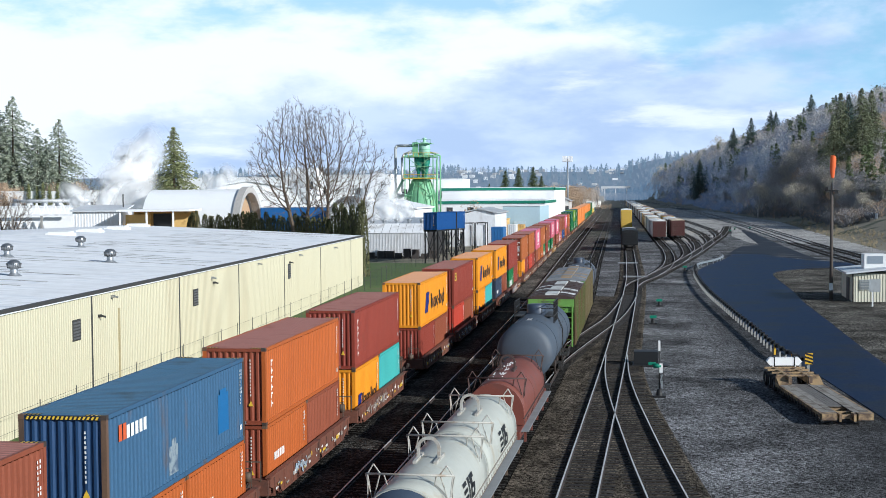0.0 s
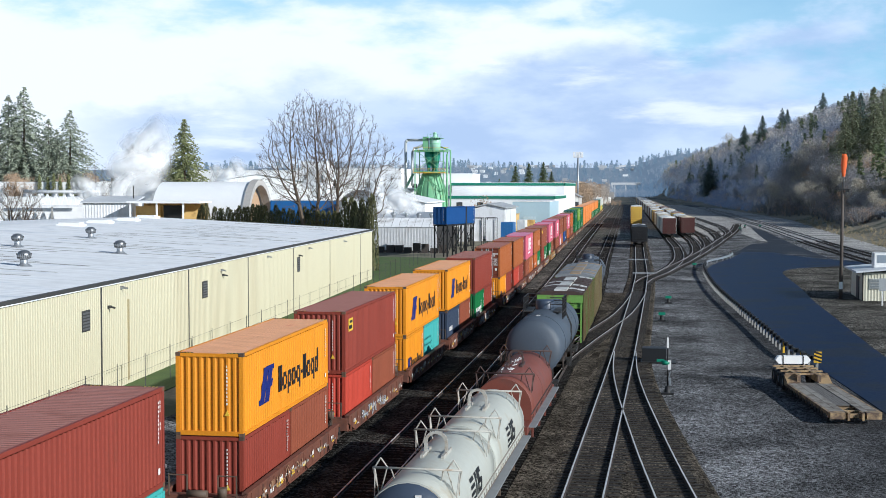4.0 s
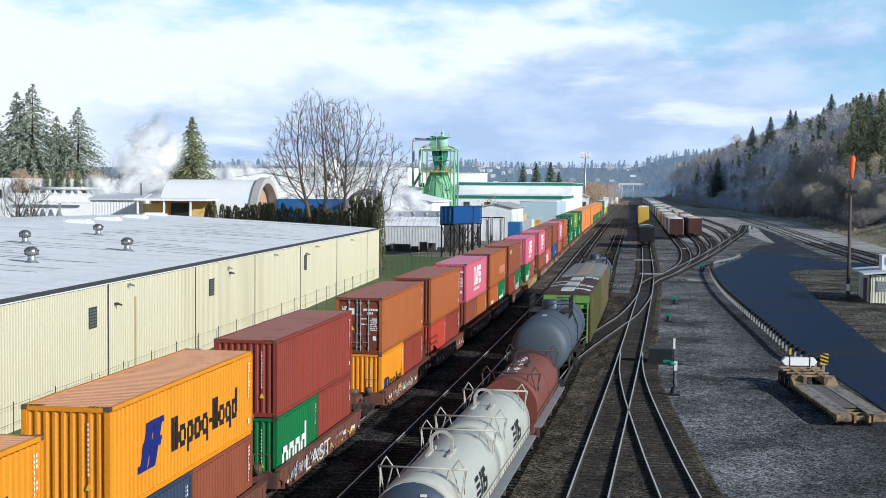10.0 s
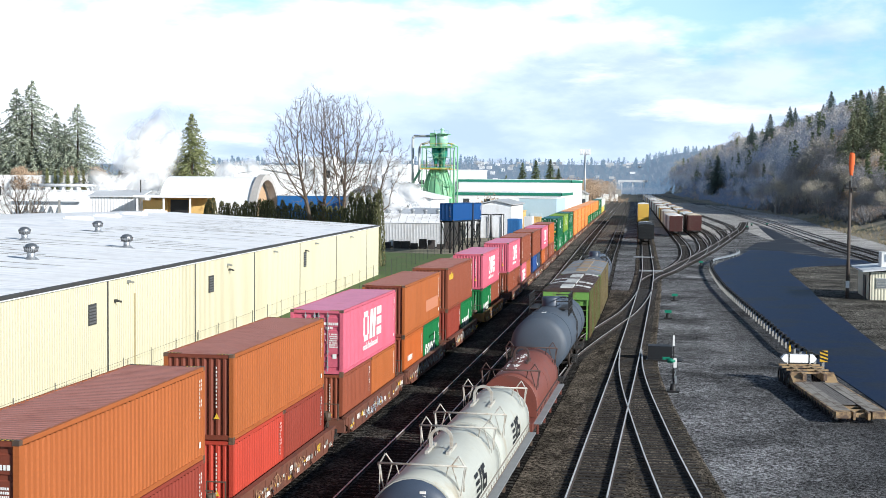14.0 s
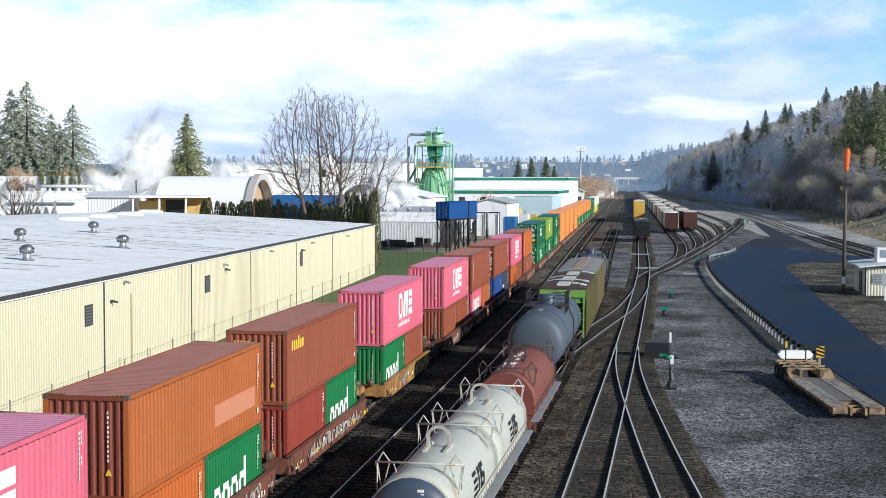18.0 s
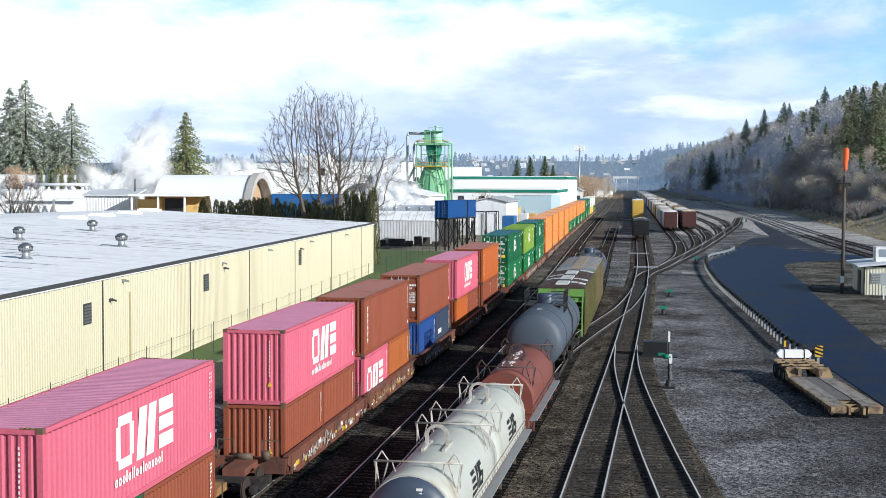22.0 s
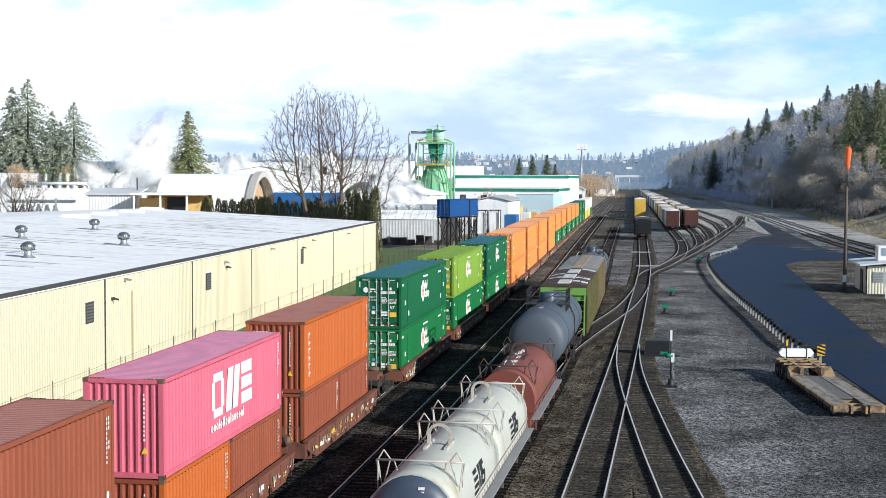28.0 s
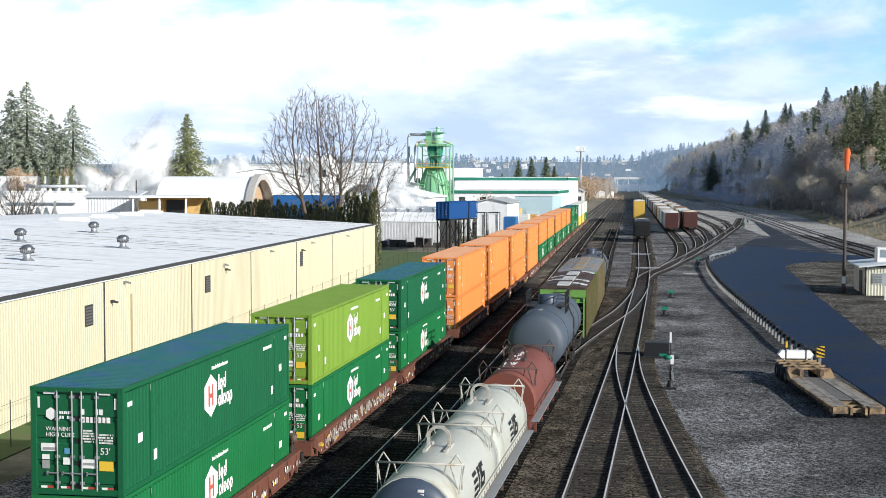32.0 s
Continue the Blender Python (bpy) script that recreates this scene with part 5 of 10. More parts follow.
COLOURS = {
    "blue": paint("blue_container", (0.045, 0.105, 0.19), (0.10, 0.075, 0.06), (0.57, 0.74)),
    "orange": paint("orange_container", (0.39, 0.098, 0.022), (0.24, 0.075, 0.035)),
    "rust": paint("brown_container", (0.225, 0.064, 0.033), (0.14, 0.042, 0.027)),
    "ochre": paint("ochre_brown_container", (0.33, 0.098, 0.028), (0.24, 0.07, 0.028)),
    "maroon": paint("maroon_container", (0.22, 0.041, 0.026), (0.14, 0.036, 0.022)),
    "red": paint("red_container", (0.40, 0.05, 0.03), (0.22, 0.05, 0.04)),
    "amber": paint("amber_container", (0.66, 0.245, 0.010), (0.46, 0.15, 0.02), (0.68, 0.85)),
    "pink": paint("pink_container", (0.53, 0.115, 0.168), (0.42, 0.12, 0.15), (0.68, 0.85)),
    "green": paint("green_container", (0.012, 0.135, 0.040), (0.015, 0.085, 0.03), (0.66, 0.82)),
    "dkgreen": paint("deep_green_container", (0.009, 0.098, 0.038), (0.01, 0.06, 0.028), (0.66, 0.82)),
    "lime": paint("light_green_container", (0.175, 0.29, 0.035), (0.12, 0.2, 0.04), (0.66, 0.82)),
    "teal": paint("teal_container", (0.07, 0.36, 0.34), (0.12, 0.16, 0.14)),
    "navy": paint("dark_grey_blue_container", (0.035, 0.05, 0.085), (0.06, 0.05, 0.05)),
    "cobalt": paint("cobalt_container", (0.02, 0.06, 0.22), (0.06, 0.05, 0.06)),
    "tangerine": paint("tangerine_container", (0.70, 0.235, 0.06), (0.55, 0.2, 0.07), (0.68, 0.85)),
    "pale": paint("pale_container", (0.62, 0.63, 0.58), (0.45, 0.42, 0.32)),
    "yellow": paint("yellow_container", (0.66, 0.50, 0.10), (0.4, 0.25, 0.08)),
    "roof_red": paint("faded_red_roof", (0.33, 0.15, 0.125), (0.21, 0.085, 0.065), (0.5, 0.75), 0.7),
    "roof_orange": paint("faded_orange_roof", (0.70, 0.36, 0.20), (0.5, 0.14, 0.08), (0.6, 0.8), 0.7),
    "roof_blue": paint("faded_blue_roof", (0.07, 0.15, 0.24), (0.05, 0.09, 0.13), (0.5, 0.7), 0.6),
    # blue patches put the sky's reflection into the green roof colour
    "roof_green": paint("sky_tinted_green_roof", (0.02, 0.13, 0.13), (0.03, 0.10, 0.19), (0.46, 0.60), 0.5),
    "roof_pink": paint("faded_pink_roof", (0.52, 0.22, 0.33), (0.45, 0.19, 0.26), (0.58, 0.75), 0.7),
}
END_TONE = {"ochre": paint("red_brown_end", (0.17, 0.045, 0.026), (0.10, 0.032, 0.022)), "orange": paint("dull_red_end", (0.22, 0.055, 0.028), (0.13, 0.036, 0.024)),
            "blue": paint("navy_end", (0.018, 0.052, 0.13), (0.04, 0.05, 0.06), (0.64, 0.8))}   # containers of these three colours have ends darker than their sides
RUSTY_EDGE = paint("rusty_edge", (0.14, 0.085, 0.055), (0.05, 0.04, 0.035), (0.45, 0.6))
NAMES = {"blue": "blue", "orange": "faded orange", "rust": "rust-brown", "ochre": "ochre-brown", "maroon": "dark maroon", "red": "bright red", "amber": "amber-yellow",
         "pink": "bright pink", "green": "green", "dkgreen": "deep green", "lime": "light green", "teal": "teal", "navy": "dark blue-grey", "cobalt": "cobalt blue",
         "tangerine": "bright orange", "pale": "pale grey", "yellow": "yellow"}
# place of the front end along the track at the start, size, upper colour, upper mark, doors towards the camera, lower colours and marks
STACKS = [
    (0.9, "40", "rust", None, 0, ("rust", None), ("rust", None)),
    (16.6, "40", "rust", None, 0, ("orange", None), ("rust", None)),
    (32.3, "40", "blue", "blue_marks", 0, ("orange", None), ("orange", "small_white")),
    (47.2, "40", "orange", "column", 0, ("orange", "small_white"), ("rust", None)),
    (62.8, "40", "maroon", "column", 0, ("amber", "long_word"), ("teal", None)),
    (82.5, "40", "amber", "long_word", 0, ("maroon", None), ("rust", None)),
    (98.0, "40", "maroon", "yellow_box", 0, ("red", None), ("rust", None)),
    (113.4, "40", "amber", "long_word", 0, ("amber", "long_word"), ("teal", None)),
    (129.3, "40", "amber", "long_word", 0, ("navy", "small_white"), ("rust", None)),
    (144.5, "40", "maroon", None, 0, ("green", "green_word"), ("maroon", None)),
    (163.5, "40", "ochre", None, 1, ("amber", "long_word"), ("maroon", None)),
    (178.5, "40", "ochre", None, 0, ("red", None), ("maroon", None)),
    (194.1, "40", "pink", "pink", 1, ("rust", None), ("ochre", None)),
    (208.9, "40", "ochre", "patch", 0, ("orange", "small_white"), ("green", "green_word")),
    (224.5, "40", "rust", "yellow_word", 0, ("maroon", None), ("green", "green_word")),
    (243.0, "40", "pink", "pink", 0, ("green", "green_word"), ("rust", None)),
    (263.4, "40", "pink", "pink", 0, ("rust", None), ("rust", None)),
    (277.7, "40", "rust", "column", 0, ("pink", "pink"), ("ochre", None)),
    (293.4, "40", "rust", None, 1, ("cobalt", None), ("navy", "small_white")),
    (309.1, "40", "pink", "pink", 0, ("orange", None), ("rust", None)),
    (324.6, "40", "orange", "column", 0, ("rust", None), ("rust", None)),
    (345.1, "53", "dkgreen", "domestic", 1, ("green", "domestic"), None),
    (364.7, "53", "lime", "domestic", 1, ("green", "domestic"), None),
    (384.3, "53", "dkgreen", "domestic", 1, ("green", "domestic"), None),
    (406.0, "53", "tangerine", None, 1, ("tangerine", None), None),
    (425.6, "53", "tangerine", None, 1, ("tangerine", None), None),
    (445.2, "53", "tangerine", None, 1, ("tangerine", None), None),
    (466.5, "53", "tangerine", None, 1, ("tangerine", None), None),
    (486.1, "53", "tangerine", None, 1, ("green", "domestic"), None),
    (505.7, "53", "tangerine", None, 1, ("green", "domestic"), None),
    (527.0, "53", "tangerine", None, 1, ("green", "domestic"), None),
    (546.6, "53", "tangerine", None, 1, ("green", "domestic"), None),
    (566.2, "53", "tangerine", None, 1, ("green", "domestic"), None),
    (587.5, "53", "green", "domestic", 1, ("green", "domestic"), None),
    (607.1, "53", "dkgreen", "domestic", 1, ("green", "domestic"), None),
    (626.7, "53", "pale", None, 1, ("yellow", None), None),
    (648.0, "53", "pale", None, 1, ("yellow", None), None),
    (666.6, "53", "pale", None, 1, ("green", "domestic"), None),
]
ROOFS = {"blue": "roof_blue", "orange": "roof_red", "rust": "roof_red", "ochre": "roof_red", "maroon": "roof_red", "amber": "roof_orange", "tangerine": "roof_orange",
         "dkgreen": "roof_green", "green": "roof_green", "pink": "roof_pink"}
MOVERS = []   # (thing, distance along the track of its middle at the start, height)
SPEED = 9.77


def build_train():
    gaps = [s[0] for s in STACKS]
    for i, (front, kind, up, mark, doors, low_a, low_b) in enumerate(STACKS):
        L = {"40": 12.19, "53": 16.15}[kind]
        mid = front + L / 2
        nxt = gaps[i + 1] + {"40": 12.19, "53": 16.15}[STACKS[i + 1][1]] / 2 if i + 1 < len(gaps) else mid + 19.6
        prev = gaps[i - 1] + {"40": 12.19, "53": 16.15}[STACKS[i - 1][1]] / 2 if i else mid - 15.4
        odd = i == 15
        car = well_car(L + 0.3, WELL_YELLOW if odd else WELL_RED,
                       "faded yellow well wagon under stacked containers" if odd else "oxide-red well wagon with painted scrawls on its side sill",
                       i, (nxt - prev) / 2 + 0.05)
        MOVERS.append((car, mid, 0.0))
        base = 0.33
        roof = lambda k: COLOURS.get(ROOFS.get(k, k), COLOURS[k])
        if kind == "40":
            for (k, mk), dy in ((low_a, -3.07), (low_b, 3.07)):
                c = container("20", COLOURS[k], "%s corrugated container in the well of a wagon" % NAMES[k], mk, roof=roof(k), end=END_TONE.get(k))
                MOVERS.append((c, mid + dy, base))
            top = base + 2.595
        else:
            k, mk = low_a
            c = container("53", COLOURS[k], "long %s container in the well of a wagon" % NAMES[k], mk, True, roof=roof(k))
            MOVERS.append((c, mid, base))
            top = base + 2.9
        c = container(kind, COLOURS[up], "%s corrugated container stacked on a lower container" % NAMES[up], mark, bool(doors), roof=roof(up), end=END_TONE.get(up), edge=RUSTY_EDGE if up == "blue" else None, strip=up == "blue")
        MOVERS.append((c, mid, top))


build_train()


def on_track(s, z):
    """Pose on the train's track at the distance s from the bridge."""
    d = bend(s + 1) - bend(s - 1)
    return pose(TRAIN_LINE + bend(s), s, z, 0, 0, -math.degrees(math.atan2(d, 2)))


# ---- parked freight cars ----
def on_line(line, y, z=0.0):
    x, turn = along(line, y)
    return pose(x, y, z, 0, 0, turn)


COIL_WHITE = surface("white_hood_paint", (0.43, 0.44, 0.395), 0.5, 0, (0.36, 0.32, 0.24), (0.54, 0.70), scale=0.9, fine=10, vary=0.1, bump=0.03, streak=0.4)
HOOD_BROWN = surface("brown_hood_paint", (0.17, 0.048, 0.032), 0.6, 0, (0.12, 0.05, 0.04), (0.5, 0.7), scale=0.9, fine=12, vary=0.2, bump=0.06)
SLATE = surface("slate_blue_paint", (0.045, 0.062, 0.095), 0.45, vary=0.15, bump=0.03)
TANK_GREY = surface("grey_tank_paint", (0.06, 0.077, 0.103), 0.6, 0, (0.06, 0.068, 0.08), (0.5, 0.72), scale=0.6, fine=9, vary=0.12, bump=0.02)


def hood_mesh(L, r=1.31, z0=1.14, top=2.98, bulge=0.0):
    """A round-topped cover: side walls that rise into a half round, closed at both ends."""
    bm = B()
    prof = [(-r, z0), (-r, top - r)] + [(-r * math.cos(a), top - r + r * math.sin(a)) for a in np.linspace(0, math.pi, 25)[1:-1]] + [(r, top - r), (r, z0)]
    prof = [(float(x), float(z)) for x, z in prof]
    rings = []
    for y in np.linspace(-L / 2, L / 2, 9):
        rings.append([bm.verts.new((x, float(y), z)) for x, z in prof])
    for a, b in zip(rings, rings[1:]):
        for k in range(len(prof) - 1):
            bm.faces.new((a[k], a[k + 1], b[k + 1], b[k])).smooth = True
    bm.faces.new(rings[0])
    bm.faces.new(rings[-1][::-1])
    return bm


def hood(parent, y, L, material, frame_material, ribs=3, loop=True, logo=False, face=None, front_frames=(0.0, 1.0)):
    h = part("hood", hood_mesh(L), material, parent, at=pose(0, y, 0))
    r, top = 1.31, 2.98
    for k in range(ribs):         # raised bands over the hood
        q = -L / 2 + 0.08 + k * (L - 0.16) / max(1, ribs - 1)
        bm = B()
        pts = [(-r - .012, 1.2)] + [(-(r + .012) * math.cos(a), top - r + (r + .012) * math.sin(a)) for a in np.linspace(0, math.pi, 21)] + [(r + .012, 1.2)]
        va = [bm.verts.new((float(x), q - 0.05, float(z))) for x, z in pts]
        vb = [bm.verts.new((float(x), q + 0.05, float(z))) for x, z in pts]
        vc = [bm.verts.new((float(x) * .97, q - 0.05, float(z) - .04)) for x, z in pts]
        vd = [bm.verts.new((float(x) * .97, q + 0.05, float(z) - .04)) for x, z in pts]
        for i in range(len(pts) - 1):
            bm.faces.new((va[i], va[i + 1], vb[i + 1], vb[i]))
            bm.faces.new((va[i], vc[i], vc[i + 1], va[i + 1]))
            bm.faces.new((vb[i], vb[i + 1], vd[i + 1], vd[i]))
        part("band", bm, material, h)
    for q in (-L / 2 + (1.3 if L < 9.5 else 0.85), L / 2 - (1.3 if L < 9.5 else 0.85)):    # lifting guides: a cross bar on two triangular frames
        bm = B()
        tube(bm, (-1.36, q, 3.12), (1.36, q, 3.12), 0.036, seg=8)
        for s in (-1, 1):
            for a, b in (((1.36, 3.12), (1.2, 2.35)), ((0.92, 3.12), (1.14, 2.35)), ((1.3, 3.12), (1.12, 3.42)), ((0.9, 3.12), (1.12, 3.42)), ((0.8, 3.1), (0.72, 2.75))):
                tube(bm, (s * a[0], q, a[1]), (s * b[0], q + (0.0 if b[1] > 3 else 0.12), b[1]), 0.024, seg=6)
            for dq in (-0.28, 0.28):
                tube(bm, (s * 1.3, q, 3.12), (s * 1.24, q + dq, 2.3), 0.02, seg=6)
        part("lifting_frame", bm, frame_material, h)
    if loop:
        bm = B()
        n = 14
        pts = [Vector((0.34 * math.cos(a), 0, 3.3 + 0.34 * math.sin(a))) for a in np.linspace(0, math.pi, n)]
        pts = [Vector((0.34, 0, 2.95))] + pts + [Vector((-0.34, 0, 2.95))]
        for a, b in zip(pts, pts[1:]):
            bar(bm, a, b, 0.1, 0.1)
        for s in (-1, 1):
            box(bm, s * 0.34 - 0.05, -0.75, 2.90, s * 0.34 + 0.05, 0.75, 3.03)
        part("lifting_loop", bm, frame_material, h)
    bm = B()
    for s in (-1, 1):
        for k in range(int(L / 0.6)):
            box(bm, s * r - 0.05, -L / 2 + 0.3 + k * 0.6, 1.15, s * r + 0.025, -L / 2 + 0.36 + k * 0.6, 1.30)
        box(bm, s * r - 0.03, -L / 2, 1.42, s * r + 0.035, L / 2, 1.47)
    tagged(part("clamp_strip", bm, STEEL if material is HOOD_BROWN else surface("grey_clamps", (0.24, 0.22, 0.19), 0.7), h), kind="stuff")
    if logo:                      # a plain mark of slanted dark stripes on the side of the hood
        bm = B()
        def on_hood(y1, z1, lift):
            dz = z1 - (top - r)
            rr = r + 0.008
            return bm.verts.new(((rr if dz < 0 else math.sqrt(max(0.0, rr * rr - dz * dz))) + lift, y1, z1))

        def patch(y1, z1, w, hh, slant):
            """A slanted patch bent round the hood in narrow strips."""
            n = max(1, int(math.ceil(hh / 0.07)))
            rows = [(on_hood(y1 + slant * i / n, z1 + hh * i / n, 0.012), on_hood(y1 + w + slant * i / n, z1 + hh * i / n, 0.012)) for i in range(n + 1)]
            for (p, q), (u, v) in zip(rows, rows[1:]):
                bm.faces.new((p, q, v, u))

        for k in range(4):        # long thin bars behind a heavier block
            patch(-0.95 + k * 0.10, 1.56 + k * 0.20, 0.80 - 0.05 * k, 0.11, 0.06)
        for y1, z1, w, hh in ((0.0, 1.56, 0.20, 0.72), (0.42, 1.56, 0.20, 0.72), (0.24, 2.10, 0.30, 0.18), (0.72, 1.56, 0.52, 0.15), (1.02, 1.56, 0.20, 0.42), (0.72, 1.86, 0.44, 0.14), (0.76, 1.86, 0.18, 0.42), (0.86, 2.15, 0.52, 0.14)):
            patch(y1, z1, w, hh, hh * 0.45)
        tagged(part("emblem", bm, BLACK, h), kind="stuff")
    if face:
        bm = B()
        rings = []
        for k, (f, d) in enumerate(((1.0, 0.0), (0.94, -0.16), (0.75, -0.30), (0.4, -0.38), (0.05, -0.40))):
            rings.append([bm.verts.new((f * r * math.cos(a), -L / 2 + d - 0.01, top - r - 0.15 + (f * (r + .15 if math.sin(a) > 0 else 0.55)) * math.sin(a))) for a in np.linspace(0, math.tau, 29)[:-1]])
        for a, b in zip(rings, rings[1:]):
            for i in range(28):
                bm.faces.new((a[i], a[(i + 1) % 28], b[(i + 1) % 28], b[i])).smooth = True
        cap = part("end_cap", bm, face, h, "slate-blue domed end")
        bm = B()
        for k in range(7):
            box(bm, 0.25 + (k % 2) * 0.02, -L / 2 - 0.30, 2.62 - k * 0.12, 0.43, -L / 2 - 0.17, 2.69 - k * 0.12)
        tagged(part("code_marking", bm, MARK_WHITE, cap), kind="stuff")
    return h


def flat_body(parent, y, L, material, step=True):
    bm = B()
    box(bm, -1.3, y - L / 2, 0.78, 1.3, y + L / 2, 1.12)
    box(bm, -0.3, y - L / 2 - 0.3, 0.68, 0.3, y + L / 2 + 0.3, 0.98)
    part("underframe", bm, material, parent)
    if step:
        for s in (-1, 1):
            bm = B()
            box(bm, s * 1.46 - 0.16, y - L / 2 + 0.6, 1.02, s * 1.46 + 0.16, y + L / 2 - 0.6, 1.07)
            part("walkway", bm, surface("grey_walkway", (0.24, 0.25, 0.26), 0.7, 0.2, vary=0.2), parent)
            bm = B()
            for k in range(5):
                yy = y - L / 2 + 0.9 + k * (L - 1.8) / 4
                box(bm, s * 1.45 - 0.05, yy - 0.05, 0.55, s * 1.45 + 0.05, yy + 0.05, 1.03)
            tagged(part("stirrups", bm, material, parent), kind="stuff")
    for e in (-1, 1):
        bogie(parent, y + e * (L / 2 - 1.9))


def coil_cars():
    c = thing("coil_wagon", "white round-hooded coil wagon with lifting frames", "railway wagon", on_line(TANK_PTS, 46.5), "parked freight wagons")
    flat_body(c, 0, 19.0, surface("car_grey_brown", (0.12, 0.085, 0.06), 0.7))
    HOOD_FRAME = surface("hood_frame_paint", (0.42, 0.41, 0.37), 0.55, 0, (0.28, 0.22, 0.16), (0.5, 0.7), scale=3, vary=0.15)
    hood(c, -4.66, 9.0, COIL_WHITE, HOOD_FRAME, 2, True, True, SLATE)
    hood(c, 4.46, 9.0, COIL_WHITE, HOOD_FRAME, 2, True, True)
    c = thing("coil_wagon", "rust-brown hooded coil wagon with worn paint marks", "railway wagon", on_line(TANK_PTS, 63.4), "parked freight wagons")
    flat_body(c, 0, 13.0, HOOD_BROWN)
    h = hood(c, 0.2, 10.2, HOOD_BROWN, surface("dark_brown_frame", (0.06, 0.035, 0.03), 0.7), 3, True)
    bm = B()
    rnd = random.Random(2)
    for k in range(30):
        y, x = rnd.uniform(-3.0, 2.4), rnd.uniform(-0.6, 0.1)
        z = 1.67 + math.sqrt(1.315 ** 2 - x * x)
        bar(bm, (x, y, z), (x + rnd.uniform(-.1, .1), y + rnd.uniform(.2, .7), z), rnd.uniform(.03, .10), 0.012)
    tagged(part("flaked_paint", bm, MARK_WHITE, h), kind="stuff")


def tank_mesh(L, r):
    bm = B()
    prof = [(-L / 2, 0.02), (-L / 2 + 0.03, 0.45 * r), (-L / 2 + 0.12, 0.76 * r), (-L / 2 + 0.26, 0.93 * r), (-L / 2 + 0.45, r)]
    prof += [(-y, q) for y, q in reversed(prof)]
    rings = [[bm.verts.new((q * math.cos(a), y, q * math.sin(a))) for a in np.linspace(0, math.tau, 37)[:-1]] for y, q in prof]
    for a, b in zip(rings, rings[1:]):
        for k in range(36):
            bm.faces.new((a[k], a[(k + 1) % 36], b[(k + 1) % 36], b[k])).smooth = True
    bm.faces.new(rings[0])
    bm.faces.new(rings[-1][::-1])
    return bm


def tank_car(y, L, material, label, r=1.56, axis=2.80):
    c = thing("tank_wagon", label, "railway wagon", on_line(TANK_PTS, y), "parked freight wagons")
    t = part("tank", tank_mesh(L, r), material, c, at=pose(0, 0, axis))
    bm = B()
    lathe(bm, [(0.0, 0.55), (0.5, 0.52), (0.56, 0.45), (0.56, -0.05)], 20)
    part("dome", bm, SLATE, t, at=pose(0, 0, r - 0.02))
    for s in (-1, 1):
        bm = B()
        for q in (-1.35, -0.81, -0.27, 0.27, 0.81, 1.35):
            bar(bm, (s * 1.15, q, r - 0.6), (s * 1.15, q, r + 0.75), 0.05)
        for z in (r + 0.35, r + 0.74):
            bar(bm, (s * 1.15, -1.35, z), (s * 1.15, 1.35, z), 0.05)
            for q in (-1.35, 1.35):
                bar(bm, (s * 0.4, q, z), (s * 1.15, q, z), 0.05)
        part("platform_rail", bm, BLACK, t)
    for s in (-1, 1):
        bm = B()
        box(bm, min(s * 0.62, s * 1.18), -1.4, r - 0.12, max(s * 0.62, s * 1.18), 1.4, r - 0.06)
        part("platform", bm, STEEL, t)
        bm = B()
        for k in range(8):
            bar(bm, (s * 1.56, -0.25, -1.5 + k * 0.36), (s * 1.56, 0.25, -1.5 + k * 0.36), 0.03)
        for q in (-0.25, 0.25):
            bar(bm, (s * 1.56, q, -1.9), (s * 1.56, q, 0.6), 0.04)
            bar(bm, (s * 1.56, q, 0.6), (s * 1.18, q, r - .1), 0.04)
        part("ladder", bm, STEEL, t)
    for q in (-L * 0.3, L * 0.3):
        bm = B()
        for a, b in zip(np.linspace(0, math.tau, 37), np.linspace(0, math.tau, 37)[1:]):
            pa, pb = Vector(((r + .015) * math.cos(a), q, (r + .015) * math.sin(a))), Vector(((r + .015) * math.cos(b), q, (r + .015) * math.sin(b)))
            bar(bm, pa, pb, 0.16, 0.03)
        part("band", bm, material, t)
    bm = B()
    for q, w in ((-L * 0.33, 0.9), (-L * .30, 0.5)):
        box(bm, -0.1, q, r + 0.003, 0.15, q + w, r + 0.006)
    tagged(part("code_marking", bm, MARK_WHITE, t), kind="stuff")
    bm = B()
    box(bm, -0.35, -L / 2 - 0.5, 0.75, 0.35, L / 2 + 0.5, 1.15)
    for e in (-1, 1):
        box(bm, -1.4, e * (L / 2 - 0.2) - 0.4, 0.95, 1.4, e * (L / 2 - 0.2) + 0.4, 1.1)
        box(bm, -1.0, e * (L / 2 - 1.4) - 0.2, 1.1, 1.0, e * (L / 2 - 1.4) + 0.2, 1.75)
    part("underframe", bm, STEEL, c)
    for e in (-1, 1):
        bogie(c, e * (L / 2 - 1.6))


HOPPER_GREEN = surface("hopper_green", (0.10, 0.125, 0.035), 0.65, 0, (0.12, 0.07, 0.035), (0.42, 0.58), scale=0.7, fine=9, vary=0.25, bump=0.06, streak=0.3)
HOPPER_ROOF = surface("rusty_hopper_roof", (0.055, 0.034, 0.03), 0.75, 0, (0.14, 0.12, 0.11), (0.58, 0.72), scale=1.0, fine=10, vary=0.25, bump=0.08)
HATCH = surface("hatch_pale", (0.58, 0.59, 0.58), 0.6, 0, (0.25, 0.22, 0.18), (0.5, 0.7), scale=1.5, vary=0.2)


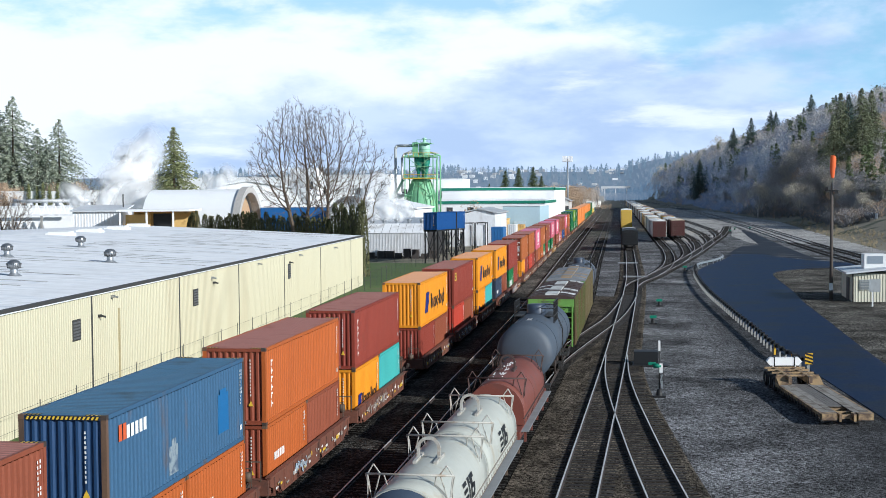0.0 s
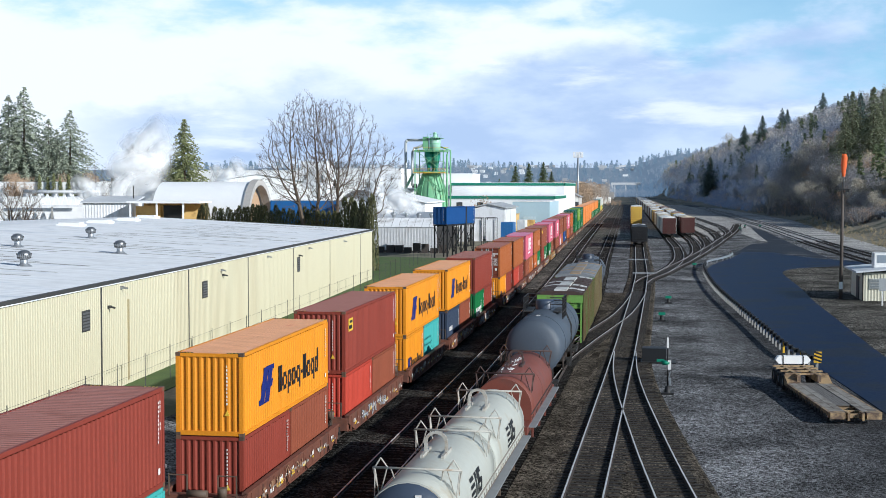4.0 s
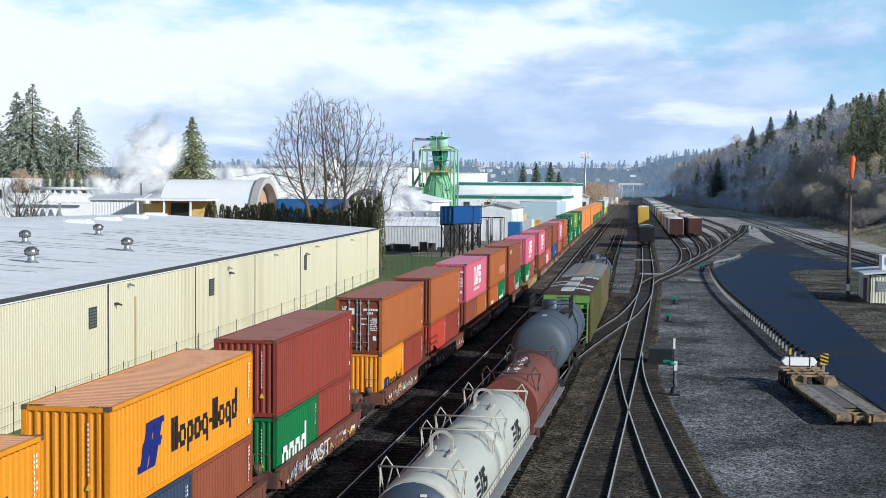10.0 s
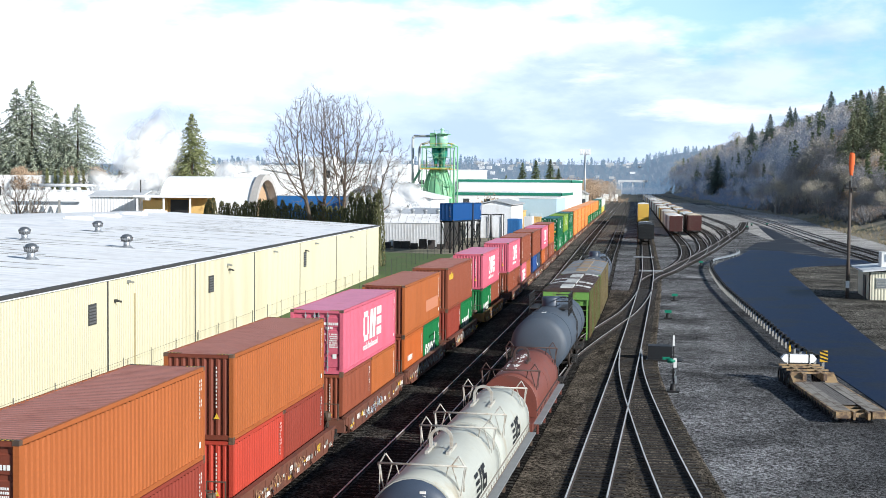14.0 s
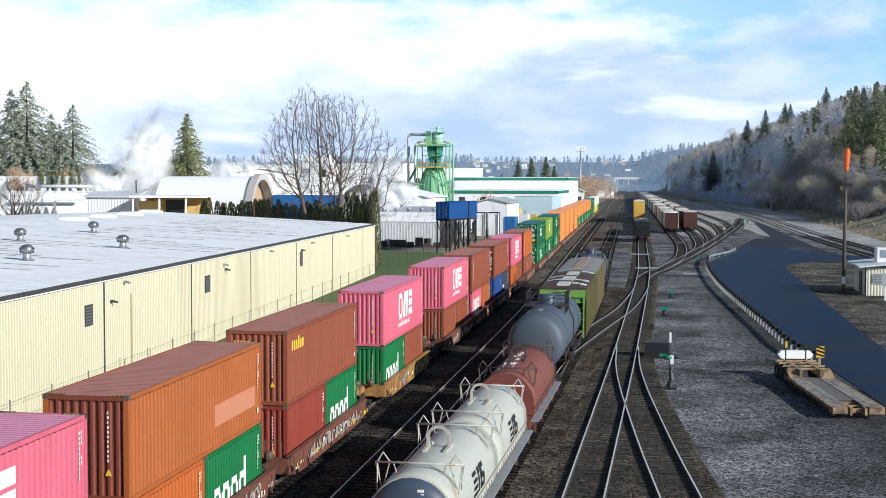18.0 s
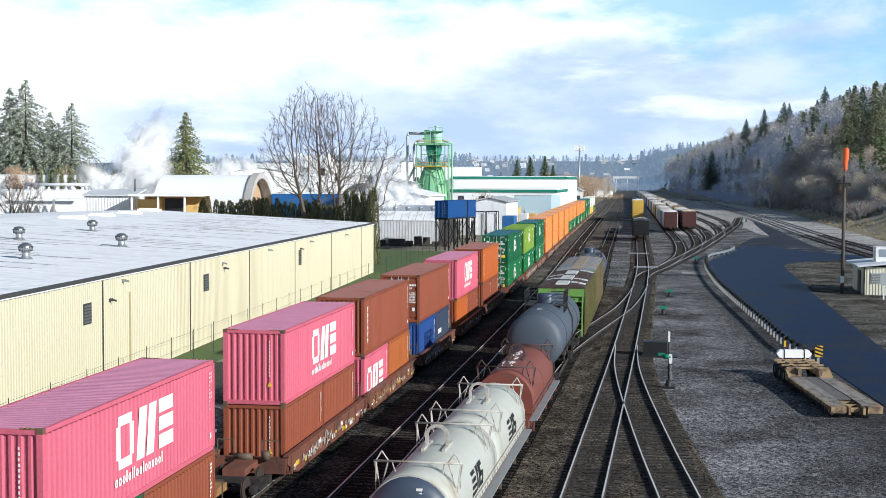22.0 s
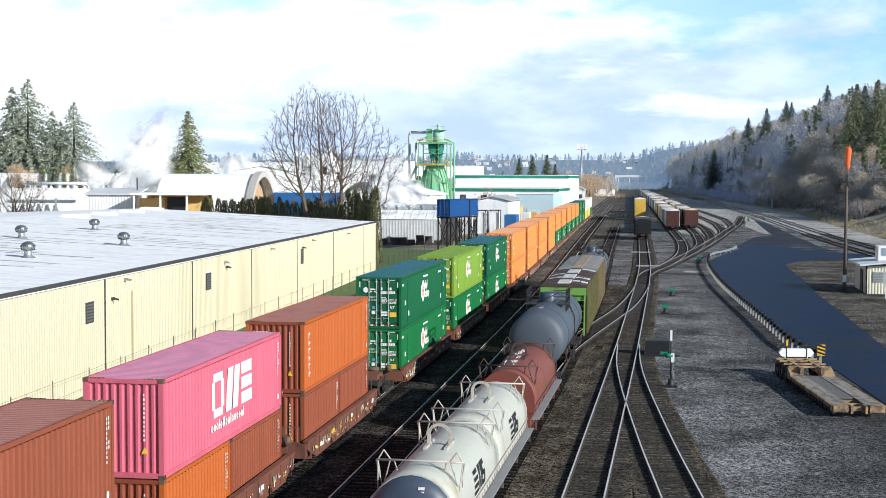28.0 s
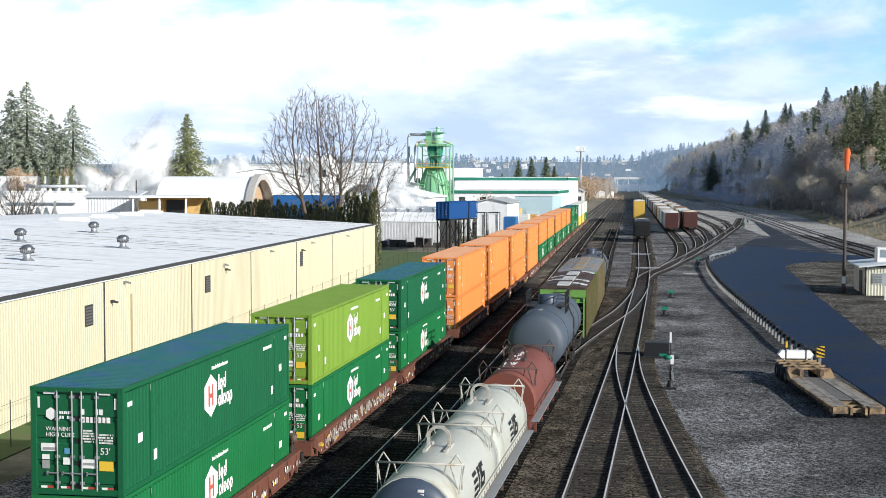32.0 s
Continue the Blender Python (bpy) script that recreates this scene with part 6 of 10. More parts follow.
def hopper(y, L, side, roof, hatch, label, line=None, top=4.45):
    c = thing("hopper_wagon", label, "railway wagon", on_line(line or TANK_PTS, y), "parked freight wagons")
    w = 1.56
    end_paint = surface("end_green", (0.14, 0.30, 0.06), 0.6, 0, (0.12, 0.09, 0.04), (0.56, 0.7), vary=0.15)
    for s in (-1, 1):
        bm = B()
        n = int(L / 0.95)
        box(bm, s * w - 0.05, -L / 2 + 0.6, 1.15, s * w + 0.03, L / 2 - 0.6, top - 0.2)
        sd = part("side", bm, side, c)
        for k in range(n + 1):
            bm = B()
            q = -L / 2 + 0.62 + k * (L - 1.24) / n
            box(bm, s * w + (0.03 if s > 0 else -0.11), q - 0.06, 1.1, s * w + (0.11 if s > 0 else -0.03), q + 0.06, top - 0.15)
            part("rib", bm, side, sd)
    for e in (-1, 1):
        bm = B()
        v = [bm.verts.new(p) for p in ((-w, e * (L / 2 - 0.6), top - 0.2), (w, e * (L / 2 - 0.6), top - 0.2), (w, e * (L / 2 - 0.6), top - 1.15), (-w, e * (L / 2 - 0.6), top - 1.15))]
        bm.faces.new(v)
        part("end_sheet", bm, end_paint, c)
        bm = B()
        v = [bm.verts.new(p) for p in ((w - .05, e * (L / 2 - 0.62), top - 1.15), (-w + .05, e * (L / 2 - 0.62), top - 1.15), (-w + .05, e * (L / 2 - 3.0), 1.2), (w - .05, e * (L / 2 - 3.0), 1.2))]
        bm.faces.new(v)
        # dark steel colour stands in for the shade below the end sheet
        part("slope_sheet", bm, STEEL, c)
        bm = B()
        box(bm, -w, e * (L / 2 - 0.55) - 0.08, top - 0.75, w, e * (L / 2 - 0.55) + 0.08, top - 0.2)
        for s in (-1, 1):
            bar(bm, (s * 1.45, e * (L / 2 - 0.2), 1.0), (s * 1.45, e * (L / 2 - 0.6), top - 0.3), 0.1)
            for k in range(8):
                bar(bm, (s * 1.5, e * (L / 2 - 0.3), 1.1 + k * 0.38), (s * 1.1, e * (L / 2 - 0.3), 1.1 + k * 0.38), 0.03)
        part("end_frame", bm, end_paint, c)
    bm = B()
    prof = [(-w - 0.03, top - 0.22), (-w - 0.03, top - 0.14), (-0.8, top + 0.02), (0.8, top + 0.02), (w + 0.03, top - 0.14), (w + 0.03, top - 0.22)]
    a = [bm.verts.new((x, -L / 2 + 0.45, z)) for x, z in prof]
    b = [bm.verts.new((x, L / 2 - 0.45, z)) for x, z in prof]
    for k in range(5):
        bm.faces.new((a[k], a[k + 1], b[k + 1], b[k]))
    bm.faces.new(a)
    bm.faces.new(b[::-1])
    r = part("roof", bm, roof, c)
    n = int((L - 1.6) / 1.3)
    for k in range(n):
        bm = B()
        q = -L / 2 + 0.9 + k * (L - 1.8) / n
        box(bm, -0.42, q, top + 0.02, 0.42, q + (L - 1.8) / n - 0.08, top + 0.12)
        part("hatch", bm, roof if k % 4 == 2 else hatch, r)
    for s in (-1, 1):             # roof sheets between seams, with pale patches where the rust has not come through
        for k in range(9):
            q = -L / 2 + 0.55 + k * (L - 1.1) / 9
            bm = B()
            for x0, x1 in ((0.50, 0.98), (1.04, 1.52)):
                v = [bm.verts.new((s * x, yy, top + 0.035 - max(0.0, x - 0.8) * 0.21 + 0.014)) for x, yy in ((x0, q + 0.06), (x1, q + 0.06), (x1, q + (L - 1.1) / 9 - 0.06), (x0, q + (L - 1.1) / 9 - 0.06))]
                bm.faces.new(v if s > 0 else v[::-1])
            part("roof_sheet", bm, hatch if (k * 5 + (s > 0) * 3) % 7 in (1, 4) else roof, r)
            bm = B()
            bar(bm, (s * 0.46, q, top + 0.05), (s * 0.86, q, top + 0.035), 0.05, 0.05)
            bar(bm, (s * 0.84, q, top + 0.035), (s * 1.58, q, top - 0.115), 0.05, 0.05)
            part("roof_seam", bm, roof, r)
    bm = B()
    for q in np.linspace(-L / 2 + 3.2, L / 2 - 3.2, 3):
        v0 = [bm.verts.new((x * 1.4, float(q) + y * 1.5, 1.6)) for x, y in ((-1, -1), (1, -1), (1, 1), (-1, 1))]
        v1 = [bm.verts.new((x * 0.5, float(q) + y * 0.4, 0.45)) for x, y in ((-1, -1), (1, -1), (1, 1), (-1, 1))]
        for k in range(4):
            bm.faces.new((v0[k], v0[(k + 1) % 4], v1[(k + 1) % 4], v1[k]))
        bm.faces.new(v1)
        bm.faces.new(v0)
    box(bm, -0.3, -L / 2 - 0.2, 0.72, 0.3, L / 2 + 0.2, 1.1)
    part("chute_row", bm, side, c)
    bm = B()
    plate(bm, -L * 0.3, 2.6, -L * 0.3 + 1.0, 3.5, x=w + 0.032)
    plate(bm, L * 0.1, 2.9, L * 0.1 + 1.6, 3.3, x=w + 0.032)
    tagged(part("code_marking", bm, MARK_WHITE, c), kind="stuff")
    for e in (-1, 1):
        bogie(c, e * (L / 2 - 1.7))


coil_cars()
tank_car(78.6, 14.6, TANK_GREY, "dull grey tank wagon with a dark dome and platform")
hopper(97.6, 16.2, HOPPER_GREEN, HOPPER_ROOF, HATCH, "old green covered hopper with a rusty roof")
hopper(115.2, 17.2, surface("hopper_olive", (0.16, 0.13, 0.06), 0.65, 0, (0.12, 0.08, 0.05), (0.5, 0.65), scale=0.7, vary=0.25, streak=0.3),
       surface("pale_grey_roof", (0.20, 0.215, 0.235), 0.6, 0, (0.2, 0.2, 0.2), (0.5, 0.7), vary=0.15), surface("tan_hatch", (0.30, 0.22, 0.14), 0.7, vary=0.2),
       "olive covered hopper with a pale grey roof", top=4.5)
tank_car(133.6, 15.6, surface("dark_tank_paint", (0.07, 0.08, 0.10), 0.42, vary=0.15), "dark grey tank wagon with ladders and a domed top")


BOX_ROOFS = {}


def boxcar(line, y, side, roof, label, L=15.6, top=4.55, ribs=True, end=None):
    c = thing("boxcar", label, "railway wagon", on_line(line, y), "wagons on the storage tracks")
    w = 1.5
    key = (round(L, 1), top)
    if key not in BOX_ROOFS:
        bm = B()
        box(bm, -w, -L / 2, 1.0, w, L / 2, top - 0.25)
        m_body = mesh_of("body", bm, STEEL)
        bm = B()
        prof = [(-w - 0.04, top - 0.27), (-w - 0.04, top - 0.2), (0, top), (w + 0.04, top - 0.2), (w + 0.04, top - 0.27)]
        a = [bm.verts.new((x, -L / 2 - 0.06, z)) for x, z in prof]
        b = [bm.verts.new((x, L / 2 + 0.06, z)) for x, z in prof]
        for k in range(4):
            bm.faces.new((a[k], a[k + 1], b[k + 1], b[k]))
        bm.faces.new(a)
        bm.faces.new(b[::-1])
        m_roof = mesh_of("roof", bm, STEEL)
        bm = B()
        box(bm, -0.02, -0.05, 1.0, 0.07, 0.05, top - 0.27)
        m_rib = mesh_of("rib", bm, STEEL)
        bm = B()
        box(bm, 0.0, -1.5, 1.05, 0.09, 1.5, top - 0.35)
        m_door = mesh_of("door", bm, STEEL)
        bm = B()
        for k in range(8):
            z = 1.15 + k * (top - 1.6) / 8
            box(bm, -w + 0.12, -0.10, z, w - 0.12, 0.0, z + 0.2)
        m_end = mesh_of("ribbed_end", bm, STEEL)
        bm = B()
        box(bm, -0.35, -L / 2 - 0.35, 0.65, 0.35, L / 2 + 0.35, 1.0)
        m_under = mesh_of("underframe", bm, STEEL)
        BOX_ROOFS[key] = (m_body, m_roof, m_rib, m_door, m_end, m_under)
    m_body, m_roof, m_rib, m_door, m_end, m_under = BOX_ROOFS[key]
    body = part("body", m_body, side, c)
    part("roof", m_roof, roof, c)
    for s in (-1, 1):
        part("door", m_door, side, c, at=pose(s * w, 0, 0, 0, 0, 0 if s > 0 else 180))
        if ribs:
            for k in range(12):
                q = -L / 2 + 0.3 + k * (L - 0.6) / 11
                if abs(q) > 1.6:
                    part("rib", m_rib, side, body, at=pose(s * w, q, 0, 0, 0, 0 if s > 0 else 180))
    e = part("ribbed_end", m_end, end or side, c, at=pose(0, -L / 2, 0))
    if end:
        bm = B()
        box(bm, -w - 0.01, -0.03, 1.0, w + 0.01, -0.005, top - 0.24)
        part("end_panel", bm, end, c, at=pose(0, -L / 2, 0))
    part("underframe", m_under, STEEL, c)
    for e in (-1, 1):
        bogie(c, e * (L / 2 - 1.7))


BOX_MATS = {
    "oxide": surface("boxcar_oxide", (0.095, 0.026, 0.021), 0.65, 0, (0.09, 0.04, 0.03), (0.5, 0.7), scale=0.8, vary=0.2, streak=0.3),
    # darker copy of the oxide: the ends' weak light is in the colour
    "end": surface("boxcar_end_dim", (0.062, 0.017, 0.014), 0.65, 0, (0.05, 0.025, 0.02), (0.5, 0.7), scale=0.8, vary=0.2, streak=0.3),
    "grey": surface("boxcar_grey", (0.36, 0.37, 0.38), 0.6, 0, (0.24, 0.22, 0.2), (0.5, 0.7), scale=0.8, vary=0.15, streak=0.3),
    "white": surface("boxcar_white", (0.72, 0.72, 0.69), 0.55, 0, (0.4, 0.37, 0.32), (0.55, 0.75), scale=0.8, vary=0.12, streak=0.3),
    "yellow": surface("boxcar_yellow", (0.55, 0.36, 0.06), 0.6, 0, (0.35, 0.2, 0.06), (0.55, 0.75), scale=0.8, vary=0.15, streak=0.3),
    "black": surface("wagon_black", (0.007, 0.0075, 0.009), 0.6, vary=0.25),
    "brown": surface("boxcar_brown", (0.12, 0.07, 0.05), 0.65, vary=0.2),
    "tan": surface("tan_wagon_roof", (0.62, 0.53, 0.40), 0.6, 0, (0.3, 0.22, 0.16), (0.5, 0.7), scale=0.7, vary=0.2),
    "rusty": surface("rusty_wagon_roof", (0.26, 0.17, 0.13), 0.7, 0, (0.4, 0.38, 0.36), (0.55, 0.7), scale=0.7, vary=0.2),
    "roof": surface("weathered_wagon_roof", (0.80, 0.80, 0.78), 0.6, 0.0, (0.42, 0.36, 0.3), (0.52, 0.7), scale=0.7, vary=0.18),
}


def storage_line(i):
    x, y = ((-1.9, 182), (1.4, 211), (4.0, 236), (7.3, 271), (10.8, 312))[i]
    return smooth_line([(x, y), (x + 1.5, y + 17), (x + 2.3, y + 36), (x + 2.1, y + 70), (x - 0.4, y + 140), (x - 20 - 2 * i, y + 640), (x - 50, y + 1300)])


def strings():
    rnd = random.Random(11)
    for i, y0, kinds in ((0, 313.5, ("oxide", "grey", "white", "grey", "white", "brown", "yellow", "grey", "white", "oxide", "grey", "white", "brown", "grey", "white", "grey", "oxide", "grey", "white", "grey", "brown", "grey")),
                         (1, 321.5, ("oxide", "brown", "white", "yellow", "white", "grey", "brown", "white", "grey", "oxide", "white", "grey", "yellow", "grey", "brown", "white", "grey", "white", "oxide", "grey"))):
        line = storage_line(i)
        y = y0
        for k, kind in enumerate(kinds):
            boxcar(line, y, BOX_MATS[kind if k or i else "white"], BOX_MATS[("roof", "roof", "tan", "white", "roof", "rusty")[(k + 2 * i) % 6]], "%s boxcar standing on a storage track" % {"oxide": "oxide-red", "grey": "grey", "white": "dull white", "yellow": "faded yellow", "brown": "dark brown"}[kind],
                   top=4.55 if k % 3 else 4.8, ribs=k < 3, end=BOX_MATS["end"] if k == 0 else None)
            y += 17.2
        for k in range(16):
            kind = ("grey", "white", "oxide", "grey", "yellow", "white", "brown", "grey")[(k + 3 * i) % 8]
            boxcar(line, y, BOX_MATS[kind], BOX_MATS[("roof", "tan", "white", "roof", "rusty")[k % 5]], "%s boxcar far along a storage track" % {"oxide": "oxide-red", "grey": "grey", "white": "dull white", "yellow": "faded yellow", "brown": "dark brown"}[kind], ribs=False)
            y += 17.2
    boxcar(LINE_D, 267.0, BOX_MATS["black"], BOX_MATS["black"], "black high-sided wagon on the yard track", top=4.0, L=15.0)
    for k, (kind, y, top) in enumerate((("brown", 300, 3.2), ("yellow", 390, 6.3), ("white", 409, 6.1), ("black", 428, 4.0), ("white", 447, 4.6), ("white", 470, 4.6), ("grey", 490, 4.4))):
        boxcar(LINE_D, y, BOX_MATS[kind], BOX_MATS["roof"], "%s wagon on the yard track" % {"brown": "low brown", "yellow": "yellow high", "white": "white", "black": "black", "grey": "grey"}[kind], top=top, ribs=k < 2)


strings()


# ---- yard things ----
def fence_post_line(line, spacing):
    out, run = [], 0.0
    for a, b in zip(line, line[1:]):
        seg = (b - a).length
        while run < seg:
            out.append((a + (b - a) * run / seg, -math.degrees(math.atan2((b - a).x, (b - a).y))))
            run += spacing
        run -= seg
    return out


POST_GREY = surface("weathered_post", (0.30, 0.30, 0.29), 0.8, 0, (0.25, 0.23, 0.2), (0.5, 0.7), scale=3, vary=0.2)
RAIL_DARK = surface("dark_guard_rail", (0.07, 0.075, 0.085), 0.5, 0.5, vary=0.2)


def guard_rail():
    g = thing("guard_rail", "roadside guard rail on pale posts along the asphalt", "guard rail")
    line = smooth_line([(9.0, 87.5), (7.75, 96), (6.9, 110), (5.6, 131), (4.5, 151), (3.95, 170), (3.75, 187), (4.2, 200)], 2.0)
    bm = B()
    sweep(bm, offset_line(line, 0.14), [(-0.03, 0.30), (0.05, 0.34), (-0.01, 0.42), (0.05, 0.50), (-0.03, 0.56), (-0.07, 0.43)])
    part("rail_beam", bm, RAIL_DARK, g)
    bm = B()
    box(bm, -0.07, -0.07, -0.25, 0.07, 0.07, 0.52)
    post = mesh_of("post", bm, POST_GREY)
    bm = B()
    box(bm, -0.16, -0.12, 0.30, 0.16, 0.12, 0.6)
    block = mesh_of("spacer_block", bm, BLACK)
    for i, (p, turn) in enumerate(fence_post_line(line, 1.9)):
        q = part("post", post, YELLOW if i in (2, 5) else POST_GREY, g, at=pose(p.x - 0.06, p.y, 0, 0, 0, turn))
        part("spacer_block", block, BLACK, q, at=pose(0.14, 0, 0))
    g = thing("guard_rail", "pale curved end of the roadside guard rail", "guard rail")
    line = smooth_line([(4.2, 200), (5.3, 208), (7.6, 217), (9.4, 229), (9.3, 240)], 1.0)
    bm = B()
    sweep(bm, line, [(-0.05, 0.16), (0.05, 0.2), (0.0, 0.32), (0.05, 0.44), (-0.05, 0.5)])
    part("rail_beam", bm, GALV, g)
    for p, turn in fence_post_line(line, 4.0):
        part("post", post, GALV, g, at=pose(p.x, p.y, -0.14, 0, 0, turn))
    m = thing("road_marker", "yellow and black striped hazard marker on a post", "road sign", pose(8.95, 87.0, -0.2))
    bm = B()
    box(bm, -0.05, -0.05, 0, 0.05, 0.05, 1.0)
    part("post", bm, POST_GREY, m)
    bm = B()
    box(bm, -0.25, -0.08, 0.6, 0.25, -0.05, 1.32)
    board = part("board", bm, YELLOW, m)
    for k in range(3):
        bm = B()
        z = 0.72 + k * 0.23
        v = [bm.verts.new((x, -0.084, zz)) for x, zz in ((-0.25, z + 0.06), (0.25, z - 0.10), (0.25, z + 0.02), (-0.25, z + 0.18))]
        bm.faces.new(v)
        part("stripe", bm, BLACK, board)
    bm = B()
    box(bm, -0.25, -0.2, 0, 0.05, 0.3, 1.1)
    tagged(part("marker_block", bm, BLACK, at=pose(8.3, 88.2, -0.2)), "low black block beside the end of the guard rail", "block")


def trailer():
    t = thing("lowboy_trailer", "empty low flatbed trailer with a worn timber deck", "trailer", pose(7.95, 75.1, -0.2, 0, 0, 7.5))
    deck_wood = surface("weathered_deck", (0.27, 0.255, 0.23), 0.85, 0, (0.13, 0.11, 0.09), (0.46, 0.62), scale=1.4, fine=20, vary=0.3, bump=0.3, fine_stretch=(1, 0.08, 1))
    frame_tan = surface("tan_trailer_frame", (0.36, 0.25, 0.13), 0.7, 0, (0.10, 0.065, 0.045), (0.44, 0.60), scale=1.6, vary=0.3, bump=0.1)
    bm = B()
    for k in (-0.62, 0.62):
        box(bm, k - 0.09, -7.0, 0.42, k + 0.09, 3.2, 0.74)
    for s in (-1, 1):
        box(bm, s * 1.27 - 0.06, -7.0, 0.60, s * 1.27 + 0.06, 3.4, 0.80)
    for q in np.linspace(-6.9, 3.2, 11):
        box(bm, -1.27, float(q) - 0.06, 0.5, 1.27, float(q) + 0.06, 0.72)
    part("chassis", bm, frame_tan, t)
    for x0, x1 in ((-1.20, -0.78), (-0.76, -0.42), (0.42, 0.76), (0.78, 1.20)):
        bm = B()
        box(bm, x0, -6.7, 0.745, x1, 3.3, 0.80)
        part("deck_plank", bm, deck_wood, t)
    for j in range(5):
        bm = B()
        box(bm, -0.40 + j * 0.162, -4.6, 0.735, -0.40 + j * 0.162 + 0.15, 3.2, 0.775)
        part("deck_plank", bm, surface("dark_deck", (0.15, 0.14, 0.13), 0.8, 0, (0.09, 0.08, 0.075), (0.5, 0.7), scale=1.2, fine=20, vary=0.3, bump=0.3, fine_stretch=(1, 0.08, 1)), t)
    for s in (-1, 1):       # front lugs
        bm = B()
        box(bm, s * 0.36 - 0.06, -7.22, 0.42, s * 0.36 + 0.06, -6.6, 0.79)
        box(bm, s * 0.90 - 0.37, -7.2, 0.48, s * 0.90 + 0.37, -6.7, 0.805)
        part("coupling_lug", bm, frame_tan, t)
        bm = B()
        for k in range(14):
            box(bm, s * 1.33 - 0.02, -6.6 + k * 0.7, 0.45, s * 1.33 + 0.03, -6.25 + k * 0.7, 0.66)
        tagged(part("lashing_rail", bm, BLACK, t), kind="stuff")
        bm = B()          # ramp shoulder up to the rear deck
        v0 = [bm.verts.new((s * x, y, z)) for x, y, z in ((0.55, 2.7, 0.80), (1.27, 2.7, 0.80), (1.27, 3.7, 1.18), (0.55, 3.7, 1.18))]
        v1 = [bm.verts.new((v.co.x, v.co.y, 0.66)) for v in v0]
        bm.faces.new(v0)
        for k in range(4):
            bm.faces.new((v0[k], v0[(k + 1) % 4], v1[(k + 1) % 4], v1[k]))
        part("shoulder_ramp", bm, frame_tan, t)
        bm = B()
        box(bm, s * 0.58 - 0.1, 2.9, 0.7, s * 0.58 + 0.1, 7.2, 1.12)
        part("rear_beam", bm, frame_tan, t)
    for q in (3.7, 4.9, 6.1, 7.1):
        bm = B()
        box(bm, -1.22, q - 0.07, 1.04, 1.22, q + 0.07, 1.14)
        part("cross_member", bm, frame_tan, t)
    tyre_m = surface("tyre_rubber", (0.022, 0.022, 0.023), 0.85, vary=0.2, bump=0.2)
    rim_m = surface("white_wheel_rim", (0.82, 0.82, 0.80), 0.5, 0.0, vary=0.12)
    for q in (4.3, 5.5, 6.7):
        for s in (-1, 1):
            bm = B()
            lathe(bm, [(0.27, -0.26), (0.40, -0.28), (0.45, -0.2), (0.45, 0.2), (0.40, 0.28), (0.27, 0.26)], 22)
            w = part("wheel", bm, tyre_m, t, "worn dark rubber wheel", at=pose(s * 1.0, q, 0.45, 0, 90, 0))
            bm = B()
            lathe(bm, [(0.0, 0.1), (0.12, 0.12), (0.2, 0.06), (0.28, 0.22), (0.0, 0.0)], 18)
            part("rim", bm, rim_m, w, at=pose(0, 0, 0, 0 if s > 0 else 180, 0, 0))
    bm = B()
    pts = [(-1.06, 1.46), (-0.86, 1.22), (0.86, 1.22), (1.06, 1.46), (0.86, 1.70), (-0.86, 1.70)]
    a = [bm.verts.new((x, 7.1, z)) for x, z in pts]
    b = [bm.verts.new((x, 7.5, z)) for x, z in pts]
    bm.faces.new(a)
    bm.faces.new(b[::-1])
    for k in range(6):
        bm.faces.new((a[k], b[k], b[(k + 1) % 6], a[(k + 1) % 6]))
    box(bm, -0.7, 7.15, 1.1, -0.64, 7.25, 1.3)
    box(bm, 0.64, 7.15, 1.1, 0.7, 7.25, 1.3)
    tank = part("white_tank", bm, surface("clean_white", (0.80, 0.80, 0.79), 0.4, vary=0.05, bump=0.01), t, "white angular tank across the rear")
    for x in (-0.6, 0.6):
        bm = B()
        box(bm, x - 0.03, 7.08, 1.21, x + 0.03, 7.52, 1.72)
        part("strap", bm, BLACK, tank)
    return t


def lower_deck(t):
    """The middle deck lies low between the couplings and the rear wheels."""
    for ob in t.children:
        drop = 0.22 if ob.name.split(".")[0] in ("chassis", "deck_plank", "coupling_lug", "lashing_rail", "shoulder_ramp") else 0.1 if ob.name.split(".")[0] in ("rear_beam", "cross_member", "white_tank") else 0.0
        ob.matrix_basis = pose(0, 0, -drop) @ ob.matrix_basis


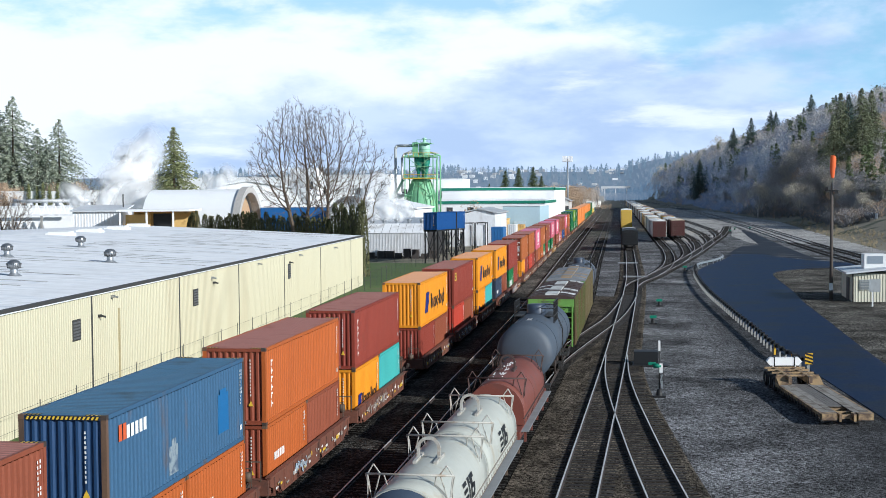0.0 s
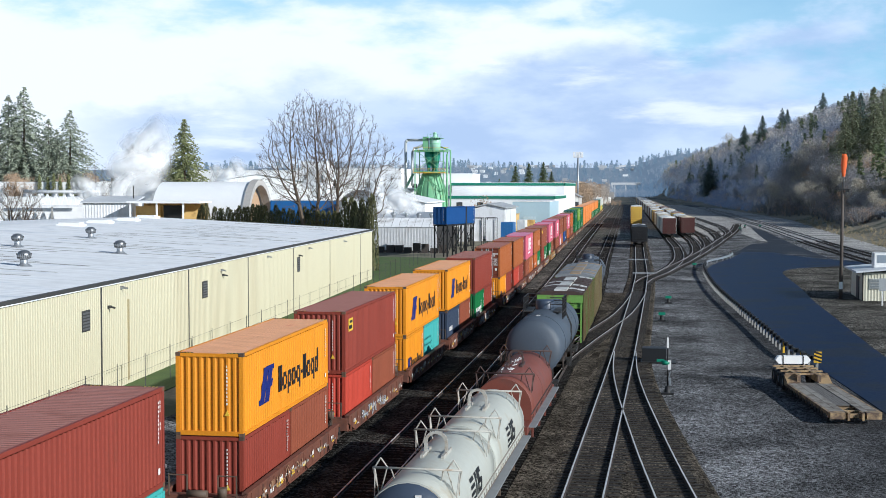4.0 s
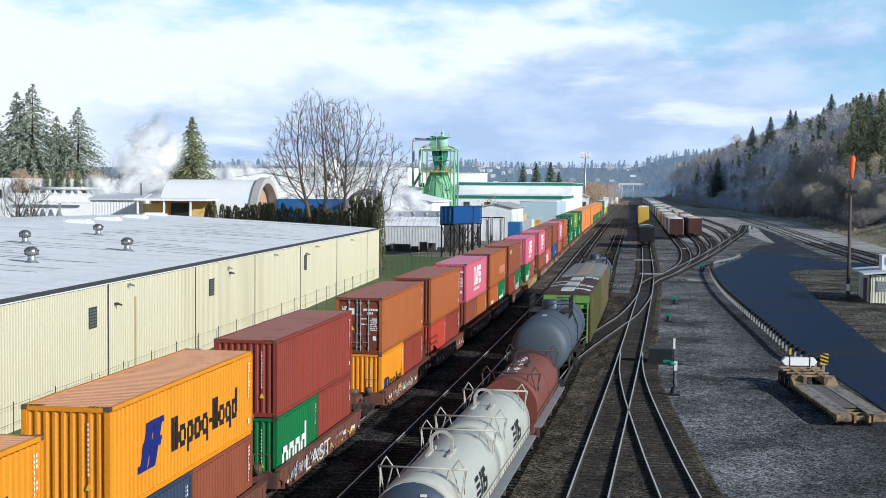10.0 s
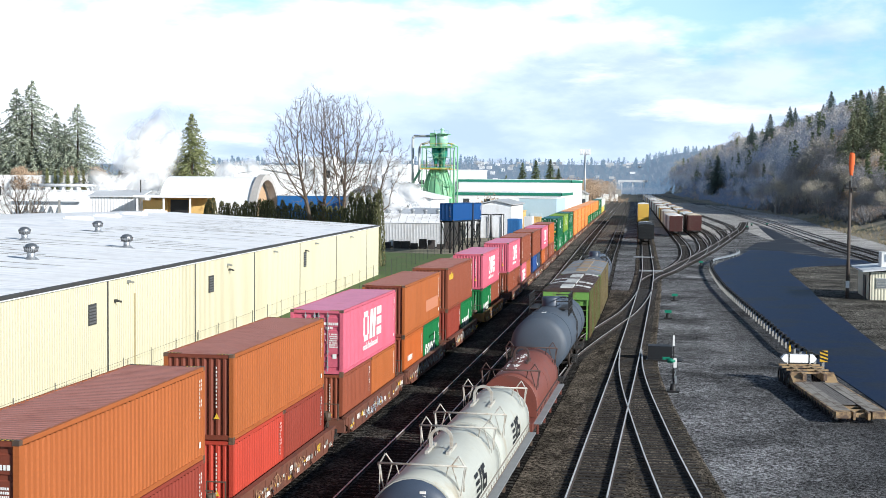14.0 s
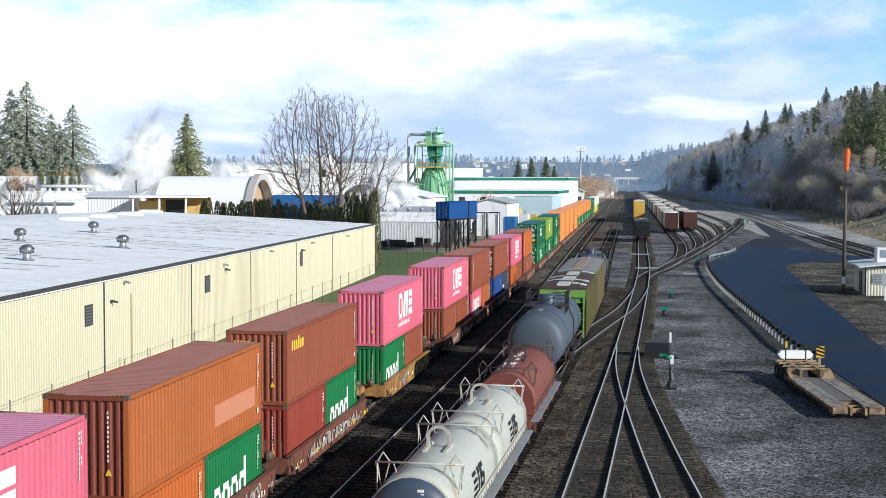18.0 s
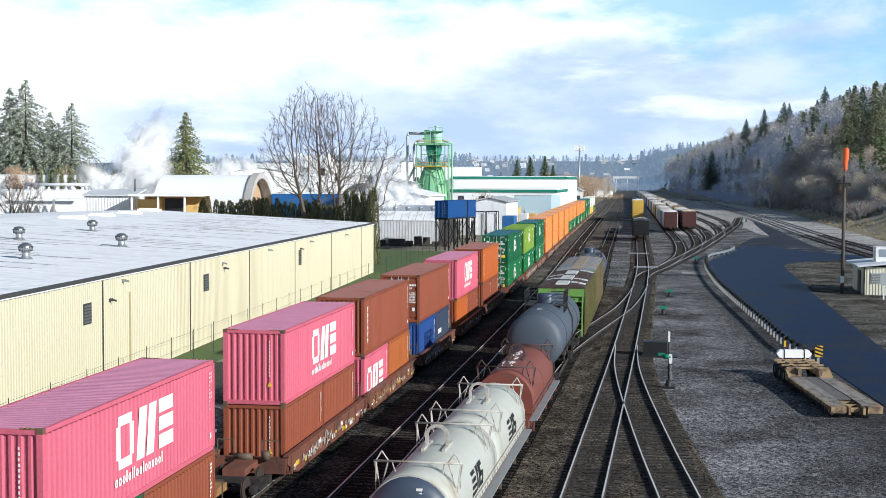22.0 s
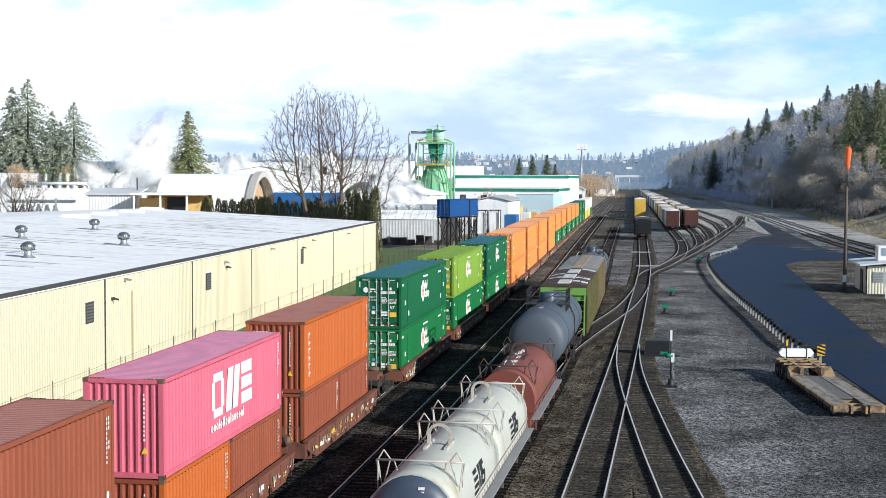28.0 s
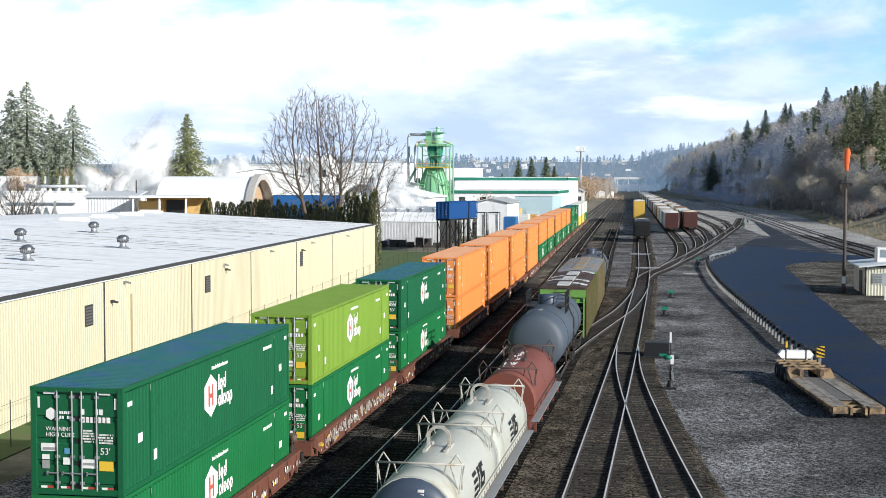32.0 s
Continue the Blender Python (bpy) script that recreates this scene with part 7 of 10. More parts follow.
def switch_stand(x, y, k=1.0, low=False, label="tall black switch stand with white and green targets"):
    s = thing("switch_stand", label, "switch stand", pose(x, y, -0.2) @ Matrix.Scale(1, 4), "switch stands of the yard")
    green = surface("signal_green", (0.01, 0.20, 0.12), 0.5)
    h = 3.25 * k
    bm = B()
    box(bm, -0.35, -0.25, 0, 0.35, 0.25, 0.12)
    lathe(bm, [(0.0, 0.5), (0.14, 0.48), (0.2, 0.12)], 12)
    part("base", bm, BLACK, s)
    if low:
        bm = B()
        box(bm, -0.3, -0.02, 0.5, 0.3, 0.02, 0.75)
        part("target", bm, green, s)
        return
    bm = B()
    tube(bm, (0, 0, 0.3), (0, 0, h), 0.045, seg=8)
    part("mast", bm, BLACK, s)
    bm = B()
    box(bm, -0.06, -0.07, h - 0.6, 0.06, -0.04, h)
    part("top_target", bm, WHITE, s)
    bm = B()
    box(bm, 0.0, -0.1, 1.42, 0.19, -0.06, 1.95)
    part("lower_target", bm, WHITE, s)
    bm = B()
    tube(bm, (-0.35, 0, 1.8), (0.1, 0, 1.8), 0.13, seg=10)
    box(bm, -0.62, -0.03, 1.85, -0.2, 0.03, 2.0)
    part("lamp", bm, green, s, "green lamp head")
    bm = B()
    bar(bm, (-0.1, 0, 0.25), (0.16, 0, 1.3), 0.05)
    box(bm, 0.1, -0.12, 0.55, 0.2, -0.08, 0.95)
    part("lever", bm, GALV, s)


def pole_with_windsock():
    p = thing("wind_sock_pole", "tall brown timber pole with an orange windsock", "pole", pose(17.15, 144.8, -0.22))
    wood = surface("pole_wood", (0.088, 0.072, 0.062), 0.85, 0, (0.05, 0.042, 0.037), (0.5, 0.7), scale=1, fine=20, vary=0.25, bump=0.3, fine_stretch=(1, 1, 0.05))
    bm = B()
    tube(bm, (0, 0, 0), (0.05, 0, 12.4), 0.20, 0.15, 12)
    part("timber", bm, wood, p)
    bm = B()
    tube(bm, (0.1, -0.19, 11.7), (0.1, -0.19, 15.2), 0.045, seg=8)
    part("mast", bm, GALV, p)
    bm = B()
    rings = []
    for z, r, dx in ((15.3, 0.20, 0.0), (14.9, 0.27, 0.02), (14.2, 0.26, -0.02), (13.5, 0.2, -0.05), (12.95, 0.12, -0.03)):
        rings.append([bm.verts.new((0.12 + dx + r * math.cos(a) * 1.15, -0.19 + r * math.sin(a) * 0.8, z + 0.06 * math.sin(3 * a))) for a in np.linspace(0, math.tau, 15)[:-1]])
    for a, b in zip(rings, rings[1:]):
        for k in range(14):
            bm.faces.new((a[k], a[(k + 1) % 14], b[(k + 1) % 14], b[k])).smooth = True
    part("windsock", bm, surface("orange_sock", (0.75, 0.13, 0.03), 0.8, vary=0.12), p, "limp orange cloth windsock")
    bm = B()
    box(bm, -0.7, -0.2, 11.55, 0.7, -0.08, 11.68)
    box(bm, -0.65, -0.3, 11.68, -0.4, 0, 12.0)
    box(bm, 0.3, -0.3, 11.3, 0.65, 0, 11.6)
    part("lamp_arm", bm, BLACK, p)
    bm = B()
    box(bm, -0.22, -0.24, 1.1, 0.16, -0.17, 1.85)
    part("notice_plate", bm, WHITE, p)


def yard_shed():
    s = thing("yard_shed", "small cream ribbed metal shed with a white roof", "shed", pose(19.1, 143.0, -0.22))
    w, d, h = 6.4, 9.0, 2.95
    cream = surface("shed_cream", (0.58, 0.56, 0.44), 0.55, vary=0.08)
    panel = wave_panel(w, h, 0.3, 0.03)
    part("wall", panel, cream, s, at=pose(w / 2, 0, 0, 0, 0, -90))
    bm = B()
    box(bm, 0.04, 0.06, 0, w - 0.04, d, h)
    part("inner_wall", bm, cream, s)
    bm = B()
    box(bm, -0.03, 0.0, 0, 0.12, 0.14, h)
    part("corner_trim", bm, TRIM, s)
    bm = B()
    box(bm, -0.04, 2.6, 0.0, 0.05, 4.6, 2.4)
    part("door", bm, BLACK, s)
    bm = B()
    v = [bm.verts.new(p) for p in ((-0.7, -0.5, h - 0.02), (w + 0.5, -0.5, h + 0.75), (w + 0.5, d + 0.5, h + 0.75), (-0.7, d + 0.5, h - 0.02))]
    q = [bm.verts.new((a.co.x, a.co.y, a.co.z + 0.16)) for a in v]
    bm.faces.new(q)
    bm.faces.new(v[::-1])
    for k in range(4):
        bm.faces.new((v[k], v[(k + 1) % 4], q[(k + 1) % 4], q[k]))
    part("roof", bm, surface("white_metal_roof", (0.62, 0.65, 0.68), 0.5, vary=0.08), s)
    for x in (0.7, 4.1):
        bm = B()
        box(bm, x, -0.06, 1.25, x + 2.1, 0.0, 2.35)
        win = part("window", bm, surface("shed_window_frame", (0.5, 0.5, 0.46), 0.5), s)
        bm = B()
        for j in range(6):
            box(bm, x + 0.08, -0.09, 1.33 + j * 0.165, x + 2.02, -0.06, 1.45 + j * 0.165)
        part("louvre", bm, surface("shed_louvre", (0.22, 0.24, 0.25), 0.4), win)
    bm = B()
    box(bm, 1.6, 3.0, h + 0.3, 3.8, 5.2, h + 1.9)
    unit = part("cooling_unit", bm, WHITE, s)
    bm = B()
    box(bm, 1.9, 2.96, h + 0.9, 3.5, 3.0, h + 1.7)
    part("grille", bm, surface("unit_grille", (0.3, 0.34, 0.38), 0.4, 0.4), unit)
    g = thing("yard_sign", "small grey board on a white post beside the shed", "sign", pose(20.3, 137.5, -0.22))
    bm = B()
    box(bm, -0.07, -0.07, 0, 0.07, 0.07, 2.3)
    part("post", bm, WHITE, g)
    bm = B()
    box(bm, -0.35, -0.13, 1.5, 0.75, -0.08, 2.75)
    part("board", bm, surface("sign_grey", (0.35, 0.37, 0.38), 0.6), g)


guard_rail()
lower_deck(trailer())
switch_stand(-0.42, 76.0)
for x, y in ((-1.2, 118.0), (-0.75, 136.0), (2.6, 196.0)):
    switch_stand(x, y, 1.0, True, "low black switch stand with a green target")
for x, y, k in ((17.2, 372.0, 0.9), (19.5, 395.0, 0.8), (24.2, 400.0, 0.7)):
    switch_stand(x, y, k, True, "low black switch stand with a green target")
pole_with_windsock()
yard_shed()
c = thing("relay_cabinet", "low black equipment cabinet on a dark plate beside the track", "cabinet", pose(-1.35, 90.0, -0.2))
_bm = B()
box(_bm, -0.85, -0.6, 0.08, 0.75, 0.6, 0.98)
part("body", _bm, surface("cabinet_black", (0.008, 0.009, 0.011), 0.55, vary=0.2), c)
_bm = B()
box(_bm, -0.95, -0.9, 0, 1.4, 0.8, 0.09)
part("base_plate", _bm, BLACK, c)
_bm = B()
box(_bm, -1.0, -0.3, 0, 1.0, 0.3, 0.08)
tagged(part("concrete_slab", _bm, surface("pale_concrete", (0.42, 0.43, 0.44), 0.8, vary=0.1), at=pose(1.6, 172.0, -0.22)), "small pale concrete slab in the gravel", "slab")
for x, y in ((-4.2, 181), (-6.2, 215)):
    _bm = B()
    box(_bm, -1.6, -0.55, 0, 1.6, 0.55, 0.14)
    tagged(part("crossing_plate", _bm, surface("pale_plate", (0.3, 0.32, 0.34), 0.7, 0.2, vary=0.15), at=pose(x, y, -0.14)), "pale steel plate laid across the rails", "plate")


def wire_fence():
    f = thing("wire_fence", "chain-link fence on thin steel posts beside the warehouse", "fence")
    line = [Vector((-25.4 - 0.067 * y, y)) for y in range(40, 222, 4)]
    bm = B()
    tube(bm, (0, 0, -0.2), (0, 0, 1.9), 0.024, seg=6)
    dull = surface("dull_fence_steel", (0.05, 0.052, 0.055), 0.7, 0.2, vary=0.15)
    m = mesh_of("post", bm, dull)
    for p, turn in fence_post_line(line, 4.6):
        part("post", m, dull, f, at=pose(p.x, p.y, 0))
    for z in (0.95, 1.75):
        bm = B()
        tube(bm, (line[0].x, line[0].y, z), (line[-1].x, line[-1].y, z), 0.008, seg=4, caps=False)
        part("wire", bm, dull, f)
    line2 = smooth_line([(-39.5, 219), (-52, 220), (-62, 221)], 4)
    for p, turn in fence_post_line(line2, 3.0):
        part("post", m, dull, f, at=pose(p.x, p.y, 0))


wire_fence()


# ---- trees ----
BARK = surface("grey_bark", (0.115, 0.083, 0.058), 0.9, 0, (0.065, 0.05, 0.04), (0.5, 0.7), scale=2, fine=14, vary=0.25, bump=0.3)
TWIG = surface("winter_twigs", (0.33, 0.325, 0.335), 0.9, vary=0.3, island=0.35, bump=0)
TWIG_TAN = surface("tan_twigs", (0.42, 0.30, 0.20), 0.9, vary=0.3, island=0.35, bump=0)
TWIG_PALE = surface("pale_twigs", (0.46, 0.42, 0.34), 0.9, vary=0.3, island=0.35, bump=0)
NEEDLES = surface("fir_needles", (0.13, 0.165, 0.075), 0.85, vary=0.3, island=0.3, bump=0)
NEEDLES_BLUE = surface("dark_fir_needles", (0.085, 0.125, 0.11), 0.85, vary=0.3, island=0.3, bump=0)
NEEDLES_PALE = surface("pale_fir_needles", (0.25, 0.27, 0.12), 0.85, vary=0.3, island=0.3, bump=0)
NEEDLES_OLIVE = surface("olive_fir_needles", (0.18, 0.20, 0.12), 0.85, vary=0.3, island=0.3, bump=0)
# firs behind the works: steam haze is put into this pale grey
NEEDLES_GREY = surface("grey_green_fir_needles", (0.33, 0.365, 0.28), 0.85, vary=0.3, island=0.3, bump=0)
HEDGE = surface("hedge_green", (0.105, 0.105, 0.045), 0.85, vary=0.3, island=0.5, bump=0)


class Soup:
    """Vertices and faces gathered for one mesh."""
    def __init__(self):
        self.v, self.f = [], []

    def limb(self, a, b, r0, r1, seg=5):
        d = (b - a)
        if d.length < 1e-4:
            return
        d.normalize()
        u = d.orthogonal().normalized()
        w = d.cross(u)
        k = len(self.v)
        for p, r in ((a, r0), (b, r1)):
            for i in range(seg):
                t = i * math.tau / seg
                self.v.append(tuple(p + (u * math.cos(t) + w * math.sin(t)) * r))
        for i in range(seg):
            j = (i + 1) % seg
            self.f.append((k + i, k + j, k + seg + j, k + seg + i))

    def blade(self, a, b, side, w):
        k = len(self.v)
        self.v += [tuple(a - side * w), tuple(a + side * w), tuple(b)]
        self.f.append((k, k + 1, k + 2))

    def mesh(self, name, material, smooth=False):
        me = bpy.data.meshes.new(name)
        me.from_pydata(self.v, [], self.f)
        me.materials.append(material)
        return me


def rand_dir(rnd):
    return Vector((rnd.gauss(0, 1), rnd.gauss(0, 1), rnd.gauss(0, 1))).normalized()


def bare_tree_meshes(seed, height, levels=5, stems=1, spread=0.5):
    """A leafless tree: limbs reach for points spread through a rounded crown and thicken where they join."""
    rnd = random.Random(seed)
    rng = np.random.default_rng(seed)
    count = 330 * levels + 420 * stems
    width = height * (0.19 + 0.24 * spread)
    q = rng.normal(size=(count, 3))
    q /= np.linalg.norm(q, axis=1)[:, None]
    q *= (rng.random(count) ** 0.36)[:, None]
    heart = rng.normal(size=(8, 3))                   # the crown is made of uneven lobes with gaps between them
    heart *= (0.60 / np.linalg.norm(heart, axis=1) * rng.uniform(0.7, 1.12, 8))[:, None]
    q = heart[rng.integers(0, 8, count)] + q * 0.50
    aim = q * np.array([width, width, height * 0.40]) + np.array([0, 0, height * 0.61])
    aim[:, :2] *= np.clip((aim[:, 2:3] / height - 0.14) * 3.2, 0.25, 1.0)     # the crown narrows towards the fork
    pts, up = [], []
    for k in range(stems):
        a = k * math.tau / max(1, stems) + 0.4
        lean = 0.55 * (stems > 1)
        prev = -1
        for j in range(int(height * 0.24 / 0.6) + 2):
            f = j * 0.6
            pts.append((math.cos(a) * lean * (0.8 + 0.16 * f) + rnd.uniform(-.05, .05), math.sin(a) * lean * (0.8 + 0.16 * f) + rnd.uniform(-.05, .05), f))
            up.append(prev)
            prev = len(pts) - 1
    step, alive = 0.62, np.ones(count, bool)
    P = np.array(pts)
    for turn in range(52):
        if not alive.any():
            break
        A = aim[alive]
        d = np.linalg.norm(A[:, None, :] - P[None, :, :], axis=2)
        near = d.argmin(1)
        pull = {}
        for i, k in enumerate(near):
            v = A[i] - P[k]
            pull.setdefault(int(k), []).append(v / (np.linalg.norm(v) + 1e-6))
        fresh = []
        for k, vs in pull.items():
            back = P[k] - P[up[k]] if up[k] >= 0 else np.array([0, 0, step])
            v = np.mean(vs, axis=0) + back / step * 0.55 + rng.normal(size=3) * 0.06 + np.array([0, 0, 0.06])
            v /= np.linalg.norm(v) + 1e-6
            if len(P) > 60 and v @ back < 0.45 * np.linalg.norm(back):
                v = v * 0.4 + back / (np.linalg.norm(back) + 1e-6)
                v /= np.linalg.norm(v)
            fresh.append((P[k] + v * step, k))
        tips = np.array([f[0] for f in fresh])
        free = np.linalg.norm(tips[:, None, :] - P[None, :, :], axis=2).min(1) > 0.45 * step
        stuck = {fresh[i][1] for i in np.flatnonzero(~free)}
        idx = np.flatnonzero(alive)
        reached = np.linalg.norm(A[:, None, :] - tips[None, :, :], axis=2).min(1) < step * 1.25
        alive[idx[reached | np.isin(near, list(stuck))]] = False
        P = np.concatenate([P, tips[free]])
        up += [fresh[i][1] for i in np.flatnonzero(free)]
    load = np.full(len(P), 1.0)
    kids = np.zeros(len(P), int)
    for i in range(len(P) - 1, -1, -1):
        if up[i] >= 0:
            load[up[i]] += load[i]
            kids[up[i]] += 1
    radius = 0.012 + height * 0.0130 * (load / load.max()) ** 0.56
    wood, fine = Soup(), Soup()
    for i in range(len(P)):
        p = Vector(P[i])
        if up[i] >= 0:
            a = Vector(P[up[i]])
            thick = radius[i] > 0.030
            (wood if thick else fine).limb(a, p, min(radius[up[i]], radius[i] * 1.35), radius[i], 6 if radius[i] > 0.09 else 4 if thick else 3)
        if load[i] < 7:
            d = (p - Vector(P[up[i]])).normalized() if up[i] >= 0 else Vector((0, 0, 1))
            out = (p - Vector((0, 0, height * 0.5))).normalized()
            for k in range(5 if kids[i] == 0 else 2):
                s = (d * 0.5 + out * 0.7 + rand_dir(rnd) * 0.7 + Vector((0, 0, 0.2))).normalized()
                e = p + s * rnd.uniform(0.35, 1.05)
                fine.limb(p, e, 0.013, 0.007, 3)
                for j in range(2):
                    g = p.lerp(e, rnd.uniform(0.3, 1.0))
                    fine.blade(g, g + (s + rand_dir(rnd) * 0.9).normalized() * rnd.uniform(0.15, 0.4), rand_dir(rnd), 0.022)
    return wood.mesh("trunk", BARK), fine.mesh("crown", TWIG)


def bare_tree(m, seed, height, label, levels=5, stems=1, spread=0.5):
    t = thing("bare_tree", label, "tree", m, "leafless trees")
    wood, fine = bare_tree_meshes(seed, height, levels, stems, spread)
    part("trunk", wood, BARK, t)
    tagged(part("crown", fine, BARK, t), kind="stuff")
    return t


def conifer_soup(rnd, height, base_r, tiers, per, needle, soup, droop=0.25, start=0.12, at=Vector((0, 0, 0)), ragged=0.0):
    """Whorls of drooping boughs; each bough is a flat spray of short needled twigs that hang a little."""
    for i in range(tiers):
        f = i / (tiers - 1)
        z = height * (start + (1 - start) * f)
        rad = base_r * (1 - f ** 1.15) ** 0.85 * min(1.0, 0.62 + 2.0 * f) + 0.14
        rad *= 1 + ragged * rnd.uniform(-0.55, 0.35)
        n = max(4, int(per * (1 - 0.5 * f) * (1 - 0.4 * ragged)))
        for k in range(n):
            a = rnd.uniform(0, math.tau)
            ln = rad * rnd.uniform(0.62, 1.12)
            out = Vector((math.cos(a), math.sin(a), 0))
            p0 = at + Vector((0, 0, z + rnd.uniform(-.5, .5) * height / tiers))
            tip = p0 + out * ln + Vector((0, 0, -ln * droop * rnd.uniform(0.5, 1.4)))
            side = out.cross(Vector((0, 0, 1)))
            m = max(2, int(ln / (needle * 0.85)))
            for j in range(m):
                g = 0.12 + 0.88 * (j + rnd.random()) / m
                p = p0.lerp(tip, g) + Vector((0, 0, 0.10 * ln * (1 - (2 * g - 1) ** 2)))
                for s in (-1, 1):
                    d = side * s * rnd.uniform(0.45, 1.0) + out * rnd.uniform(0.2, 0.8) + Vector((0, 0, rnd.uniform(-0.65, 0.0)))
                    d *= needle * (1.3 - 0.5 * g)
                    soup.blade(p, p + d, (out * 0.7 + Vector((0, 0, rnd.uniform(-.7, .7)))).normalized(), needle * 0.42)


CONIFERS = {}


def conifer(m, variant, height, label, material=None, group="conifers", wide=0.32, ragged=0.0):
    """A fir: a tapered trunk with whorls of drooping needled boughs."""
    key = (variant, wide, ragged)
    if key not in CONIFERS:
        rnd = random.Random(100 + variant)
        s = Soup()
        conifer_soup(rnd, 20.0, 20.0 * wide, 46 if not ragged else 34, 26, 0.40, s, droop=0.34 if not ragged else 0.42, start=0.06 if not ragged else 0.16, ragged=ragged)
        w = Soup()
        w.limb(Vector((0, 0, -0.5)), Vector((0, 0, 10)), 0.34, 0.2, 7)
        w.limb(Vector((0, 0, 10)), Vector((0, 0, 20.2)), 0.2, 0.03, 7)
        CONIFERS[key] = (s.mesh("crown", NEEDLES), w.mesh("trunk", BARK))
    crown, trunk = CONIFERS[key]
    k = height / 20.0
    t = thing("conifer", label, "tree", m @ Matrix.Scale(k, 4), group)
    part("trunk", trunk, BARK, t)
    tagged(part("crown", crown, material or NEEDLES, t), kind="stuff")
    return t


def scatter(name, label, category, soups, places, material):
    """Many small alike growths joined into one mesh: places of (x, y, z, scale, turn, variant)."""
    vs, fs, base = [], [], 0
    arrs = [(np.array(s.v), np.array(s.f)) for s in soups]
    for x, y, z, k, turn, var in places:
        v, f = arrs[var % len(arrs)]
        c, s = math.cos(turn) * k, math.sin(turn) * k
        w = np.stack([v[:, 0] * c - v[:, 1] * s + x, v[:, 0] * s + v[:, 1] * c + y, v[:, 2] * k + z], 1)
        vs.append(w), fs.append(f + base)
        base += len(v)
    v, f = np.concatenate(vs), np.concatenate(fs)
    me = bpy.data.meshes.new(name)
    me.vertices.add(len(v))
    me.vertices.foreach_set("co", v.astype(np.float32).ravel())
    me.loops.add(f.size)
    me.loops.foreach_set("vertex_index", f.astype(np.int32).ravel())
    me.polygons.add(len(f))
    me.polygons.foreach_set("loop_start", np.arange(0, f.size, 3, dtype=np.int32))
    me.update(calc_edges=True)
    me.materials.append(material)
    return tagged(new(name, me), label, category, kind="stuff")


def shrub_soup(seed, height, width, blades, w=0.05):
    """A leafless rounded crown: a stem, a few limbs and many short fine twigs gathered in lobes."""
    rnd = random.Random(seed)
    s = Soup()
    centre = Vector((0, 0, height * 0.55))
    lobes = []
    for k in range(13):
        d = rand_dir(rnd)
        d.z = abs(d.z) * 1.1 - 0.25
        lobes.append((centre + Vector((d.x * width * 0.42, d.y * width * 0.42, d.z * height * 0.27)), rnd.uniform(0.16, 0.27)))
    s.blade(Vector((0, 0, -1)), centre, Vector((0.7, 0.7, 0)), 0.22)
    for c, r in lobes:
        s.blade(Vector((0, 0, height * 0.15)), c, rand_dir(rnd).cross(Vector((0, 0, 1))).normalized(), 0.10)
    for k in range(blades):
        c, r = lobes[k % 13]
        d = rand_dir(rnd)
        p = c + Vector((d.x * width, d.y * width, d.z * height * 0.5)) * r * rnd.uniform(0.35, 1.0) ** 0.5
        out = (d * 0.8 + Vector((0, 0, 0.35)) + rand_dir(rnd) * 0.9).normalized()
        side = rand_dir(rnd)
        s.blade(p, p + out * height * rnd.uniform(0.025, 0.062), side, w)
    return s


# woods more than half a kilometre away: blue valley haze put into their emission
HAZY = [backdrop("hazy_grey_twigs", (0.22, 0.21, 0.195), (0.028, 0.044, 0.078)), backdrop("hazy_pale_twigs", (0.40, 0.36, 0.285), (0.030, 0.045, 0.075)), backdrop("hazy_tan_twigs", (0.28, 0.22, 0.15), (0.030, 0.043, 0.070))]


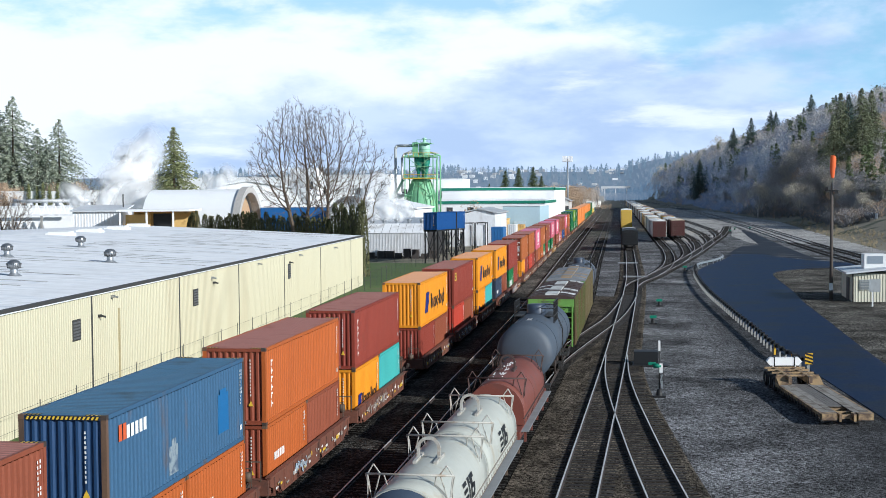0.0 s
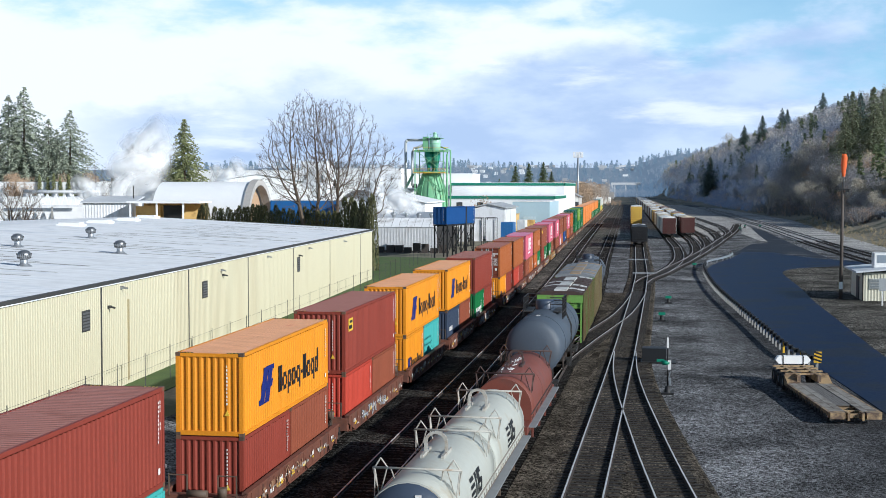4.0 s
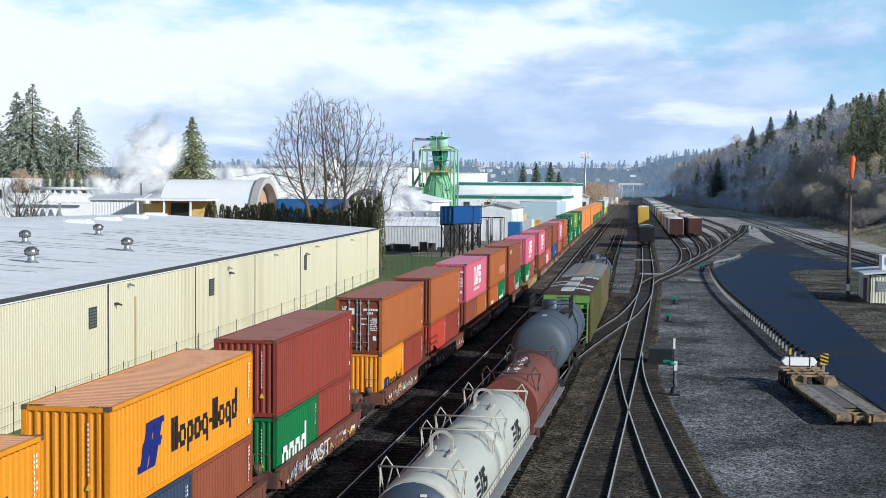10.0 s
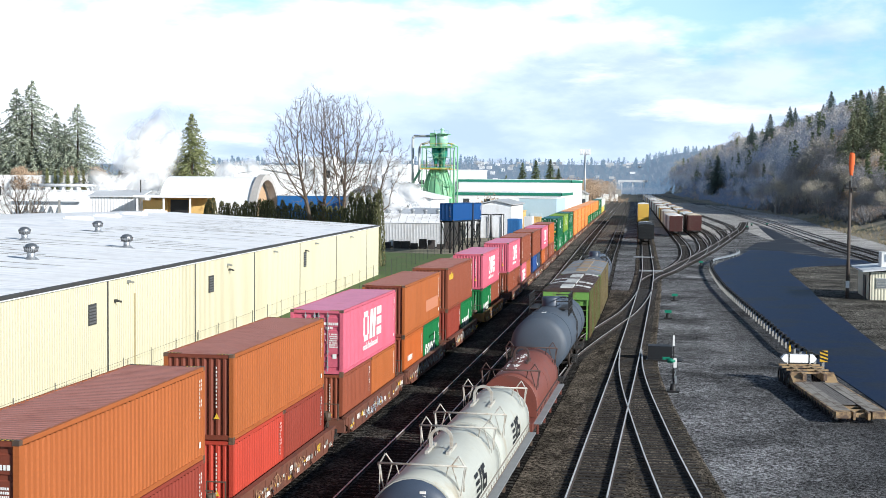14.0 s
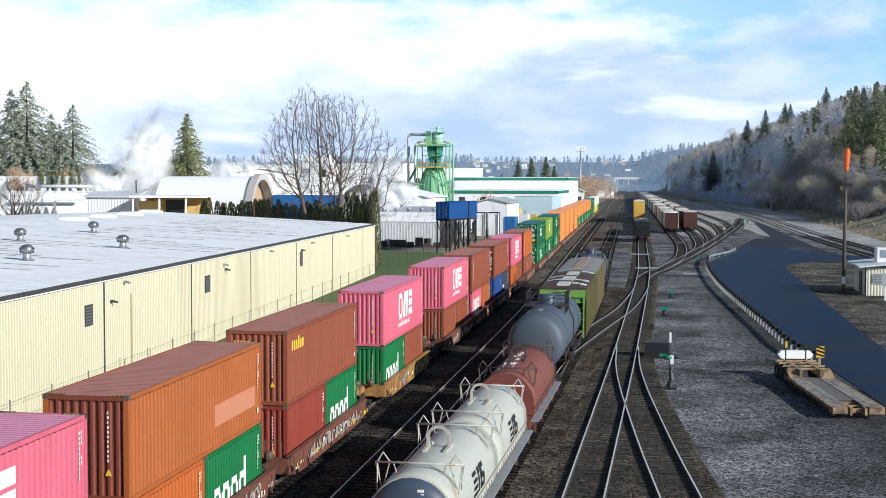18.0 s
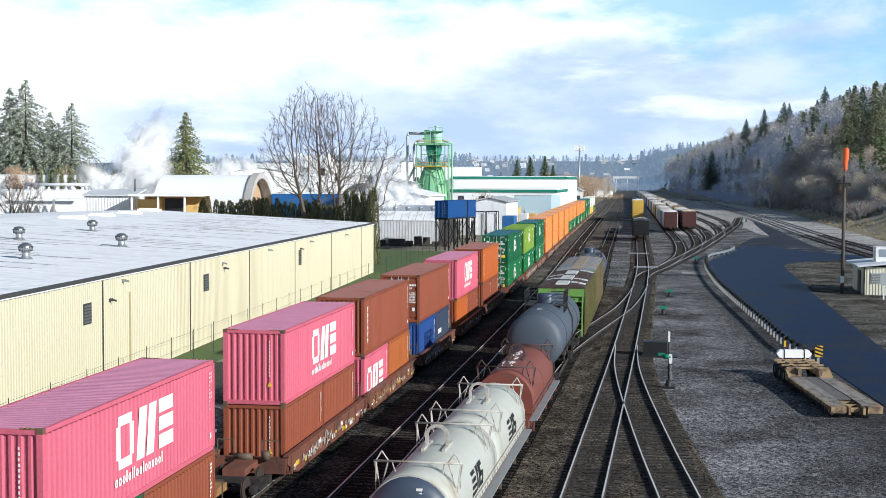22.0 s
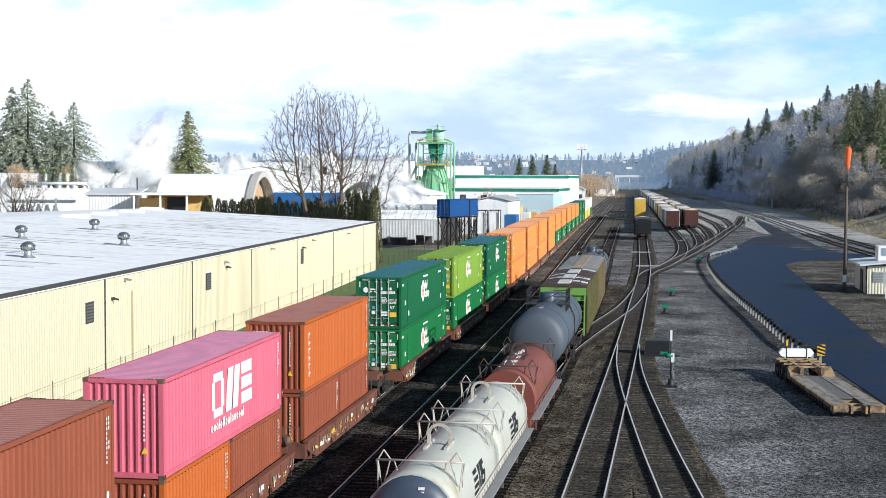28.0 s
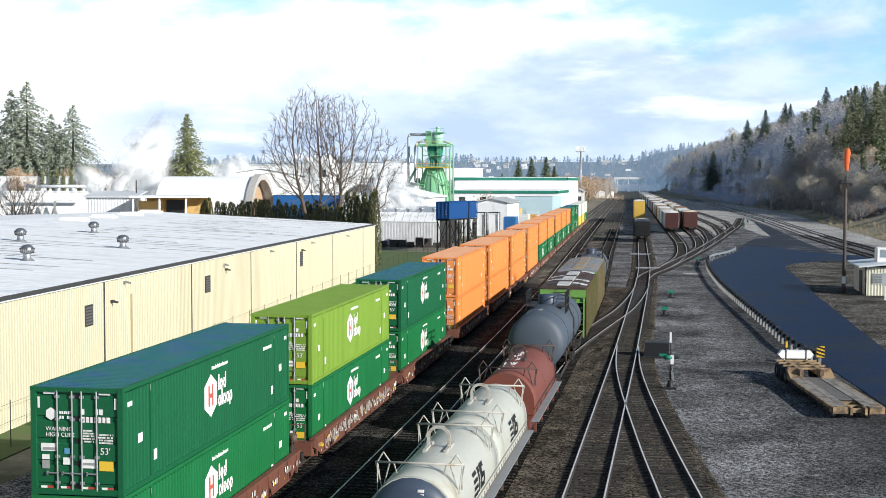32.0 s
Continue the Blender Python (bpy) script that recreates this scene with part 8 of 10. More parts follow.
def woods():
    rnd = random.Random(21)
    bare = [shrub_soup(k, 13.0, 7.2, 1250, 0.07) for k in range(5)]
    light = [shrub_soup(k, 13.0, 6.8, 360, 0.15) for k in range(5)]
    small = [shrub_soup(k, 13.0, 6.8, 190, 0.20) for k in range(5)]
    firs = []
    for k in range(3):
        s = Soup()
        conifer_soup(random.Random(50 + k), 20, 3.9, 22, 12, 0.95, s, 0.3, 0.06)
        firs.append(s)
    grey, tan, pale, fir = ([], []), ([], []), ([], []), []
    for k in range(1700):
        y = 392 + 1450 * rnd.random() ** 1.35
        reach = min(130.0, max(20.0, 0.15 * y + 12 - hill_foot(y)))
        near = 11 if y < 560 else 12
        d = near + (reach - near) * rnd.random() ** 0.85
        x = hill_foot(y) + d * (1 if y < 520 else 0.6 + 0.4 * min(1.0, d / 85))
        p = (x, y, lie(x, y) - 0.3, rnd.uniform(0.8, 1.65) * (0.4 if d < 17 else 0.7 if d < 24 else 1.15) * (0.6 + 0.4 * ease(430, 620, y)), rnd.uniform(0, 6.28), rnd.randrange(5))
        q = rnd.random()
        stand = 0.5 + 0.9 * noise.noise((x * 0.025, y * 0.012, 9.0))   # kinds grow in stands
        far = int(y > 640)
        if q < (0.05 if y < 620 else 0.12) and d > 22:
            fir.append((p[0], p[1], p[2], rnd.uniform(0.6, 1.15), p[4], p[5]))
        elif q < 0.12 + 0.50 * stand * (1.5 if far else 0.7):
            pale[far].append(p)
        elif q < 0.86:
            grey[far].append(p)
        else:
            tan[far].append(p)
    for q, (kind, colour, base) in enumerate(((grey, "grey", TWIG), (pale, "pale", TWIG_PALE), (tan, "tan", TWIG_TAN))):
        scatter("hillside_trees", "%s leafless trees covering the hillside" % colour, "woods", bare, kind[0], base)
        if kind[1]:
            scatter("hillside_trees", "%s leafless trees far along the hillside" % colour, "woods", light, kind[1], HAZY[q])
    scatter("hillside_firs", "dark firs among the bare trees of the hillside", "woods", firs, fir, NEEDLES)
    round_crowns = [shrub_soup(120 + k, 13.0, 10.0, 1700, 0.055) for k in range(4)]
    crowns = ([], [])
    for k in range(64):           # broad rounded crowns that hide the feet of the firs
        y = 490 + 330 * rnd.random()
        d = rnd.uniform(8, 40)
        x = hill_foot(y) + d
        crowns[k % 3 == 2].append((x, y, lie(x, y) - 0.3, rnd.uniform(0.65, 1.2), rnd.uniform(0, 6.28), rnd.randrange(4)))
    for x, y, k in ((40, 585, 1.3), (44, 592, 1.4), (47.5, 603, 1.45), (51, 612, 1.4), (55, 600, 1.35), (60, 590, 1.3), (36, 640, 1.2), (64, 560, 1.2)):
        crowns[0].append((x, y, lie(x, y) - 0.3, k, x, int(x) % 4))
    for q, (colour, twig) in enumerate((("grey", TWIG), ("pale", TWIG_PALE))):
        scatter("round_crowned_trees", "%s leafless trees with broad rounded crowns on the slope" % colour, "woods", round_crowns, crowns[q], twig)
    brush = [shrub_soup(60 + k, 2.2, 1.6, 70, 0.05) for k in range(3)]
    low = []
    for k in range(520):
        y = rnd.uniform(270, 480)
        d = rnd.uniform(0.4, 10)
        x = hill_foot(y) + d
        low.append((x, y, lie(x, y) - 0.1, rnd.uniform(0.22, 0.62), rnd.uniform(0, 6.28), rnd.randrange(3)))
    scatter("bank_brush", "dry tan brush on the bank below the hill", "brush", brush, low, surface("dry_grass_stalks", (0.36, 0.30, 0.19), 0.9, vary=0.3, island=0.3, bump=0))
    thicket = [shrub_soup(80 + k, 4.4, 4.6, 170, 0.07) for k in range(4)]
    under = ([], [], [])
    for k in range(1750):         # thicket on the lower slope, from the bank to the first tall trees
        y = 372 + 1000 * rnd.random() ** 1.15
        d = rnd.uniform(7.5 if y < 520 else 2.5, 26)
        x = hill_foot(y) + d
        under[2 if rnd.random() < 0.16 else int(y > 640)].append((x, y, lie(x, y) - 0.4, rnd.uniform(0.55, 1.5), rnd.uniform(0, 6.28), rnd.randrange(4)))
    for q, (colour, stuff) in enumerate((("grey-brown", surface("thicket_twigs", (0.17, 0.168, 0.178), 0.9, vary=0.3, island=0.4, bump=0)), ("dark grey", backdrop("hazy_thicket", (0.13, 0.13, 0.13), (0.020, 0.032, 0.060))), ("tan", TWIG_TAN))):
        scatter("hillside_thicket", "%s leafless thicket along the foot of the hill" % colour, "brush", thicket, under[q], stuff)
    far_f, far_b = [], []
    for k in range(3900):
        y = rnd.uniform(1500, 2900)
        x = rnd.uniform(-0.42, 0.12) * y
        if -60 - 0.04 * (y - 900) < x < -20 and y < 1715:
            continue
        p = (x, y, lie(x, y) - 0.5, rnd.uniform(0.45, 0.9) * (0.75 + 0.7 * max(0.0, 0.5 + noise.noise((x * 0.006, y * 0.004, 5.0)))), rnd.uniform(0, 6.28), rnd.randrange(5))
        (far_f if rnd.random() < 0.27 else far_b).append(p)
    for k in range(420):          # the belt that closes the valley behind the last tracks
        y = rnd.uniform(1640, 1780)
        x = rnd.uniform(-210, 20)
        (far_f if rnd.random() < 0.3 else far_b).append((x, y, lie(x, y) - 0.5, rnd.uniform(0.5, 1.15), rnd.uniform(0, 6.28), rnd.randrange(5)))
    for k in range(150):          # low growth before the overpass
        y = rnd.uniform(1480, 1580)
        far_b.append((rnd.uniform(-105, -26), y, -0.5, rnd.uniform(0.45, 1.05), rnd.uniform(0, 6.28), rnd.randrange(3)))
    small_firs = []
    for k in range(2):
        s = Soup()
        conifer_soup(random.Random(70 + k), 14.5, 4.0, 9, 5, 2.2, s, 0.3, 0.1)
        small_firs.append(s)
    small_bare = [shrub_soup(30 + k, 12.0, 7.5, 80, 0.27) for k in range(3)]
    # ridge trees: haze stands in their grey-blue base and faint glow
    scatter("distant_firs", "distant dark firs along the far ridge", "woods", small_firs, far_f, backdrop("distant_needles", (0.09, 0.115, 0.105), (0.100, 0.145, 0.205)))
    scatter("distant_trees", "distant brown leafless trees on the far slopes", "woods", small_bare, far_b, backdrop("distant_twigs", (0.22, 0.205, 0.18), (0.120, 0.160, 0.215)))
    mid = []
    for k in range(420):
        y = rnd.uniform(330, 1300)
        x = rnd.uniform(-0.45, -0.075) * y - 22
        mid.append((x, y, -0.5, rnd.uniform(0.5, 0.95), rnd.uniform(0, 6.28), rnd.randrange(5)))
    for k in range(50):
        y = rnd.uniform(820, 855)
        mid.append((-0.075 * y + 0.034 * y * rnd.random(), y, -0.5, rnd.uniform(0.2, 0.42), rnd.uniform(0, 6.28), rnd.randrange(5)))
    for k in range(330):
        y = rnd.uniform(640, 1700)
        mid.append((-0.052 * y - 22 - 0.12 * y * rnd.random(), y, -0.5, rnd.uniform(0.5, 1.0), rnd.uniform(0, 6.28), rnd.randrange(5)))
    for k in range(150):
        y = rnd.uniform(620, 1250)
        mid.append((-0.0355 * y - 23 - 0.03 * y * rnd.random(), y, -0.5, rnd.uniform(0.8, 1.5), rnd.uniform(0, 6.28), rnd.randrange(5)))
    tall = []
    for k in range(38):           # a row of slender poplars where the valley opens
        y = rnd.uniform(860, 1000)
        x = -0.0708 * y + rnd.uniform(-4, 0) + 0.022 * y * rnd.random()
        tall.append((x, y, -0.5, rnd.uniform(0.8, 1.25), rnd.uniform(0, 6.28), rnd.randrange(3)))
    scatter("valley_poplars", "row of slender tan leafless poplars in the valley", "woods", [shrub_soup(90 + k, 15.0, 2.8, 300, 0.085) for k in range(3)], tall, surface("poplar_twigs", (0.50, 0.435, 0.375), 0.9, vary=0.3, island=0.35, bump=0))
    scatter("valley_trees", "brown leafless trees between the valley buildings", "woods", small, mid, TWIG_TAN)
    mid = []
    for k in range(90):
        y = rnd.uniform(450, 1300)
        mid.append((rnd.uniform(-0.40, -0.09) * y - 30, y, -0.5, rnd.uniform(0.5, 0.9), rnd.uniform(0, 6.28), rnd.randrange(3)))
    scatter("valley_firs", "dark firs between the valley buildings", "woods", firs, mid, NEEDLES)


woods()


PALE_BARK = surface("pale_bark", (0.30, 0.285, 0.27), 0.9, 0, (0.16, 0.15, 0.14), (0.5, 0.7), scale=2, vary=0.25)


def crown_tree(x, y, width, height, material, label, seed):
    t = thing("bare_tree", label, "tree", pose(x, y, lie(x, y) - 0.3), "pale trees on the hillside")
    tagged(part("crown", shrub_soup(seed, height, width * 1.1, 2600, 0.06).mesh("crown", material), material, t), kind="stuff")
    s = Soup()
    s.limb(Vector((0, 0, -0.3)), Vector((0.2, 0, height * 0.45)), 0.03 * height, 0.012 * height, 7)
    for k in range(5):
        a = k * 1.3 + seed
        s.limb(Vector((0.1, 0, height * (0.18 + 0.05 * k))), Vector((math.cos(a) * width * 0.5, math.sin(a) * width * 0.5, height * 0.62)), 0.012 * height, 0.004 * height, 5)
    part("trunk", s.mesh("trunk", PALE_BARK), PALE_BARK, t)


for k, (px, py, w, h, m) in enumerate(((37.4, 565, 7.3, 17.5, 0), (37.2, 685, 3.7, 8.8, 1), (32.8, 765, 5.1, 12.3, 2), (58.1, 609, 6.0, 14.4, 0), (51.1, 678, 6.9, 16.7, 0), (50.5, 1343, 13.1, 31.5, 0), (32.1, 1264, 11.2, 27.0, 0), (14.2, 1372, 12.2, 29.3, 0), (-6.7, 1648, 13.2, 31.7, 0), (58.3, 533, 4.8, 11.4, 2), (69.4, 529, 5.9, 14.2, 0), (61.9, 484, 6.5, 15.6, 2), (48.7, 568, 5.8, 14.0, 2), (40.1, 753, 8.4, 20.1, 2), (80.4, 572, 6.4, 15.4, 0), (66.3, 576, 5.9, 14.2, 1), (72.8, 897, 8.0, 19.2, 2), (20.6, 1106, 8.3, 20.1, 2))):
    crown_tree(px, py, w, h, (TWIG_PALE, TWIG_TAN, TWIG)[m], ("pale grey leafless tree with a rounded crown", "tan leafless tree lit by the sun", "grey leafless tree with a rounded crown")[m], 200 + k)
for k, (px, py, w, h, m) in enumerate(((55.9, 430, 5.6, 13.0, 0), (59.7, 420, 5.4, 13.6, 2), (60.2, 405, 5.0, 10.5, 0), (53.0, 410, 4.4, 9.0, 2), (64.5, 425, 5.4, 14.0, 0), (50.8, 490, 5.0, 11.0, 2), (57.5, 455, 5.0, 14.5, 2))):
    crown_tree(px, py, w, h, (TWIG_PALE, TWIG_TAN, TWIG)[m], ("pale grey leafless tree with a rounded crown", "", "grey leafless tree with a rounded crown")[m], 230 + k)
# firs that stand out on the hill and behind the works
for k, (px, py, h) in enumerate(((50.3, 1040, 58.7), (55.1, 900, 58.6), (51.1, 680, 50.7), (53.6, 680, 50.2), (66.5, 640, 55.5), (63.0, 640, 49.5), (65.4, 540, 48.3), (69.0, 530, 47.6), (24.1, 1000, 33.9), (73.1, 500, 46.9), (66.9, 480, 46.1), (62.3, 500, 46.0), (57.5, 480, 37.5))):
    f = 1.0 if py > 850 else 1.12 if k > 6 else 1.55      # they stand on the upper slope, well behind the bank
    px, py, h = px * f, py * f, 11.58 + (h - 11.58) * f
    v, mt = k % 3, k < 9
    conifer(pose(px, py, lie(px, py) - 0.4), v, h + 0.4 - lie(px, py), "tall dark fir rising above the hillside", NEEDLES_BLUE if mt else NEEDLES_OLIVE, "firs on the hillside", wide=0.30 if not mt else 0.31 if k % 2 else 0.36)
conifer(pose(-115.4, 300, -0.4), 1, 27.6, "broad green spruce behind the works", NEEDLES_PALE, wide=0.42)
for x, y, h in ((-152.5, 300, 14.6), (-150.6, 300.5, 14.0), (-148.8, 300, 14.9), (-146.9, 299.5, 14.2), (-145.0, 300, 14.8), (-143.2, 300.4, 14.1), (-141.4, 300, 14.5)):
    conifer(pose(x, y, -0.4), 0, h, "slender olive-green cedar in a row behind the works", NEEDLES_PALE, "cedars behind the works", wide=0.11)
for k, (x, y) in enumerate(((-157, 300), (-162, 306), (-153, 312), (-148, 318), (-131, 330))):
    crown_tree(x, y, 6.5, 17.5, TWIG_TAN, "tan leafless tree lit by the sun", 260 + k)
for x, y, h, v in ((-173.5, 333, 38.0, 0), (-178.6, 334, 36.0, 2), (-169.2, 340, 24.5, 1), (-166.5, 333, 29.5, 2), (-170, 345, 27.2, 1), (-160.3, 333, 31.8, 0), (-184.5, 333, 30, 1)):
    conifer(pose(x, y, -0.4), v, h, "tall ragged fir behind the works", NEEDLES_GREY, wide=0.46, ragged=0.4)
for x, y, h in ((-62.8, 520, 20), (-57.5, 520, 21), (-52, 522, 21.5), (-49.5, 530, 18)):
    conifer(pose(x, y, -0.4), 1, h, "dark green cedar behind the white building", NEEDLES, wide=0.26)
bare_tree(pose(-53.6, 190, -0.3), 4, 24.8, "tall leafless tree with many upright limbs", 7, 2, 0.45)
bare_tree(pose(-49.8, 191, -0.3, 0, 0, 60), 9, 24.8, "tall leafless tree with many upright limbs", 7, 1, 0.48)
bare_tree(pose(-47.6, 196, -0.3, 0, 15, 0), 13, 18.5, "slender leaning leafless tree with thin branches", 2, 1, 0.12)
bare_tree(pose(-133.6, 290, -0.3), 15, 20.5, "leafless tree in the steam behind the works", 2, 1, 0.4)
bare_tree(pose(-96.5, 182, -0.3), 17, 11.8, "spreading leafless shrub beside the warehouse roof", 5, 3, 0.8)


def hedge():
    rnd = random.Random(8)
    var = []
    for k in range(3):
        s = Soup()
        r2 = random.Random(k)
        for i in range(1300):
            f = r2.random()
            r = 0.74 * (1 - f ** 2.4) ** 0.7 + 0.04
            a = r2.uniform(0, math.tau)
            p = Vector((r * math.cos(a), r * math.sin(a), 0.1 + f * 7.4))
            d = Vector((math.cos(a) * 0.2, math.sin(a) * 0.2, 0.34)) * r2.uniform(0.6, 1.3)
            s.blade(p, p + d * 0.8, rand_dir(r2), 0.085)
        s.limb(Vector((0, 0, -0.3)), Vector((0, 0, 7.0)), 0.5, 0.05, 7)
        var.append(s.mesh("hedge_column", HEDGE))
    n = 0
    for k in range(38):
        f = k / 37
        x, y = -80.5 + f * 38.6, 216 - f * 35
        if 0.06 < f < 0.10:
            continue
        h = (0.90 + 0.12 * rnd.random()) * (1.16 if f < 0.86 else 1.42)
        o = part("hedge_shrub", var[k % 3], HEDGE, at=pose(x + rnd.uniform(-.2, .2), y, -0.3, 0, 0, rnd.uniform(0, 360)) @ Matrix.Diagonal((1.05, 1.05, h, 1)))
        tagged(o, "narrow dark green columnar hedge shrub", "hedge", "hedge behind the warehouse")


hedge()


# ---- the works and the valley ----
WALL_WHITE = surface("white_wall_panels", (0.88, 0.885, 0.89), 0.6, 0, (0.72, 0.72, 0.72), (0.5, 0.75), scale=0.1, vary=0.06, bump=0.02)
ROOF_WHITE = surface("white_roof_sheet", (0.86, 0.87, 0.88), 0.6, 0, (0.74, 0.75, 0.76), (0.52, 0.72), scale=0.1, vary=0.1, bump=0.05)
GREEN_TRIM = surface("green_fascia", (0.02, 0.20, 0.13), 0.5)
GREY_SHEET = surface("grey_corrugated_sheet", (0.76, 0.77, 0.79), 0.5, 0.0, (0.42, 0.41, 0.40), (0.50, 0.72), scale=0.55, fine=8, vary=0.18, streak=0.25)
BLUE_WALL = surface("blue_wall", (0.012, 0.10, 0.30), 0.55, vary=0.1)
PALE_BLUE = surface("pale_blue_wall", (0.44, 0.58, 0.66), 0.55, vary=0.06)
TIMBER = surface("yellow_timber", (0.66, 0.43, 0.15), 0.7, 0, (0.35, 0.2, 0.07), (0.5, 0.7), scale=0.5, vary=0.2)


def hall(name, label, x0, x1, y0, y1, top, wall, roof, trim=None, gable=0.0, doors=0, door_mat=None, windows=0, group="", turn=0.0):
    """A plain hall with separate walls, an eaves trim and a flat or ridged roof."""
    w, d = x1 - x0, y1 - y0
    b = thing(name, label, "building", pose(x0, y0, -0.25, 0, 0, turn), group)
    for nm, q in (("front_wall", (0, 0, w, 0.25)), ("back_wall", (0, d - 0.25, w, d)), ("side_wall", (0, 0.25, 0.25, d - 0.25)), ("side_wall", (w - 0.25, 0.25, w, d - 0.25))):
        bm = B()
        box(bm, q[0], q[1], 0, q[2], q[3], top)
        part(nm, bm, wall, b)
    bm = B()
    if gable:
        a = [bm.verts.new((x, -0.4, z)) for x, z in ((-0.5, top - 0.1), (w / 2, top + gable), (w + 0.5, top - 0.1))]
        c = [bm.verts.new((v.co.x, d + 0.4, v.co.z)) for v in a]
        a2 = [bm.verts.new((v.co.x, -0.4, v.co.z + 0.25)) for v in a]
        c2 = [bm.verts.new((v.co.x, d + 0.4, v.co.z + 0.25)) for v in a]
        for k in range(2):
            bm.faces.new((a2[k], a2[k + 1], c2[k + 1], c2[k]))
            bm.faces.new((a[k], c[k], c[k + 1], a[k + 1]))
        bm.faces.new((a[0], a[1], a[2], a2[2], a2[1], a2[0]))
        bm.faces.new((c[0], c2[0], c2[1], c2[2], c[2], c[1]))
        bm.faces.new((a[0], a2[0], c2[0], c[0]))
        bm.faces.new((a[2], c[2], c2[2], a2[2]))
        for y in (0.05, d - 0.05):
            g = B()
            v = [g.verts.new((x, y, z)) for x, z in ((0.0, top - 0.2), (w / 2, top + gable), (w, top - 0.2))]
            g.faces.new(v)
            part("gable", g, wall, b)
    else:
        box(bm, -0.15, -0.15, top, w + 0.15, d + 0.15, top + 0.2)
    part("roof", bm, roof, b)
    if trim:
        bm = B()
        box(bm, -0.22, -0.24, top - 0.75, w + 0.22, -0.02, top + 0.05)
        part("fascia", bm, trim, b)
        bm = B()
        box(bm, w + 0.02, -0.24, top - 0.75, w + 0.24, d, top + 0.05)
        part("fascia", bm, trim, b)
    for k in range(doors):
        x = w * (k + 0.6) / (doors + 0.3)
        bm = B()
        box(bm, x - 1.6, -0.12, 0, x + 1.6, 0.02, min(4.2, top * 0.6))
        part("door", bm, door_mat or GREY_SHEET, b)
    for k in range(windows):
        x = w * (k + 0.5) / windows
        bm = B()
        box(bm, x - 0.9, -0.06, top * 0.62, x + 0.9, 0.02, top * 0.8)
        part("window", bm, GLASS_DARK, b)
    return b


hall("works_hall", "long white hall with a pale flat roof", -168, -128, 298, 320, 12.6, WALL_WHITE, ROOF_WHITE, windows=6, turn=10)
h = hall("works_hall", "low white hall with vents along its roof", -141, -112, 261, 279, 9.3, WALL_WHITE, ROOF_WHITE, doors=3, turn=10)
for k in range(8):
    bm = B()
    lathe(bm, [(0.9, 0), (0.7, 0.4), (0.55, 0.9), (0.8, 1.0), (0.5, 1.5), (0.0, 1.6)], 12)
    part("roof_vent", bm, GALV, h, at=pose(4 + k * 3.1, 3, 9.5))
hall("works_hall", "white pitched hall behind the works", -122, -92, 328, 350, 12.6, WALL_WHITE, ROOF_WHITE, gable=2.4, turn=10)
hall("works_hall", "white pitched hall behind the works", -91, -66, 333, 353, 11.0, WALL_WHITE, ROOF_WHITE, gable=1.8, turn=10)
hall("works_hall", "white works hall with a ridged pale roof", -66, -50, 262, 282, 8.6, WALL_WHITE, ROOF_WHITE, gable=1.7)
hall("blue_hall", "bright blue hall with a white roof", -80.4, -66.4, 256, 272, 9.0, BLUE_WALL, ROOF_WHITE, turn=8)
hall("works_hall", "wide white hall far behind the works", -210, -150, 350, 380, 13.0, WALL_WHITE, ROOF_WHITE, windows=8, turn=10)
for x, y, w, d, h in ((-118, 420, 30, 18, 17.5), (-126, 300, 6, 6, 16.5), (-110, 380, 8, 8, 19), (-160, 420, 40, 20, 17), (-92, 430, 26, 16, 16)):
    hall("works_block", "plain pale block among the works buildings", x, x + w, y, y + d, h, WALL_WHITE, ROOF_WHITE, windows=2)
hall("green_trim_hall", "large white warehouse with a green roof edge", -72, -35.5, 424, 470, 13.0, WALL_WHITE, ROOF_WHITE, GREEN_TRIM)
hall("green_trim_hall", "low white warehouse front with a green fascia", -66, -35.0, 384, 423, 9.1, WALL_WHITE, ROOF_WHITE, GREEN_TRIM, doors=4, windows=5)
hall("pale_blue_hall", "pale blue and white loading hall", -41.8, -32.2, 340, 366, 8.0, PALE_BLUE, ROOF_WHITE, doors=1, door_mat=surface("pale_door", (0.5, 0.62, 0.7), 0.5))
hall("yard_house", "small grey house beside the far tracks", -38.6, -34.0, 470, 482, 8.2, surface("house_grey", (0.5, 0.5, 0.48), 0.7), surface("house_roof", (0.30, 0.30, 0.30), 0.8), gable=1.3, windows=2)
hall("sheet_shed", "grey corrugated shed behind the stilted container", -45.5, -38.2, 296, 318, 7.0, GREY_SHEET, surface("sheet_roof", (0.5, 0.51, 0.52), 0.5, 0.3, vary=0.12), gable=0.9)
hall("timber_store", "stack of yellow timber beside the works", -43.0, -39.8, 330, 338, 4.8, TIMBER, TIMBER)


